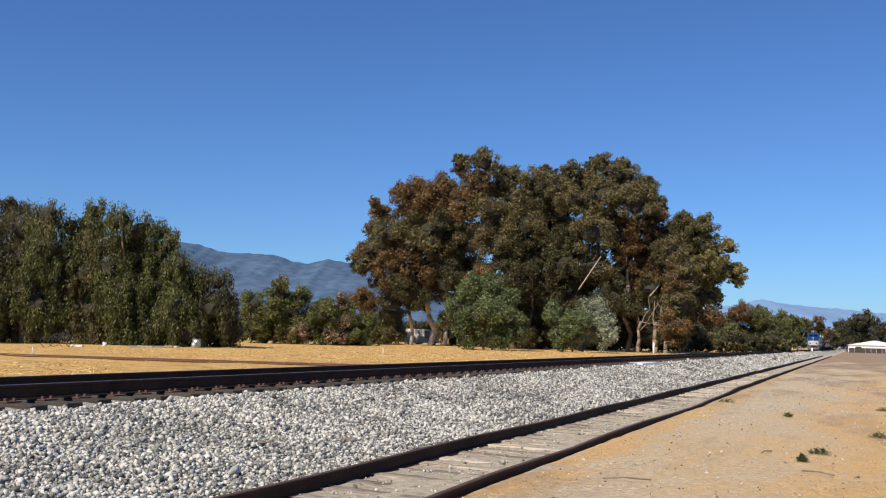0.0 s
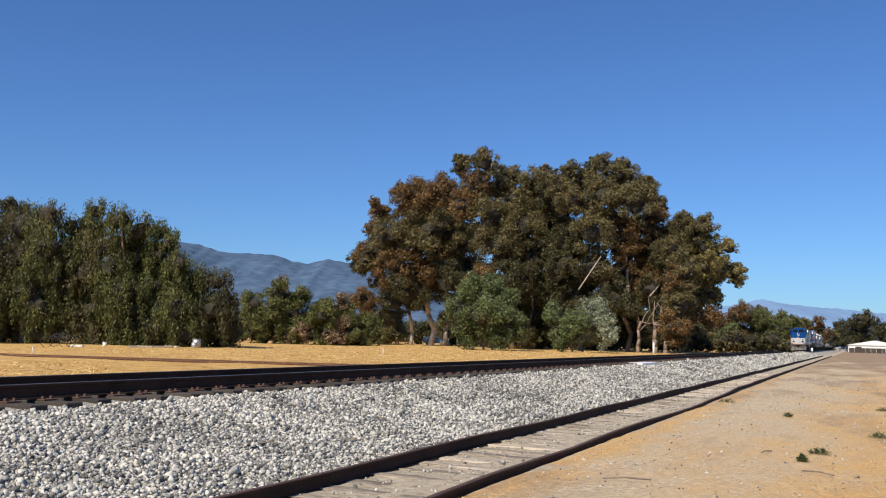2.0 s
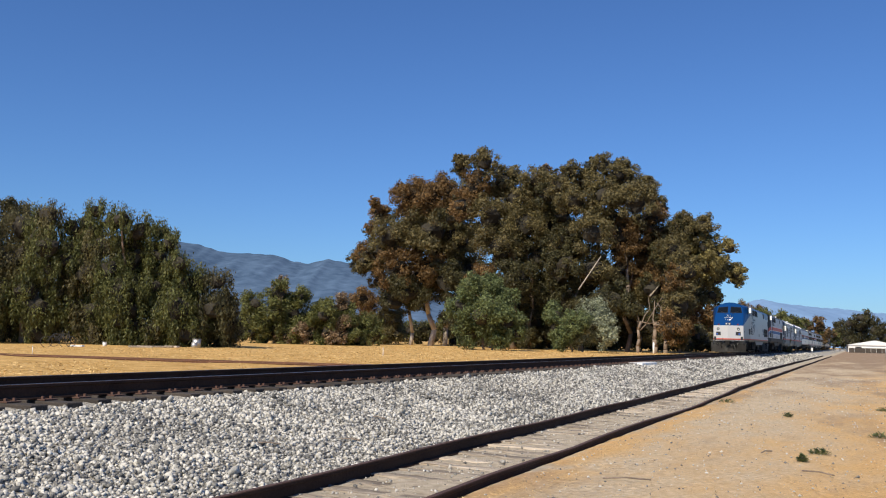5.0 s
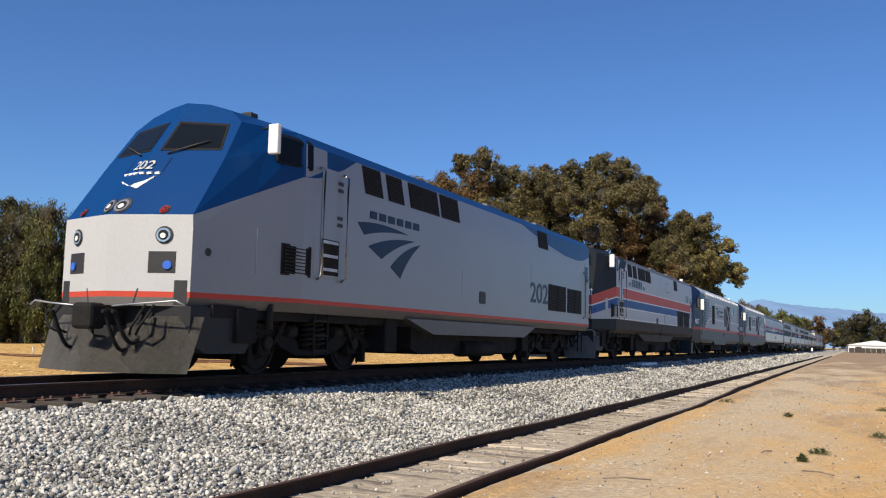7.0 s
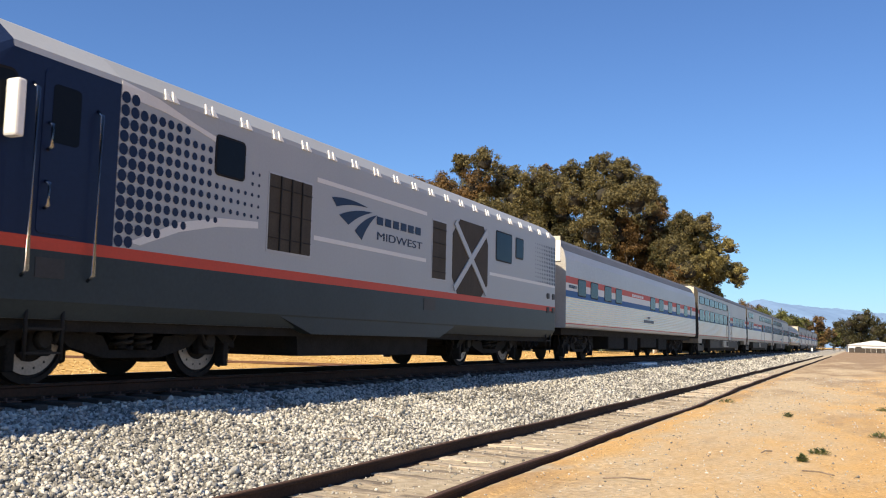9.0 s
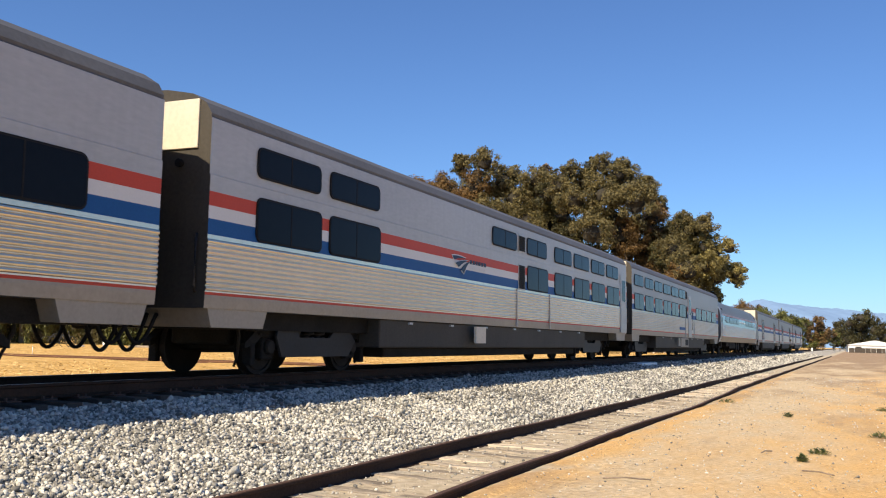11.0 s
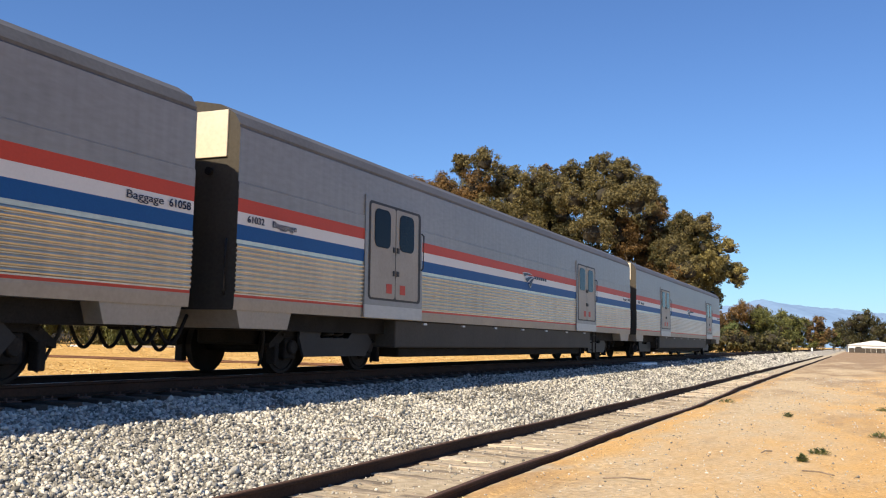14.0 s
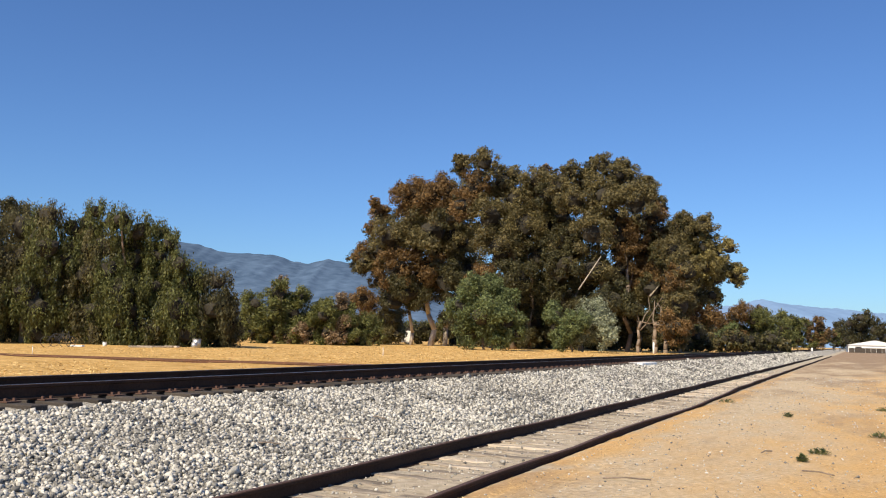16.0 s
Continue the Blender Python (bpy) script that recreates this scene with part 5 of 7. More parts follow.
def bogie(th, yc, base, kind="big", inner=False, heavy=True, shield=False):
    """Truck with cast side frames, coil springs, dampers, brake gear and hoses; its wheels are parts of it."""
    r = {"big": 0.51, "bright": 0.53, "small": 0.44}[kind]
    bm = bmesh.new()
    xo = 1.02 if not inner else 0.64
    for s in (-1, 1):
        x0, x1 = sorted((s * (xo - 0.16), s * xo))
        a, b = yc - base / 2, yc + base / 2
        # arched cast frame: low between the axles, raised over each axle
        side = [(a - 0.62, 0.50), (a - 0.40, 0.66), (a - 0.24, 0.80), (a + 0.24, 0.80), (a + 0.46, 0.62), (yc - 0.55, 0.58), (yc - 0.42, 0.40), (yc + 0.42, 0.40), (yc + 0.55, 0.58), (b - 0.46, 0.62), (b - 0.24, 0.80), (b + 0.24, 0.80), (b + 0.40, 0.66), (b + 0.62, 0.50),
                (b + 0.62, 0.42), (b + 0.34, 0.50), (b + 0.20, 0.60), (b - 0.20, 0.60), (b - 0.40, 0.44), (yc + 0.50, 0.30), (yc - 0.50, 0.30), (a + 0.40, 0.44), (a + 0.20, 0.60), (a - 0.20, 0.60), (a - 0.34, 0.50), (a - 0.62, 0.42)]
        n = len(side)
        A, B = [bm.verts.new((x0, y, z)) for y, z in side], [bm.verts.new((x1, y, z)) for y, z in side]
        bm.faces.new(A)
        bm.faces.new(B[::-1])
        for k in range(n):
            bm.faces.new((A[k], B[k], B[(k + 1) % n], A[(k + 1) % n]))
        for d in (-1, 1):
            y = yc + d * base / 2
            bm_box(bm, x0 + 0.01, x1 - 0.01, y - 0.17, y + 0.17, r - 0.20, r + 0.16, 0.03)
            bm_box(bm, x0, x1 + 0.01, y + d * 0.42 - 0.06, y + d * 0.42 + 0.06, 0.16, 0.52, 0.02)
    bmesh.ops.recalc_face_normals(bm, faces=bm.faces)
    bm_box(bm, -0.8, 0.8, yc - 0.25, yc + 0.25, 0.45, 0.92, 0.04)
    bm_box(bm, -0.60, 0.60, yc - base / 2 - 0.45, yc + base / 2 + 0.45, 0.46, 0.90, 0.05)
    for d in (-1, 1):
        bm_tube(bm, (-1.0, yc + d * base / 2, r), (1.0, yc + d * base / 2, r), 0.09, 0.09, 10)
        if heavy:
            bm_box(bm, -0.58, 0.58, yc + d * base / 2 - 0.45 - d * 0.35, yc + d * base / 2 + 0.45 - d * 0.35, 0.22, 0.8, 0.05)
    b = part("bogie", bm, M["under"], th, "grimy black running gear with springs and dampers")
    for d in (-1, 1):
        y = yc + d * base / 2
        for s in (-1, 1):
            w = child("wheel", WHEELS[kind], b)
            w.location = (s * 0.76, y, r)
            if s < 0:
                w.rotation_euler = (0, 0, math.pi)
        part("axle_box_cover", tube((xo - 0.02, y, r), (xo + 0.06, y, r), 0.13, 0.10, 14), M["gear"], b)
        for e in (-0.31, 0.31):
            sp = child("spring", SPRINGS["axle"], b)
            sp.location = (xo - 0.06, y + e, 0.64)
        part("damper", bm_tube(tube((xo + 0.05, y - d * 0.12, 0.48), (xo + 0.05, y - d * 0.42, 0.92), 0.03), (xo + 0.05, y - d * 0.24, 0.655), (xo + 0.05, y - d * 0.42, 0.92), 0.05), M["gear"], b)
        part("brake_cylinder", bm_tube(tube((xo - 0.02, y - d * 0.78, 0.70), (xo - 0.02, y - d * 0.52, 0.70), 0.11, None, 14), (xo - 0.02, y - d * 0.52, 0.70), (xo - 0.02, y - d * 0.34, 0.66), 0.03), M["gear"], b)
        part("sand_pipe", path_tube([(xo - 0.1, y + d * 0.75, 0.95), (xo - 0.06, y + d * 0.70, 0.60), (xo - 0.16, y + d * 0.60, 0.28), (xo - 0.24, y + d * 0.56, 0.14)], 0.024), M["gear"], b)
        part("brake_hose", path_tube([(xo + 0.03, y - d * 0.1 + d * 0.06 * k, 0.86 - 0.16 * math.sin(math.pi * k / 8)) for k in range(9)], 0.016), M["rubber"], b)
    for k in (-1, 1):
        sp = child("spring", SPRINGS["bolster"], b)
        sp.location = (xo - 0.05, yc + k * 0.17, 0.42)
    if shield:
        prism("side_guard", b, [(yc - 1.1, 0.28), (yc + 1.0, 0.28), (yc + 1.25, 0.55), (yc + 0.75, 0.95), (yc + 0.35, 0.60), (yc - 0.6, 0.60), (yc - 0.75, 0.95), (yc - 1.2, 0.95), (yc - 1.25, 0.6)], 1.09, 1.14, M["charcoal"])
    return b


def coupler(th, y, d, cables=True):
    bm = bmesh.new()
    bm_box(bm, -0.12, 0.12, min(y, y + d * 0.8), max(y, y + d * 0.8), 0.72, 0.95, 0.03)
    bm_box(bm, -0.18, 0.18, y - 0.14, y + 0.14, 0.66, 1.02, 0.05)
    part("coupler", bm, M["under"], th)
    if cables:
        for u, s in ((0.45, 0.52), (0.62, 0.42), (-0.5, 0.5)):
            pts = [(u, y + d * 0.55 - d * 0.75 * i / 16, 0.9 - s * math.sin(math.pi * min(1, i / 15))) for i in range(17)]
            part("air_hose", path_tube(pts, 0.028), M["rubber"], th)


def ladder(th, y, z0, z1, x, w=0.45, n=4):
    bm = bmesh.new()
    for s in (-1, 1):
        bm_tube(bm, (x, y + s * w / 2, z0), (x, y + s * w / 2, z1), 0.022, None, 8)
    for i in range(n):
        z = z0 + (z1 - z0) * (i + 0.3) / n
        bm_box(bm, x - 0.08, x + 0.02, y - w / 2, y + w / 2, z - 0.012, z + 0.012, 0, 0)
    return part("step_ladder", bm, M["slat"], th)


def handrail(th, y, z0, z1, x):
    return part("handrail", path_tube([(x - 0.09, y, z0), (x, y, z0 + 0.06), (x, y, z1 - 0.06), (x - 0.09, y, z1)], 0.022, 8), M["chrome"], th, "bright metal handrail")


def nose(name, th, ring, front, yf, y_join, matfn, mats, label=""):
    """Front end: for each row of the body's section a row of the front face, joined by tapering sides."""
    cols = 8
    V, F, I = [], [], []
    rows = []
    for (xr, zr), (xf, zf) in zip(ring, front):
        left = [(-xr, y_join, zr), (-(xr + xf) / 2, y_join * 0.5 + yf(-xf, zf) * 0.5, (zr + zf) / 2)]
        mid = [(xf * (2 * c / cols - 1), yf(xf * (2 * c / cols - 1), zf), zf) for c in range(cols + 1)]
        right = [((xr + xf) / 2, y_join * 0.5 + yf(xf, zf) * 0.5, (zr + zf) / 2), (xr, y_join, zr)]
        rows.append(left + mid + right)
    w = len(rows[0])
    for r in rows:
        V += r
    for j in range(len(rows) - 1):
        for i in range(w - 1):
            F.append((j * w + i, j * w + i + 1, (j + 1) * w + i + 1, (j + 1) * w + i))
            I.append(matfn(j, i, w))
    F.append(tuple(range(w))[::-1])
    I.append(0)
    me = mesh_of(name, V, F, mats, I)
    bm = bmesh.new()
    bm.from_mesh(me)
    bmesh.ops.remove_doubles(bm, verts=bm.verts, dist=0.002)
    bmesh.ops.recalc_face_normals(bm, faces=bm.faces)
    bm.to_mesh(me)
    bm.free()
    return child(name, me, th, label)


def face_plate(name, th, pts, yf, m, off=0.008, thick=0.03, label=""):
    """A panel of (across, up) outline on the front face."""
    n = len(pts)
    V = [(u, yf(u, z) - off, z) for u, z in pts] + [(u, yf(u, z) - off + thick, z) for u, z in pts]
    F = [tuple(range(n))] + [(i, i + n, (i + 1) % n + n, (i + 1) % n) for i in range(n)]
    me = mesh_of(name, V, F, [m])
    bm = bmesh.new()
    bm.from_mesh(me)
    bmesh.ops.recalc_face_normals(bm, faces=bm.faces)
    bm.to_mesh(me)
    bm.free()
    return child(name, me, th, label)


def disc(u, z, r, n=18):
    return [(u + r * math.cos(2 * math.pi * i / n), z + r * math.sin(2 * math.pi * i / n)) for i in range(n)]


def front_lamp(th, u, z, r, yf, m, label):
    b = face_plate("lamp_housing", th, disc(u, z, r * 1.25), yf, M["black"], 0.012)
    face_plate("lamp_glass", b, disc(u, z, r), yf, m, 0.03, 0.03, label)
    face_plate("lamp_bowl", b, disc(u, z, r * 0.72), yf, M["slat"], 0.034, 0.02)
    return face_plate("bulb", b, disc(u, z - r * 0.1, r * 0.38), yf, M["white"] if m is M["lens"] else m, 0.04, 0.02)


# ---- the two older diesel locomotives ----
P_RING = [(1.42, 1.0), (1.52, 1.15), (1.52, 1.22), (1.52, 1.52), (1.52, 1.99), (1.52, 2.30), (1.52, 2.35), (1.52, 2.72), (1.52, 3.2), (1.50, 3.74), (1.36, 3.92), (0.95, 4.08), (0.45, 4.18), (0, 4.2)]


def p_front(u, z):
    return 0.45 + 0.36 * (abs(u) / 1.2) ** 1.05 + max(0.0, z - 2.28) * 0.76


def diesel(s0, heritage):
    th = empty("locomotive", pose(MAIN_X, s0, MAIN_Z), "silver diesel locomotive with red and blue stripes and dark nose" if heritage else "silver diesel locomotive with deep blue raked nose and white lower front", "locomotive", "coupled train")
    R = P_RING
    SIDE_IN[th.name] = (3.1, 0.137)
    if heritage:
        front = [(1.15, 1.0), (1.2, 1.12), (1.2, 1.2), (1.2, 1.45), (1.2, 1.62), (1.2, 1.9), (1.2, 1.95), (1.2, 2.28), (1.18, 2.5), (1.14, 3.2), (1.05, 3.88), (0.78, 4.1), (0.4, 4.22), (0, 4.26)]
        mats = [M["light_grey"], M["stripe_red"], M["stripe_blue"], M["slate_nose"], M["stripe_white"], M["dark_brown"], M["roof_grey"]]

        def paint(i, z):
            return 5 if z < 1.52 else 0 if z < 1.99 else 2 if z < 2.3 else 4 if z < 2.35 else 1 if z < 2.72 else 0 if z < 3.8 else 6

        nose_mat = lambda j, i, w: 3 if j < 3 else 0 if j < 4 else 2 if j < 5 else 4 if j < 6 else 1 if j < 7 else 4 if (j < 8 and 1 < i < w - 3) else 3 if (1 < i < w - 3 or j > 6) else 0
    else:
        front = [(1.15, 1.0), (1.2, 1.12), (1.2, 1.2), (1.2, 1.45), (1.2, 1.62), (1.2, 1.9), (1.2, 1.95), (1.2, 2.1), (1.19, 2.28), (1.14, 3.2), (1.05, 3.88), (0.78, 4.1), (0.4, 4.22), (0, 4.26)]
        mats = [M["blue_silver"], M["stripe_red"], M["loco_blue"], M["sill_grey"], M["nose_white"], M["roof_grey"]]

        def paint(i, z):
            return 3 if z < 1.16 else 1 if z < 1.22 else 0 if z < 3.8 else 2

        nose_mat = lambda j, i, w: 3 if j < 1 else 1 if j < 2 else 2 if j >= 8 else 4 if 1 < i < w - 3 else 0
    nose("nose", th, R, front, p_front, 3.1, nose_mat, mats, "raked wedge-shaped cab front")
    loft("body", th, [3.1, 4.9, 9.0, 14.0, 20.3], R, paint, mats, ends=(False, True))
    sill = M["dark_brown"] if heritage else M["sill_grey"]
    prism("fuel_skirt", th, [(6.9, 1.02), (8.15, 0.72), (13.9, 0.72), (14.9, 1.02)], 1.30, 1.505, sill)
    prism("fuel_tank", th, [(7.6, 1.0), (7.6, 0.42), (8.0, 0.3), (13.6, 0.3), (14.0, 0.42), (14.0, 1.0)], -1.25, 1.25, M["under"])
    part("underframe", box(-1.3, 1.3, 1.2, 20.2, 0.86, 1.04), M["under"], th)
    bogie(th, 4.27, 2.74, "big")
    bogie(th, 17.37, 2.84, "big")
    bm = bmesh.new()
    bm_tube(bm, (1.2, 10.2, 0.42), (1.2, 12.2, 0.42), 0.19, None, 14)
    part("air_tank", bm, M["under"], th)
    # dark gear boxes behind the steps
    for y0, y1, z0 in ((6.3, 6.8, 0.35), (1.7, 2.2, 0.5), (14.2, 14.7, 0.35)):
        part("equipment_box", box(0.9, 1.35, y0, y1, z0, 1.02, 0.03), M["under"], th)
    # plough and coupler
    bm = bmesh.new()
    prof = [(-1.42, 0.9), (-0.75, 0.62), (0.0, 0.40), (0.75, 0.62), (1.42, 0.9)]
    V = []
    for u, y in prof:
        V.append((bm.verts.new((u, y - 0.02 if abs(u) > 1 else y, 0.86 if abs(u) > 0.7 else 0.5)), bm.verts.new((u * 0.97, y - 0.28, 0.08))))
    for a, b in zip(V, V[1:]):
        bm.faces.new((a[0], b[0], b[1], a[1]))
    bmesh.ops.solidify(bm, geom=list(bm.faces), thickness=0.03)
    bmesh.ops.recalc_face_normals(bm, faces=bm.faces)
    part("snow_plough", bm, M["plough"], th, "scuffed grey steel pilot plough")
    prism("nose_skirt", th, [(0.75, 1.0), (0.75, 0.5), (1.1, 0.35), (2.0, 0.35), (2.15, 0.55), (2.15, 1.0)], -1.28, 1.28, M["charcoal"])
    coupler(th, 0.18, 1)
    coupler(th, 20.9, -1)
    for u in (-0.95, -0.8, 0.75, 0.9):
        pts = [(u, 0.45, 1.0), (u + 0.02, 0.30, 0.85), (u * 0.9, 0.28, 0.68), (u * 0.75, 0.38, 0.6)]
        part("air_hose", path_tube(pts, 0.02), M["rubber"], th)
    for s in (-1, 1):
        part("uncoupling_lever", path_tube([(s * 0.3, 0.3, 0.98), (s * 0.85, 0.3, 1.02), (s * 1.3, 0.42, 1.06), (s * 1.42, 0.45, 1.0)], 0.014), M["grey_metal"], th)
    # front face
    dark = M["charcoal"]
    face_plate("number_panel", th, [(-0.36, 2.98), (0.36, 2.98), (0.36, 3.22), (-0.36, 3.22)], p_front, M["navy"], 0.006)
    if not heritage:
        tmp = writing("number", th, "202", 0, 0, 0.15, 0, M["white"], 0.36)
        for v in tmp.data.vertices:
            u, z = v.co.y - 0.18, 3.03 + v.co.z
            v.co = (u, p_front(u, z) - 0.022, z)
        for k, (a, b) in enumerate(((-0.30, -0.20), (-0.18, -0.05), (-0.02, 0.14))):
            face_plate("emblem_band", th, [(a, 2.84 - 0.045 * k), (0.30, 2.91 - 0.012 * k), (0.25, 2.885 - 0.018 * k), (b, 2.79 - 0.045 * k)], p_front, M["white"], 0.008, 0.012)
        bm = bmesh.new()
        for i in range(6):
            u = -0.34 + i * 0.12
            bm_box(bm, u, u + 0.085, p_front(u, 2.95) - 0.01, p_front(u, 2.95) + 0.02, 2.94, 2.975)
        part("lettering", bm, M["white"], th)
    for s in (-1, 1):
        fr = face_plate("windshield", th, [(s * 0.10, 3.36), (s * 1.02, 3.36), (s * 0.90, 3.84), (s * 0.10, 3.90)], p_front, M["rubber"], 0.010)
        face_plate("pane", fr, [(s * 0.14, 3.40), (s * 0.98, 3.40), (s * 0.87, 3.80), (s * 0.14, 3.86)], p_front, M["glass"], 0.016)
        wp = [(s * 0.25, p_front(0.25, 3.30) - 0.03, 3.30), (s * 0.62, p_front(0.62, 3.45) - 0.05, 3.45), (s * 0.80, p_front(0.8, 3.52) - 0.05, 3.52)]
        part("wiper", path_tube(wp, 0.014), M["black"], th)
        front_lamp(th, s * 0.76, 2.36, 0.055, p_front, M["red_lens"], "red marker lamp")
        front_lamp(th, s * 0.81, 1.99, 0.10, p_front, M["lens"], "round clear ditch light")
        front_lamp(th, s * 0.115, 2.42, 0.095, p_front, M["lens"], "round clear headlight")
        bx = face_plate("connector_recess", th, [(s * 0.60, 1.46), (s * 0.985, 1.46), (s * 0.985, 1.76), (s * 0.60, 1.76)], p_front, M["black"], 0.006)
        face_plate("plug_cover", bx, disc(s * 0.88, 1.57, 0.06), p_front, M["blue_tank"], 0.03, 0.04, "bright blue plug cover")
        face_plate("step_recess", th, [(s * 0.98, 1.02), (s * 1.16, 1.02), (s * 1.16, 1.36), (s * 0.98, 1.36)], p_front, M["black"], 0.006)
    face_plate("coupler_pocket", th, [(-0.42, 1.02), (0.42, 1.02), (0.48, 1.24), (-0.48, 1.24)], p_front, M["black"], 0.006)
    part("horn_bracket", box(-0.2, 0.2, 2.6, 2.7, 4.2, 4.28, 0.02), M["black"], th)
    part("roof_mirror", box(0.55, 0.75, 2.6, 2.8, 4.1, 4.22, 0.02), M["black"], th)
    mir = part("side_mirror", box(1.52, 1.70, 2.02, 2.12, 3.36, 3.82, 0.02), M["white"], th, "white boxed side mirror")
    part("mirror_bracket", tube((1.3, 2.2, 3.8), (1.6, 2.08, 3.78), 0.02), M["black"], mir)
    # near side
    window(th, 2.45, 3.28, 3.34, 3.78, R, 0.03)
    for y in (3.52, 4.28):
        handrail(th, y, 1.56, 3.42, 1.62)
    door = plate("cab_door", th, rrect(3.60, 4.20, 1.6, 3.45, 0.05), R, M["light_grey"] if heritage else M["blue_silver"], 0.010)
    plate("step_well", door, [(3.62, 1.65), (4.18, 1.65), (4.18, 2.25), (3.62, 2.25)], R, M["under"], 0.014)
    for z in (1.72, 1.95, 2.18):
        plate("step", door, [(3.66, z), (4.14, z), (4.14, z + 0.05), (3.66, z + 0.05)], R, M["grey_metal"], 0.022, 0.02)
    for z in (2.5, 2.62, 3.1, 3.22):
        plate("latch", door, [(4.1, z), (4.26, z), (4.26, z + 0.06), (4.1, z + 0.06)], R, M["black"], 0.02, 0.02)
    ladder(th, 3.9, 0.32, 1.3, 1.40, 0.42, 4)
    ladder(th, 19.65, 0.32, 1.3, 1.40, 0.42, 4)
    part("sand_filler", tube((1.38, 2.45, 0.72), (1.38, 2.45, 1.1), 0.06), M["gear"], th)
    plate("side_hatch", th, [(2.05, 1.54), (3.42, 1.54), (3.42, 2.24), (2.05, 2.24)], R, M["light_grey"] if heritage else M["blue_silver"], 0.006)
    louver(th, 2.62, 3.30, 1.60, 2.04, R, 8, "air_intake")
    plate("lamp_dot", th, disc(0, 0, 0.05) and [(1.1 + 0.06 * math.cos(a * 0.6), 1.78 + 0.06 * math.sin(a * 0.6)) for a in range(10)], R, M["black"], 0.004, 0.02)
    for y0, y1 in ((4.95, 5.58), (5.86, 6.46), (6.80, 8.12), (8.30, 9.22)):
        louver(th, y0, y1, 3.26, 3.70, R, 10, "roof_louver", 0.14, upright=1 if y1 - y0 > 1 else 0)
    louver(th, 14.9, 15.7, 3.28, 3.70, R, 9, "roof_louver", 0.12)
    louver(th, 15.95, 17.62, 1.55, 2.26, R, 15, "side_grille", upright=1)
    louver(th, 17.85, 19.35, 1.55, 2.24, R, 15, "side_grille", upright=1)
    plate("fuel_gauge_recess", th, rrect(10.62, 11.02, 1.48, 1.77, 0.05), R, M["black"], 0.008)
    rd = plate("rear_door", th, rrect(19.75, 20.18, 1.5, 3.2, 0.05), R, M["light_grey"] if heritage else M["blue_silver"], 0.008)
    plate("pane", rd, rrect(19.82, 20.12, 2.6, 3.1, 0.05), R, M["glass"], 0.014)
    handrail(th, 19.62, 1.4, 2.9, 1.60)
    handrail(th, 20.24, 1.4, 2.7, 1.60)
    for y, w, z in () if heritage else ((14.35, 0.5, 2.45), (9.6, 0.8, 1.92)):
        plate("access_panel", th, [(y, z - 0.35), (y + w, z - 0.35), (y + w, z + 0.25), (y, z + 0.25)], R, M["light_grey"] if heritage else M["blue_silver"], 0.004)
    for y0, y1 in ((12.6, 13.7), (16.6, 17.5)):
        part("roof_hatch", box(-0.8, 0.9, y0, y1, 4.0, 4.19, 0.05), M["roof_grey"], th)
    navy = M["navy"]
    if heritage:
        plate("dark_flare", th, [(3.05, 2.77), (3.5, 2.95), (4.3, 3.35), (4.92, 3.84), (4.9, 3.98), (3.05, 3.97)], R, M["slate_nose"], 0.004, 0.02)
        for z in (1.53, 1.955, 2.72):
            plate("pin_line", th, [(3.2, z), (20.2, z), (20.2, z + 0.045), (3.2, z + 0.045)], R, M["stripe_white"], 0.004, 0.012)
        for y, z, h in ((12.9, 3.05, 0.42), (12.5, 1.56, 0.46)):
            hatch = plate("access_panel", th, rrect(y, y + 0.85, z, z + h, 0.03), R, M["slat"], 0.005, 0.012)
            plate("cover", hatch, rrect(y + 0.012, y + 0.838, z + 0.012, z + h - 0.012, 0.03), R, M["light_grey"], 0.007, 0.012)
        for k in range(4):
            part("bolt", tube((1.50, 11.9 - 0.16 * k, 1.42 - 0.17 * k), (1.545, 11.9 - 0.16 * k, 1.42 - 0.17 * k), 0.035, None, 10), M["gear"], th)
        bars("lettering", th, 5.7, 2.86, 0.30, 1.9, 6, 1.528, navy)
        writing("year", th, "1971", 5.05, 2.86, 0.15, 1.526, navy, 0.5)
        writing("year", th, "2011", 7.75, 2.86, 0.13, 1.526, navy, 0.4)
        writing("number", th, "130", 18.2, 2.84, 0.34, 1.526, navy, 0.95)
    else:
        bars("lettering", th, 5.25, 2.80, 0.14, 2.15, 6, 1.528, navy)
        swoosh(th, 4.80, 7.40, 1.85, 2.72, R, navy)
        writing("number", th, "202", 14.28, 1.70, 0.55, 1.526, navy, 1.6)
        plate("blue_flare", th, [(3.05, 3.18), (3.5, 3.24), (4.3, 3.52), (4.92, 3.84), (4.9, 3.98), (3.05, 3.97)], R, M["loco_blue"], 0.004, 0.02)
        sw = [(13.2, 3.80), (14.5, 3.60), (16.0, 3.40), (17.6, 3.25), (18.8, 3.22), (19.6, 3.28), (20.28, 3.45), (20.28, 3.98), (13.2, 3.98)]
        plate("blue_flare", th, sw, R, M["loco_blue"], 0.004, 0.02)
    return th


# ---- the two newer diesel locomotives ----
C_RING = [(1.40, 0.75), (1.52, 0.95), (1.52, 1.50), (1.52, 1.64), (1.52, 3.62), (1.50, 3.70), (1.18, 3.98), (0.9, 4.1), (0.45, 4.2), (0, 4.23)]


def c_front(u, z):
    return 0.35 + 0.55 * (abs(u) / 1.3) ** 2 + 0.34 * max(0.0, z - 1.95) ** 2 + max(0.0, 1.4 - z) * 0.3


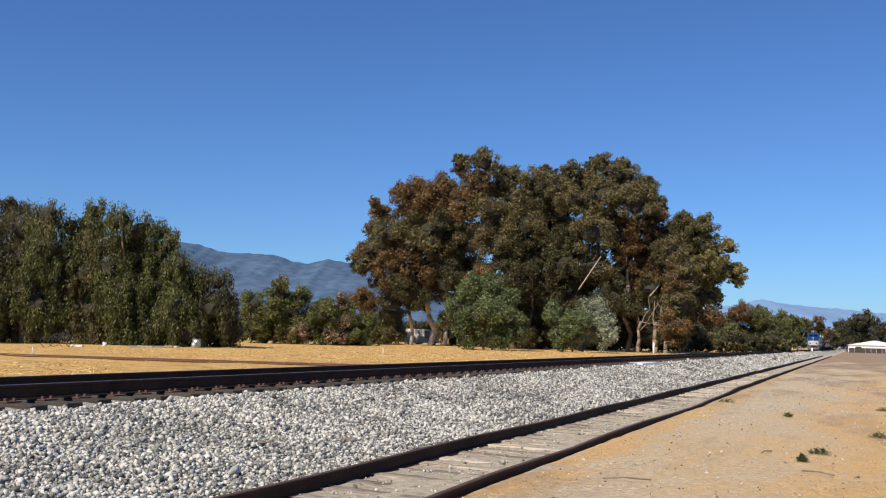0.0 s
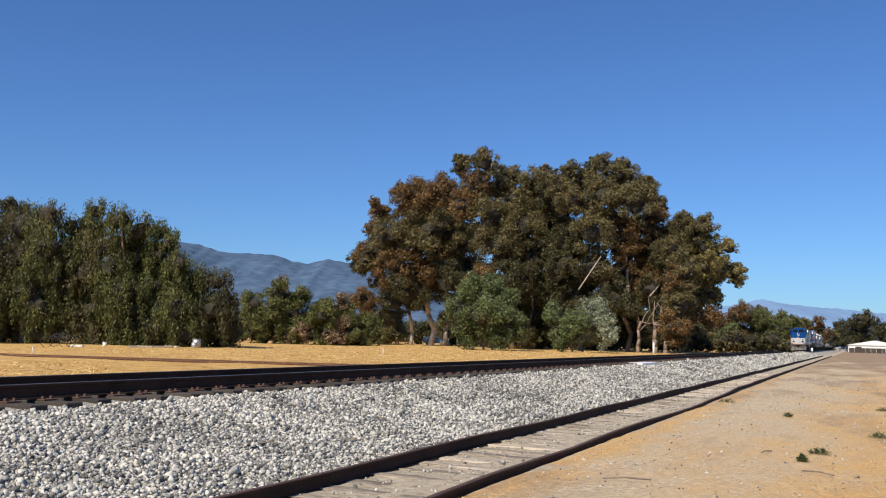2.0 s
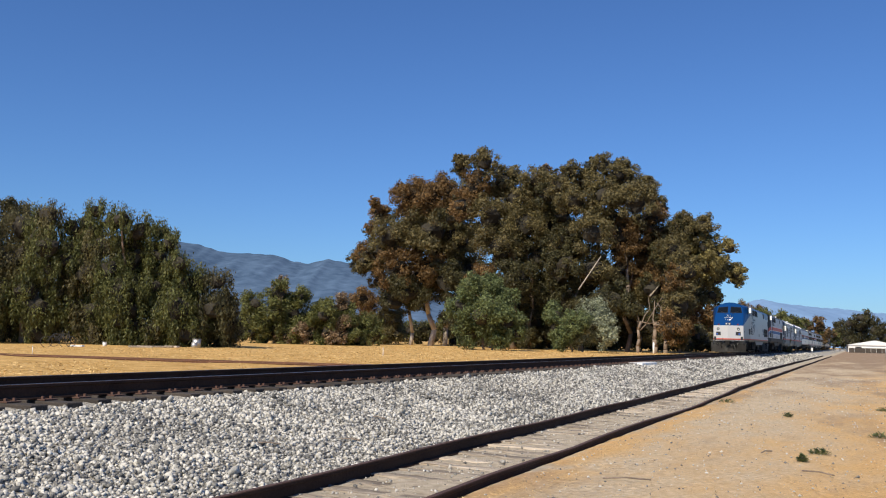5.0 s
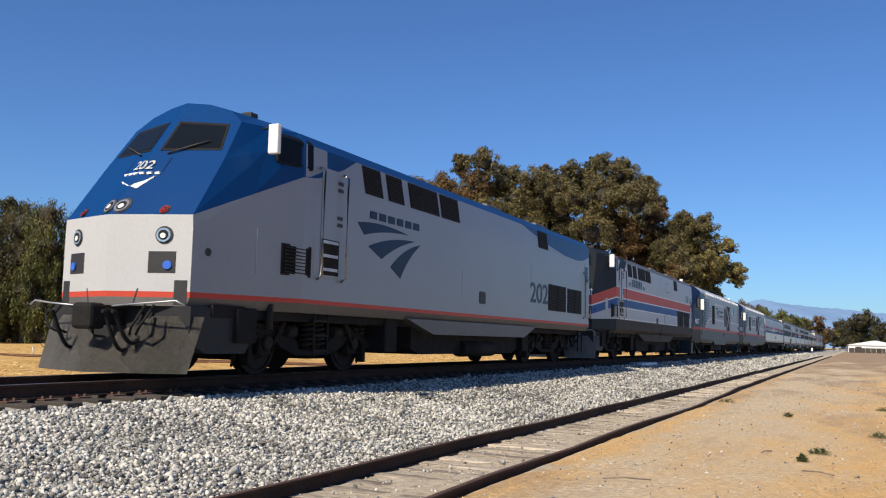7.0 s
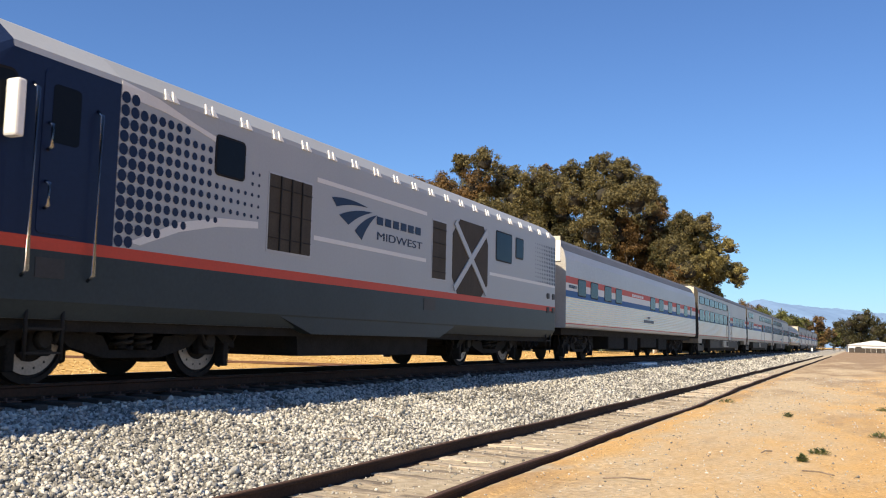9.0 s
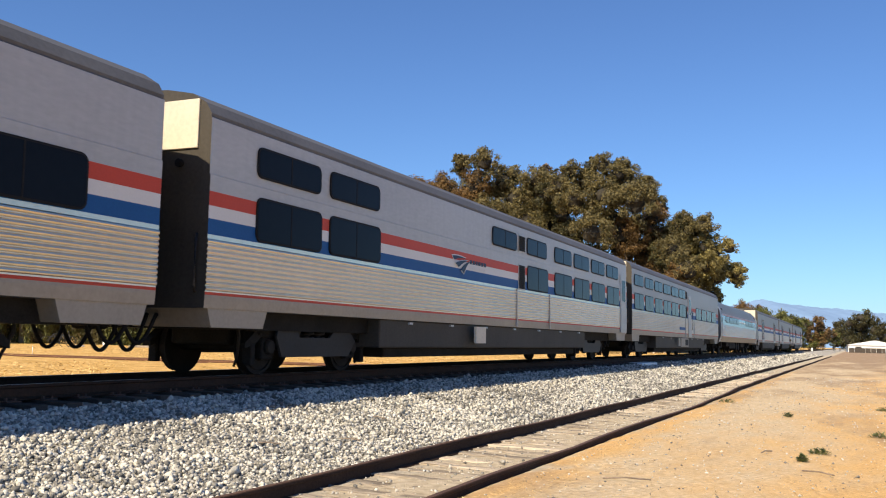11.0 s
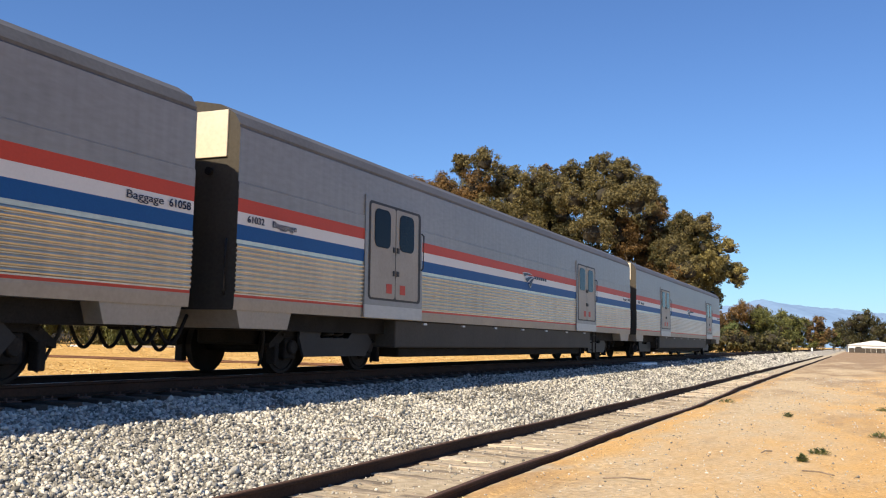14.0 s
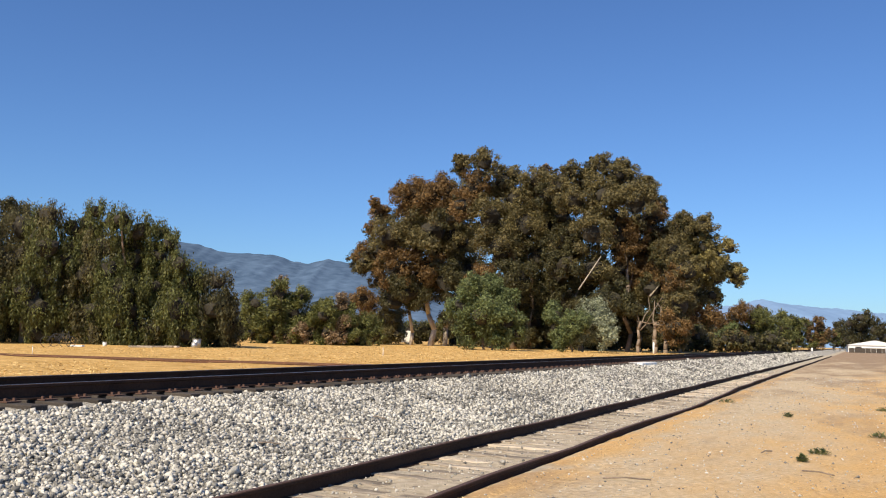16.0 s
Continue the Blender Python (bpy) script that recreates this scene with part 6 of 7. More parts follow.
def charger(s0, number):
    th = empty("locomotive", pose(MAIN_X, s0, MAIN_Z), "grey diesel locomotive with navy cab, dotted fade and red sill stripe", "locomotive", "coupled train")
    R = C_RING
    SIDE_IN[th.name] = (2.3, 0.157)
    mats = [M["silver_body"], M["stripe_red"], M["navy"], M["slate"], M["white"], M["light_grey"]]

    def paint(i, z):
        return 3 if z < 1.5 else 1 if z < 1.64 else (2 if i == 0 else 0) if z < 3.66 else 4 if 3.7 < z < 3.72 else 5 if i == 0 else 0

    front = [(1.15, 0.75), (1.25, 0.95), (1.3, 1.50), (1.3, 1.64), (1.22, 2.6), (1.15, 3.0), (1.1, 3.55), (0.85, 3.95), (0.45, 4.18), (0, 4.24)]
    fine_ring, fine_front = [], []
    for k in range(len(R) - 1):
        for f in (0.0, 1 / 3, 2 / 3) if k > 2 else (0.0,):
            fine_ring.append(tuple(R[k][m] + (R[k + 1][m] - R[k][m]) * f for m in (0, 1)))
            fine_front.append(tuple(front[k][m] + (front[k + 1][m] - front[k][m]) * f for m in (0, 1)))
    fine_ring.append(R[-1])
    fine_front.append(front[-1])

    def cab_paint(j, i, w):
        z = (fine_front[j][1] + fine_front[j + 1][1]) / 2
        if j < 3:
            return (3, 3, 1)[j]
        if z < 2.75:
            return 2
        if 2 < i < w - 4:
            return 6 if z < 3.98 else 5
        if i in (2, w - 4):
            return 5
        return 2 if z < 3.93 else 5

    mats.append(M["black"])
    nose("nose", th, fine_ring, fine_front, c_front, 2.3, cab_paint, mats, "smooth arched navy cab front with a pale edge band")
    loft("body", th, [2.3, 3.85, 21.4], R, paint, mats[:6], ends=(False, True))
    face_plate("windshield", th, [(-0.9, 3.1), (0.9, 3.1), (0.78, 3.75), (-0.78, 3.75)], c_front, M["glass"], 0.01)
    for s in (-1, 1):
        front_lamp(th, s * 0.85, 1.9, 0.10, c_front, M["lens"], "clear headlight")
    prism("side_sill", th, [(7.3, 0.95), (8.3, 0.66), (13.3, 0.66), (14.2, 0.95)], 1.25, 1.505, M["slate"])
    prism("fuel_tank", th, [(8.2, 0.95), (8.3, 0.3), (13.2, 0.3), (13.3, 0.95)], -1.25, 1.25, M["under"])
    part("underframe", box(-1.3, 1.3, 1.0, 21.2, 0.62, 0.8), M["under"], th)
    bogie(th, 4.83, 2.95, "bright")
    bogie(th, 17.45, 2.95, "bright")
    coupler(th, 0.2, 1)
    coupler(th, 21.9, -1)
    prism("snow_plough", th, [(0.3, 0.15), (0.9, 0.15), (0.9, 0.75), (0.5, 0.75)], -1.3, 1.3, M["slate"])
    # cab side
    dr = plate("cab_door", th, rrect(2.72, 3.34, 1.68, 3.5, 0.06), R, M["navy"], 0.010)
    plate("pane", dr, rrect(2.84, 3.24, 2.7, 3.36, 0.06), R, M["glass"], 0.014)
    handrail(th, 2.58, 1.2, 3.3, 1.60)
    handrail(th, 3.50, 1.2, 3.2, 1.60)
    for z in (1.95, 2.6):
        part("door_handle", path_tube([(1.54, 2.80, z), (1.60, 2.80, z + 0.03), (1.60, 2.80, z + 0.28), (1.54, 2.80, z + 0.3)], 0.02), M["chrome"], th)
    window(th, 1.75, 2.35, 2.75, 3.35, R, 0.08)
    part("side_mirror", box(1.55, 1.74, 2.2, 2.32, 2.62, 3.24, 0.03), M["white"], th, "white boxed side mirror")
    part("beacon", tube((0.5, 1.95, 4.15), (0.5, 1.95, 4.38), 0.09), M["white"], th, "white roof beacon")
    ladder(th, 3.0, 0.3, 1.1, 1.44, 0.5, 3)
    ladder(th, 21.0, 0.3, 1.1, 1.44, 0.4, 3)
    writing("number", th, number, 1.28, 1.82, 0.28, 1.535, M["white"], 0.75)
    plate("shoulder_sweep", th, [(3.86, 3.5), (4.6, 3.46), (5.3, 3.36), (5.75, 3.26), (5.75, 3.34), (5.2, 3.44), (4.5, 3.60), (3.86, 3.68)], R, M["stripe_white"], 0.005, 0.012)
    lower = [(4.3, 1.70), (5.0, 1.95), (5.8, 2.12), (6.7, 2.2), (6.7, 2.30), (5.8, 2.24), (5.0, 2.08), (4.1, 1.72)]
    plate("lower_sweep", th, lower, R, M["stripe_white"], 0.005, 0.012)
    # fading field of round dots
    bm = bmesh.new()
    for a in range(18):
        for b in range(12):
            y, z = 3.93 + a * 0.162, 1.72 + b * 0.16
            if y > 6.75 or z > 3.52 - max(0, y - 4.0) * 0.17 or (5.62 < y < 6.38 and z > 2.80):
                continue
            if z < 1.66 + 0.58 * min(1, (y - 3.9) / 2.0):
                continue
            r = 0.076 * (1 - 0.66 * max(0, (y - 4.0) / 2.7))
            bmesh.ops.create_circle(bm, cap_ends=True, radius=r, segments=10, matrix=Matrix.Translation((1.526, y, z)) @ Matrix.Rotation(math.pi / 2, 4, "Y"))
    tagged(part("dot_pattern", bm, M["navy"], th), kind="stuff")
    bm = bmesh.new()
    for a in range(12):
        for b in range(10):
            y, z = 21.3 - a * 0.16, 2.3 + b * 0.115
            bmesh.ops.create_circle(bm, cap_ends=True, radius=0.05 * (1 - a / 16), segments=10, matrix=Matrix.Translation((1.526, y, z)) @ Matrix.Rotation(math.pi / 2, 4, "Y"))
    tagged(part("dot_pattern", bm, M["navy"], th), kind="stuff")
    window(th, 5.68, 6.30, 2.86, 3.38, R, 0.05)
    louver(th, 6.95, 8.12, 1.92, 3.08, R, 3, "cooling_grille", frame="light_grey", upright=3, fill="screen")
    for z, (a, b) in ((3.17, (8.28, 12.5)), (2.2, (8.23, 12.5)), (2.2, (16.1, 21.35))):
        plate("pin_line", th, [(a, z), (b, z), (b, z + 0.075), (a, z + 0.075)], R, M["stripe_white"], 0.005, 0.012)
    swoosh(th, 8.75, 10.35, 2.42, 3.02, R, M["navy"])
    bars("lettering", th, 10.35, 2.72, 0.15, 1.95, 6, 1.528, M["navy"])
    writing("service_name", th, "MIDWEST", 10.35, 2.44, 0.15, 1.526, M["navy"], 1.95)
    louver(th, 12.80, 13.48, 1.90, 3.12, R, 4, "radiator_grille", frame="light_grey", upright=0, fill="screen")
    X0, X1, Z0, Z1 = 13.85, 15.95, 1.64, 3.32
    xf = plate("radiator_frame", th, [(X0 + 0.4, Z1), (X1 - 0.3, Z1), (X1, Z1 - 0.4), (X1, Z0 + 0.3), (X1 - 0.4, Z0), (X0 + 0.3, Z0), (X0, Z0 + 0.35), (X0, Z1 - 0.35)], R, M["screen"], 0.010)
    for a, b in (((X0 + 0.1, Z1 - 0.1), (X1 - 0.1, Z0 + 0.1)), ((X0 + 0.1, Z0 + 0.1), (X1 - 0.1, Z1 - 0.1))):
        d = Vector((b[0] - a[0], b[1] - a[1])).normalized() * 0.075
        plate("cross_brace", xf, [(a[0] - d.y, a[1] + d.x), (a[0] + d.y, a[1] - d.x), (b[0] + d.y, b[1] - d.x), (b[0] - d.y, b[1] + d.x)], R, M["light_grey"], 0.03, 0.02)
    window(th, 16.52, 17.6, 2.62, 3.32, R, 0.03)
    window(th, 17.95, 18.5, 2.80, 3.30, R, 0.03, "slat")
    plate("brake_box", th, [(12.45, 1.22), (13.0, 1.22), (13.0, 1.45), (12.45, 1.45)], R, M["black"], 0.01)
    for y in (20.6, 21.1):
        for z in (1.45, 1.85):
            plate("connector", th, rrect(y, y + 0.22, z, z + 0.16, 0.04), R, M["black"], 0.02)
    lug = mesh_of("roof_lug", [(1.545, 0, 3.62), (1.545, 0.12, 3.62), (1.50, 0.03, 3.77), (1.52, 0, 3.62), (1.52, 0.12, 3.62), (1.475, 0.03, 3.77)], [(0, 1, 2), (5, 4, 3), (0, 3, 4, 1), (1, 4, 5, 2), (2, 5, 3, 0)], [M["white"]])
    for i in range(21):
        for d in (0, 0.14):
            child("roof_lug", lug, th).location = (0, 4.6 + i * 0.80 + d, 0)
    plate("front_vent", th, [(2.75, 1.2), (3.15, 1.2), (3.15, 1.42), (2.75, 1.42)], R, M["black"], 0.008)
    return th


# ---- passenger and baggage cars ----
def fluted(z0, z1, pitch, x, depth, xfun=None):
    out, z = [], z0
    while z < z1 - 1e-6:
        xx = xfun(z) if xfun else x
        out += [(xx - depth, z), (xx - depth * 0.25, z + pitch * 0.16), (xx, z + pitch * 0.40), (xx - depth * 0.25, z + pitch * 0.66), (xx - depth, z + pitch * 0.86)]
        z += pitch
    return out


V_RING = [(1.38, 0.42), (1.42, 0.92), (1.52, 0.98), (1.53, 1.12), (1.53, 1.16), (1.53, 1.20)] + fluted(1.22, 1.94, 0.072, 1.548, 0.018) + [(1.53, 1.96), (1.53, 1.99), (1.53, 2.21), (1.53, 2.39), (1.53, 2.59), (1.53, 2.82), (1.515, 2.83), (1.51, 3.62), (1.49, 3.64), (1.50, 3.68), (1.40, 3.84), (1.15, 3.99), (0.7, 4.08), (0, 4.11)]

V_FLAT = [(1.5625, 0.8), (1.514, 3.9)]

def car_ends(th, ln, top=3.9, w=1.3):
    for y, d in ((0.5, -1), (ln - 0.45, 1)):
        a, b = sorted((y, y + d * 0.34))
        part("diaphragm", box(-0.62, 0.62, a, b, 1.0, 3.3, 0.04), M["rubber"], th, "black rubber gangway bellows")
        part("end_cap", box(-w, w, min(y, y + d * 0.03), max(y, y + d * 0.03), 3.2, top, 0.01), M["cream"], th)
        part("end_handrail", path_tube([(1.35, y, 1.2), (1.40, y + d * 0.08, 1.3), (1.40, y + d * 0.08, 1.9), (1.35, y, 2.0)], 0.02), M["black"], th)
        part("end_lamp", tube((1.0, y, 3.0), (1.0, y + d * 0.06, 3.0), 0.06), M["under"], th)


def viewliner(name, s0, label, plan):
    th = empty(name, pose(MAIN_X, s0, MAIN_Z), label, "baggage car" if name == "baggage_car" else "passenger car", "coupled train")
    R, ln = V_FLAT, 26.0
    worn = plan == "baggage"
    mats = [M["steel_aged" if worn or plan == "diner" else "steel"], M["stripe_red"], M["stripe_blue"], M["stripe_white"], M["steel_grey" if worn else "steel_mid" if plan == "diner" else "steel_dull"], M["skirt"], M["steel_warm"], M["roof_grey"]]

    def paint(i, z):
        if i in (0, 2) and z < 0.97:
            return 5
        return 5 if z < 0.97 else 6 if z < 1.16 else 1 if z < 1.20 else 0 if z < 1.99 else 2 if z < 2.21 else 3 if z < 2.39 else 1 if z < 2.59 else 4 if z < 3.62 else 7

    top = [p for p in V_RING if p[1] > 0.95]
    loft("body", th, [0.5, 25.55], [(1.40, 0.98)] + top, lambda i, z: 5 if i < 0 else paint(1, z), mats, "stainless fluted body with red, white and blue bands")
    for a, b in ((0.6, 2.0), (24.0, 25.45)):
        prism("end_sill", th, [(a, 1.0), (a + 0.1, 0.72), (b - 0.1, 0.72), (b, 1.0)], -1.45, 1.50, M["steel_warm"])
    part("side_skirt", box(-1.40, 1.46, 5.65, 19.85, 0.44, 0.98, 0.03), M["skirt"], th, "dusty dark grey skirt panels")
    part("underframe", box(-1.2, 1.2, 1.0, 25.0, 0.7, 0.99), M["under"], th)
    part("equipment_box", box(-1.1, 1.25, 6.2, 19.3, 0.25, 0.46, 0.04), M["under"], th)
    bogie(th, 4.05, 2.6, "small", shield=True, heavy=False)
    bogie(th, 21.95, 2.6, "small", shield=True, heavy=False)
    coupler(th, 0.05, 1)
    coupler(th, 25.95, -1)
    car_ends(th, ln)
    for k in range(7):
        plate("skirt_lamp", th, [(6.6 + k * 2.0, 0.90), (6.75 + k * 2.0, 0.90), (6.75 + k * 2.0, 0.94), (6.6 + k * 2.0, 0.94)], R, M["grey_metal"], 0.05, 0.04)
    navy = M["navy"]
    if plan == "baggage":
        for y0 in ((5.62, 19.60) if s0 > 260 else (4.32, 18.0)):
            bay = plate("door_bay", th, [(y0 - 0.12, 1.22), (y0 + 2.25, 1.22), (y0 + 2.25, 3.22), (y0 - 0.12, 3.22)], R, M["steel_grey"], 0.012)
            plate("bay_shadow_gap", bay, rrect(y0, y0 + 2.16, 1.32, 3.14, 0.10), R, M["black"], 0.016)
            for k in (0, 1):
                a = y0 + 0.06 + k * 1.0
                dr = plate("door_leaf", bay, rrect(a, a + 0.97, 1.36, 3.09, 0.06), R, M["steel_warm"], 0.024, 0.04)
                plate("pane", dr, rrect(a + 0.14, a + 0.76, 2.30, 3.02, 0.14), R, M["glass"], 0.034, 0.02)
                plate("notice", dr, [(a + (0.62 if k == 0 else 0.18), 1.46), (a + (0.84 if k == 0 else 0.40), 1.46), (a + (0.84 if k == 0 else 0.40), 1.64), (a + (0.62 if k == 0 else 0.18), 1.64)], R, M["stripe_red"], 0.028, 0.01, "red warning notice")
                for z in (1.80, 2.25):
                    plate("latch", dr, [(a + (0.88 if k == 0 else 0.03), z), (a + (0.95 if k == 0 else 0.12), z), (a + (0.95 if k == 0 else 0.12), z + 0.10), (a + (0.88 if k == 0 else 0.03), z + 0.10)], R, M["black"], 0.04, 0.03)
            part("handrail", path_tube([(1.55, y0 + 2.2, 2.0), (1.60, y0 + 2.2, 2.05), (1.60, y0 + 2.2, 2.7), (1.55, y0 + 2.2, 2.75)], 0.015), M["black"], th)
            plate("sill_plate", th, [(y0 - 0.12, 0.99), (y0 + 2.25, 0.99), (y0 + 2.25, 1.22), (y0 - 0.12, 1.22)], R, M["steel_dull"], 0.014)
        ladder(th, 5.2 if s0 > 260 else 20.5, 0.3, 1.05, 1.42, 0.42, 3)
        swoosh(th, 12.75, 13.75, 2.10, 2.46, R, M["stripe_white"], 0.012)
        swoosh(th, 12.78, 13.72, 2.12, 2.44, R, navy, 0.016)
        bars("lettering", th, 13.75, 2.33, 0.08, 1.1, 6, 1.538, navy)
        number = {224.9: "61058", 250.9: "61032"}.get(s0)
        writing("road_name", th, "Baggage", 24.30, 2.26, 0.105, 1.540, navy, 0.66)
        if number is None:
            writing("road_number", th, "61024", 25.06, 2.26, 0.105, 1.540, navy, 0.42)
        else:
            writing("road_number", th, number, 25.06, 2.26, 0.105, 1.540, navy, 0.42)
        writing("road_name", th, "Baggage", 1.34, 2.26, 0.10, 1.540, navy, 0.66)
        writing("road_number", th, number or "61024", 0.72, 2.26, 0.10, 1.540, navy, 0.42)
        return th
    ups, downs, doors = [], [], []
    if plan == "sleeper":
        ups = [(1.6, 3.3), (3.65, 5.35), (11.2, 12.9), (13.78, 15.44), (16.26, 17.96), (18.3, 20.02), (20.38, 22.08), (22.44, 24.1)]
        downs = [(1.6, 3.35), (3.65, 5.4), (13.8, 15.56), (16.26, 18.0), (18.33, 20.05), (20.42, 22.1), (22.5, 24.26)]
        doors, vents = [24.55], [(13.10, 13.55)]
        swoosh(th, 8.7, 9.75, 2.12, 2.5, R, M["stripe_white"], 0.012)
        swoosh(th, 8.73, 9.72, 2.14, 2.48, R, navy, 0.016)
        bars("lettering", th, 9.75, 2.36, 0.09, 1.05, 6, 1.538, navy)
        bars("lettering", th, 9.75, 2.24, 0.05, 1.05, 7, 1.538, M["stripe_white"])
        plate("service_panel", th, [(10.0, 0.55), (10.6, 0.55), (10.6, 0.93), (10.0, 0.93)], R, M["cream"], 0.07, 0.06)
    else:
        ups = [(0.95, 2.6), (3.0, 4.7), (5.05, 6.72), (7.06, 8.78), (9.1, 10.85), (11.17, 12.92)]
        downs = [(0.95, 2.65), (3.0, 4.7), (5.05, 6.72), (7.08, 8.82), (9.12, 10.86), (11.25, 12.98), (16.45, 18.16), (18.48, 20.2), (20.54, 22.26), (22.57, 24.3)]
        doors, vents = [13.94], [(13.10, 13.52)]
        if plan == "diner":
            nm = plate("name_board", th, [(11.22, 1.36), (12.85, 1.36), (12.85, 1.50), (11.22, 1.50)], R, M["stripe_blue"], 0.012, 0.02)
            writing("car_name", nm, "Boston", 11.75, 1.385, 0.085, 1.56, M["stripe_white"], 0.5)
            writing("road_name", th, "Diner", 24.42, 2.26, 0.12, 1.536, navy, 0.5)
            writing("road_number", th, "68005", 25.02, 2.26, 0.12, 1.536, navy, 0.48)
            swoosh(th, 14.95, 15.6, 2.14, 2.44, R, navy, 0.012)
        plate("louvre_panel", th, [(10.6, 0.55), (11.0, 0.55), (11.0, 0.93), (10.6, 0.93)], R, M["steel_warm"], 0.06, 0.05)
        lv = part("generator_box", box(1.0, 1.5, 12.0, 14.2, 0.5, 0.95, 0.02), M["steel_warm"], th)
        part("slats", box(1.5, 1.515, 13.2, 14.0, 0.58, 0.88), M["slat"], lv)
    for a, b in ups:
        window(th, a, b, 2.99, 3.40, R, 0.09, mull=((a + b) / 2,))
    for a, b in downs:
        window(th, a, b, 2.03, 2.64, R, 0.09, mull=((a + b) / 2,))
    for a, b in vents:
        louver(th, a, b, 3.0, 3.4, R, 9, "air_vent", frame="steel_dull")
        louver(th, a, b, 2.0, 2.62, R, 12, "air_vent", frame="steel_dull")
    for y in doors:
        plate("door_surround", th, rrect(y - 0.08, y + 0.88, 1.02, 3.22, 0.08), R, M["steel_dull"], 0.010)
        dr = plate("door", th, rrect(y, y + 0.8, 1.1, 3.14, 0.06), R, M["steel_dull"], 0.016)
        plate("pane", dr, rrect(y + 0.15, y + 0.65, 2.2, 3.0, 0.08), R, M["glass"], 0.022)
        part("handrail", path_tube([(1.55, y + 0.9, 1.4), (1.61, y + 0.9, 1.45), (1.61, y + 0.9, 2.3), (1.55, y + 0.9, 2.35)], 0.015), M["chrome"], th)
    for k in (12.95, 15.75):
        plate("panel_seam", th, [(k, 1.0), (k + 0.03, 1.0), (k + 0.03, 1.98), (k, 1.98)], R, M["steel_dull"], 0.012)
    part("roof_vent", box(-0.3, 0.3, 24.3, 24.9, 4.05, 4.22, 0.04), M["white"], th)
    return th


A_RING = [(1.40, 0.86), (1.50, 1.08), (1.555, 1.20), (1.56, 1.23)] + fluted(1.25, 1.97, 0.06, 1.575, 0.007, lambda z: 1.56 + 0.02 * math.sin((z - 1.2) * 2)) + [(1.575, 2.00), (1.565, 2.14), (1.55, 2.40), (1.52, 2.64), (1.515, 2.67), (1.51, 2.70), (1.505, 2.73), (1.50, 2.76)] + fluted(2.78, 3.56, 0.065, 1.5, 0.010, lambda z: 1.495 - 0.62 * ((z - 2.76) / 0.85) ** 1.8) + [(0.84, 3.60), (0.6, 3.72), (0.3, 3.80), (0, 3.82)]

A_FLAT = [(1.40, 0.86), (1.50, 1.08), (1.562, 1.22), (1.577, 1.6), (1.582, 1.97), (1.567, 2.14), (1.552, 2.40), (1.522, 2.64), (1.503, 2.76), (1.47, 2.95), (1.38, 3.15), (1.2, 3.35)]
CURVED += [A_FLAT, P_RING, C_RING]


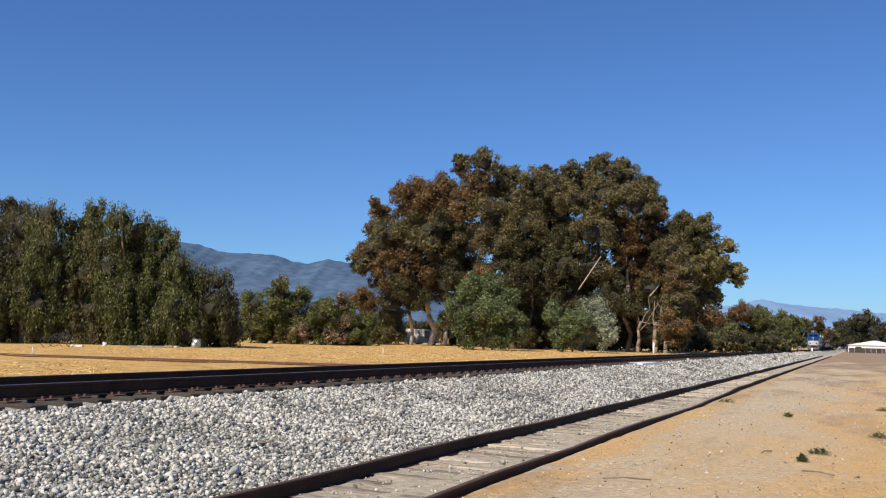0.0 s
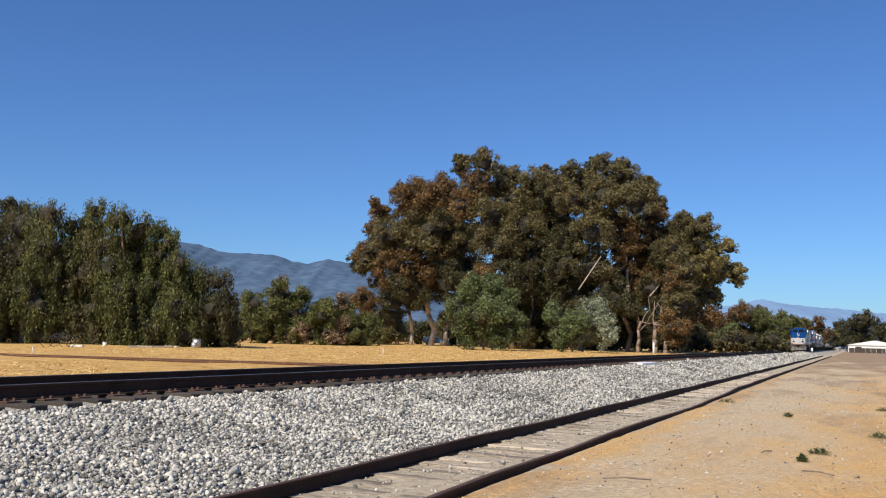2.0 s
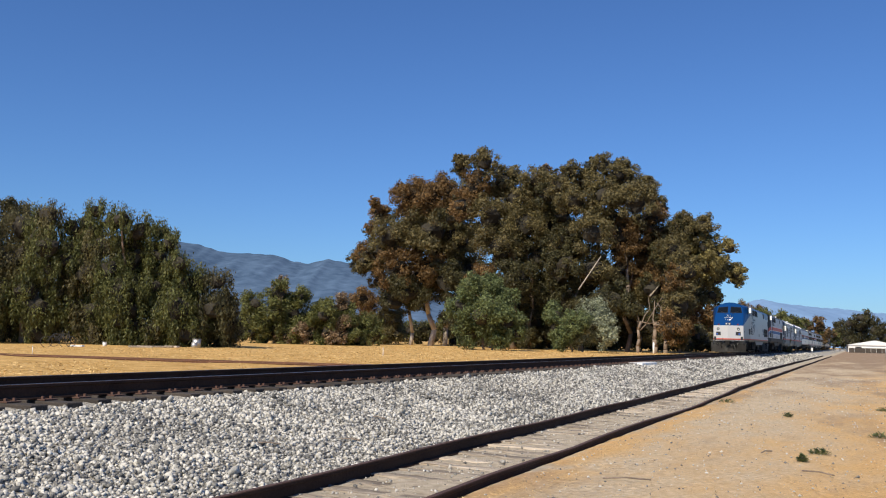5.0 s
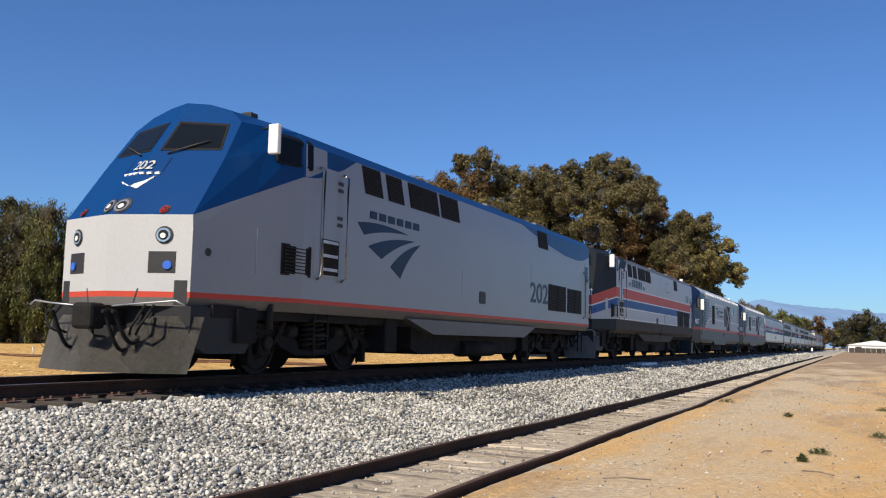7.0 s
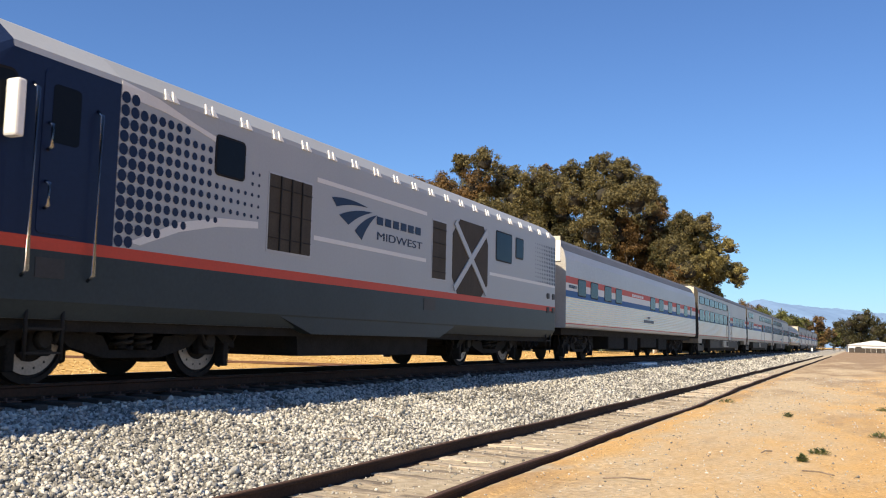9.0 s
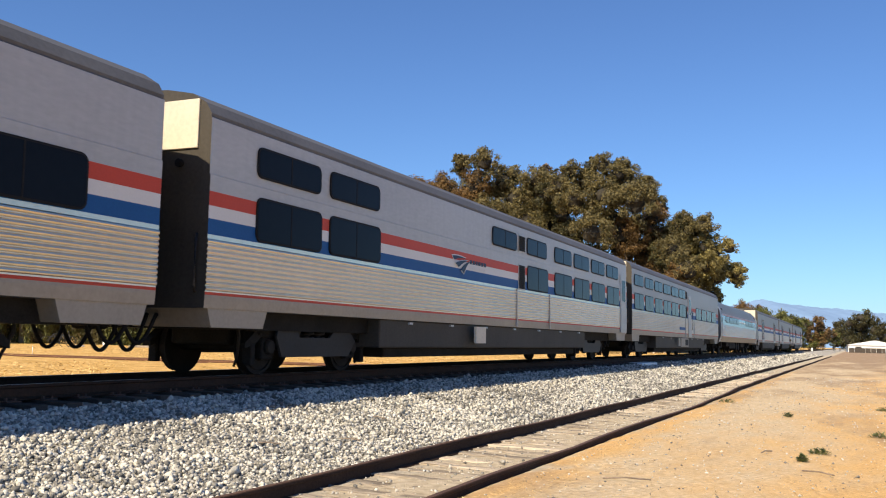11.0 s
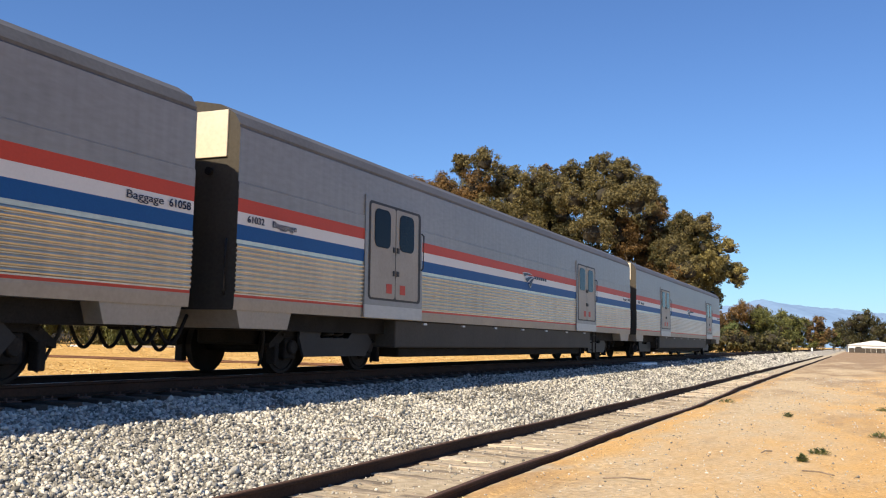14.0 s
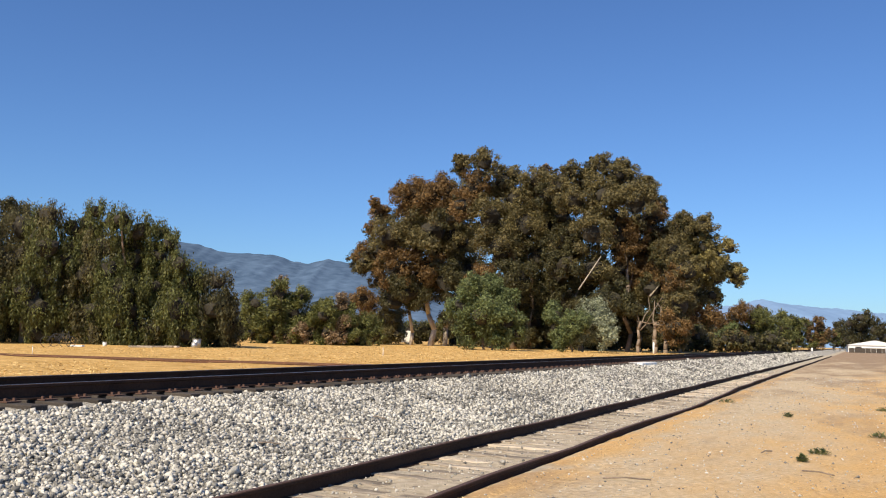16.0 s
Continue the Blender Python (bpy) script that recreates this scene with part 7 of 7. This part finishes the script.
def amfleet(s0):
    th = empty("passenger_car", pose(MAIN_X, s0, MAIN_Z), "round-sided fluted stainless cafe car with navy window band", "passenger car", "coupled train")
    R, ln = A_FLAT, 25.9
    mats = [M["steel_bright"], M["navy_gloss"], M["stripe_red"], M["stripe_white"], M["steel_warm"], M["steel_roof"], M["roof_grey"]]

    def paint(i, z):
        if i < 0:
            return 5
        if i in (0, 2):
            return 0 if z < 3.5 else 5
        return 4 if z < 1.2 else 2 if z < 1.235 else 0 if z < 2.02 else 1 if z < 2.65 else 2 if z < 2.68 else 3 if z < 2.71 else 2 if z < 2.74 else 3 if z < 2.755 else 5

    loft("body", th, [0.45, 1.5, 24.4, 25.45], A_RING, paint, mats, "rounded fluted stainless shell")
    for a, b in ((0.45, 1.5), (24.4, 25.45)):
        prism("vestibule_sill", th, [(a, 1.1), (a, 0.8), (b + (0.6 if a < 2 else 0), 0.86 if a > 2 else 1.1), (b, 1.15)][:4], -1.35, 1.46, M["steel_mid"])
        sur = plate("door_surround", th, rrect(a - 0.0, b - 0.06, 1.02, 3.2, 0.1), R, M["steel_mid"], 0.010)
        dr = plate("door", th, rrect(a + 0.10, b - 0.14, 1.05, 3.08, 0.08), R, M["steel_mid"], 0.020)
        plate("pane", dr, rrect(a + 0.26, b - 0.28, 2.18, 2.60, 0.10), R, M["glass"], 0.028)
        plate("shadow_gap", th, [(b - 0.07, 1.0), (b - 0.01, 1.0), (b - 0.01, 3.15), (b - 0.07, 3.15)], R, M["black"], 0.014)
        plate("vent", th, rrect(b + 0.25 if a < 2 else a - 0.75, b + 0.75 if a < 2 else a - 0.25, 2.98, 3.12, 0.05), R, M["slat"], 0.02)
    for a, b in ((3.36, 4.93), (5.35, 6.95), (7.36, 8.96), (9.38, 10.94), (15.9, 17.57), (18.0, 19.62), (20.03, 21.66)):
        window(th, a, b, 2.21, 2.61, R, 0.06, mull=((a + b) / 2,), rim=0.02)
    writing("service_name", th, "NORTHEAST", 11.75, 2.32, 0.10, 1.563, M["stripe_white"], 1.35)
    writing("service_name", th, "REGIONAL", 13.75, 2.32, 0.10, 1.563, M["stripe_white"], 1.45)
    plate("round_emblem", th, [(13.35 + 0.13 * math.cos(i * 0.39), 2.37 + 0.13 * math.sin(i * 0.39)) for i in range(16)], R, M["stripe_white"], 0.008, 0.012)
    writing("road_name", th, "Cafe", 1.62, 2.46, 0.055, 1.552, M["stripe_white"], 0.2)
    plate("round_emblem", th, [(1.74 + 0.07 * math.cos(i * 0.39), 2.33 + 0.06 * math.sin(i * 0.39)) for i in range(16)], R, M["stripe_white"], 0.008, 0.012)
    writing("road_number", th, "43386", 2.88, 2.26, 0.085, 1.566, M["stripe_white"], 0.38)
    swoosh(th, 22.6, 23.3, 2.2, 2.45, R, M["stripe_white"], 0.008)
    bars("lettering", th, 22.65, 2.50, 0.05, 0.6, 6, 1.55, M["stripe_white"])
    part("underframe", box(-1.25, 1.25, 1.3, 24.6, 0.85, 1.12), M["under"], th)
    for y0, y1, z in ((6.3, 7.7, 0.55), (8.0, 11.5, 0.4), (12.0, 12.8, 0.3), (13.4, 14.2, 0.3), (15.2, 17.5, 0.5)):
        part("equipment_box", box(-1.1, 1.2, y0, y1, z, 1.0, 0.04), M["under"], th)
    for y in (3.92, 21.98):
        b = bogie(th, y, 2.6, "big", inner=True, heavy=False)
        bm = bmesh.new()
        bm_tube(bm, (1.0, y - 0.7, 0.5), (1.0, y - 0.2, 1.1), 0.04)
        bm_tube(bm, (1.0, y - 0.7, 1.1), (1.0, y - 0.2, 0.5), 0.04)
        bm_box(bm, 0.9, 1.1, y - 0.75, y + 0.3, 0.45, 0.56, 0.02)
        bm_box(bm, 0.85, 1.1, y + 0.2, y + 0.75, 0.5, 0.9, 0.03)
        part("brake_rig", bm, M["under"], b)
    coupler(th, 0.05, 1)
    coupler(th, 25.85, -1)
    car_ends(th, ln, 3.5, 0.95)
    for y0, y1 in ((1.9, 2.5), (3.2, 3.8), (22.0, 22.6)):
        part("roof_hatch", box(0.25, 0.75, y0, y1, 3.66, 3.80, 0.03), M["roof_grey"], th)
    return th


H_RING = [(1.46, 1.06), (1.51, 1.10), (1.52, 1.18), (1.52, 1.21)] + fluted(1.22, 1.98, 0.075, 1.53, 0.012) + [(1.52, 2.02), (1.52, 2.22), (1.52, 2.45), (1.52, 2.66), (1.52, 2.72), (1.50, 3.2), (1.44, 3.45), (1.25, 3.72), (0.9, 3.92), (0.45, 4.03), (0, 4.06)]


def heritage_car(s0):
    th = empty("passenger_car", pose(MAIN_X, s0, MAIN_Z), "older smooth-roofed silver passenger car with faded tricolour band", "passenger car", "coupled train")
    R = H_RING
    mats = [M["steel"], M["stripe_red"], M["stripe_blue"], M["stripe_white"], M["steel_dull"], M["roof_grey"]]
    loft("body", th, [0.4, 25.35], R, lambda i, z: 4 if i < 0 or z < 1.18 else 1 if z < 1.21 else 0 if z < 2.02 else 2 if z < 2.22 else 3 if z < 2.45 else 1 if z < 2.66 else 4 if z < 3.4 else 5, mats, "fluted lower side and smooth painted letterboard")
    for a, b in ((1.75, 2.65), (3.3, 4.2), (5.15, 6.1), (6.8, 7.72), (13.1, 14.1), (15.0, 16.0), (17.2, 18.2), (19.4, 20.4), (21.6, 22.6)):
        window(th, a, b, 2.12, 2.62, R, 0.05)
    window(th, 23.6, 24.0, 2.15, 2.6, R, 0.04)
    plate("name_board", th, [(11.75, 1.50), (13.75, 1.50), (13.75, 1.62), (11.75, 1.62)], R, M["navy"], 0.010, 0.02)
    bars("lettering", th, 12.5, 1.68, 0.08, 0.5, 4, 1.538, M["navy"])
    bars("lettering", th, 0.7, 2.30, 0.10, 0.9, 6, 1.528, M["navy"])
    bars("lettering", th, 9.5, 2.48, 0.10, 2.2, 6, 1.528, M["stripe_white"])
    part("underframe", box(-1.25, 1.25, 0.8, 25.0, 0.85, 1.1), M["under"], th)
    for y0, y1, z in ((7.0, 9.5, 0.4), (10.2, 12.0, 0.35), (12.6, 16.0, 0.45), (16.5, 18.5, 0.35)):
        part("equipment_box", box(-1.15, 1.2, y0, y1, z, 1.0, 0.04), M["under"], th)
    for y in (3.6, 22.1):
        bogie(th, y, 2.6, "small", heavy=False)
    coupler(th, 0.05, 1)
    coupler(th, 25.75, -1)
    car_ends(th, 25.8)
    part("front_hood", box(-1.2, 1.35, 0.36, 0.42, 3.1, 3.75, 0.02), M["white"], th, "white sunlit end panel")
    part("roof_vent", box(-0.35, 0.35, 20.4, 21.0, 4.0, 4.14, 0.04), M["white"], th)
    return th


CARS = [(diesel(9.1, False), 9.1), (diesel(30.15, True), 30.15), (charger(51.2, "4617"), 51.2), (charger(73.1, "4618"), 73.1), (heritage_car(95.2), 95.2),
        (viewliner("passenger_car", 121.0, "stainless dining car with two rows of dark windows", "plain"), 121.0),
        (viewliner("passenger_car", 147.0, "stainless sleeping car with paired upper and lower windows", "sleeper"), 147.0),
        (viewliner("passenger_car", 173.0, "stainless dining car with name board and tricolour stripes", "diner"), 173.0),
        (amfleet(199.0), 199.0)]
for s0 in (224.9, 250.9, 277.05):
    CARS.append((viewliner("baggage_car", s0, "windowless stainless baggage car with double doors and tricolour stripes", "baggage"), s0))


def motions():
    for th, s0 in CARS:
        walk(th, [(t, pose(MAIN_X, s0 - SPEED * (t - 7.0), MAIN_Z)) for t in (0.0, 4.0, 8.0, 12.0, 16.0)])
    walk(VAN, [(t, road_pose(x, 150.0, 0)) for t, x in ((0.0, -3.1), (0.6, 2.1), (1.2, 7.3), (1.8, 11.2), (2.4, 12.0), (16.0, 12.0))])
    walk(CAR, [(t, road_pose(x, 150.0, 0)) for t, x in ((0.0, -18.0), (0.75, -11.6), (1.5, -5.1), (2.25, 1.4), (2.9, 5.0), (3.4, 5.6), (16.0, 5.6))])
    walk(TRUCK, [(t, road_pose(x, 154.0, 180)) for t, x in ((0.0, 8.0), (14.2, 8.0), (14.7, 7.0), (15.2, 2.0), (15.6, -2.9), (16.0, -7.8))])


motions()
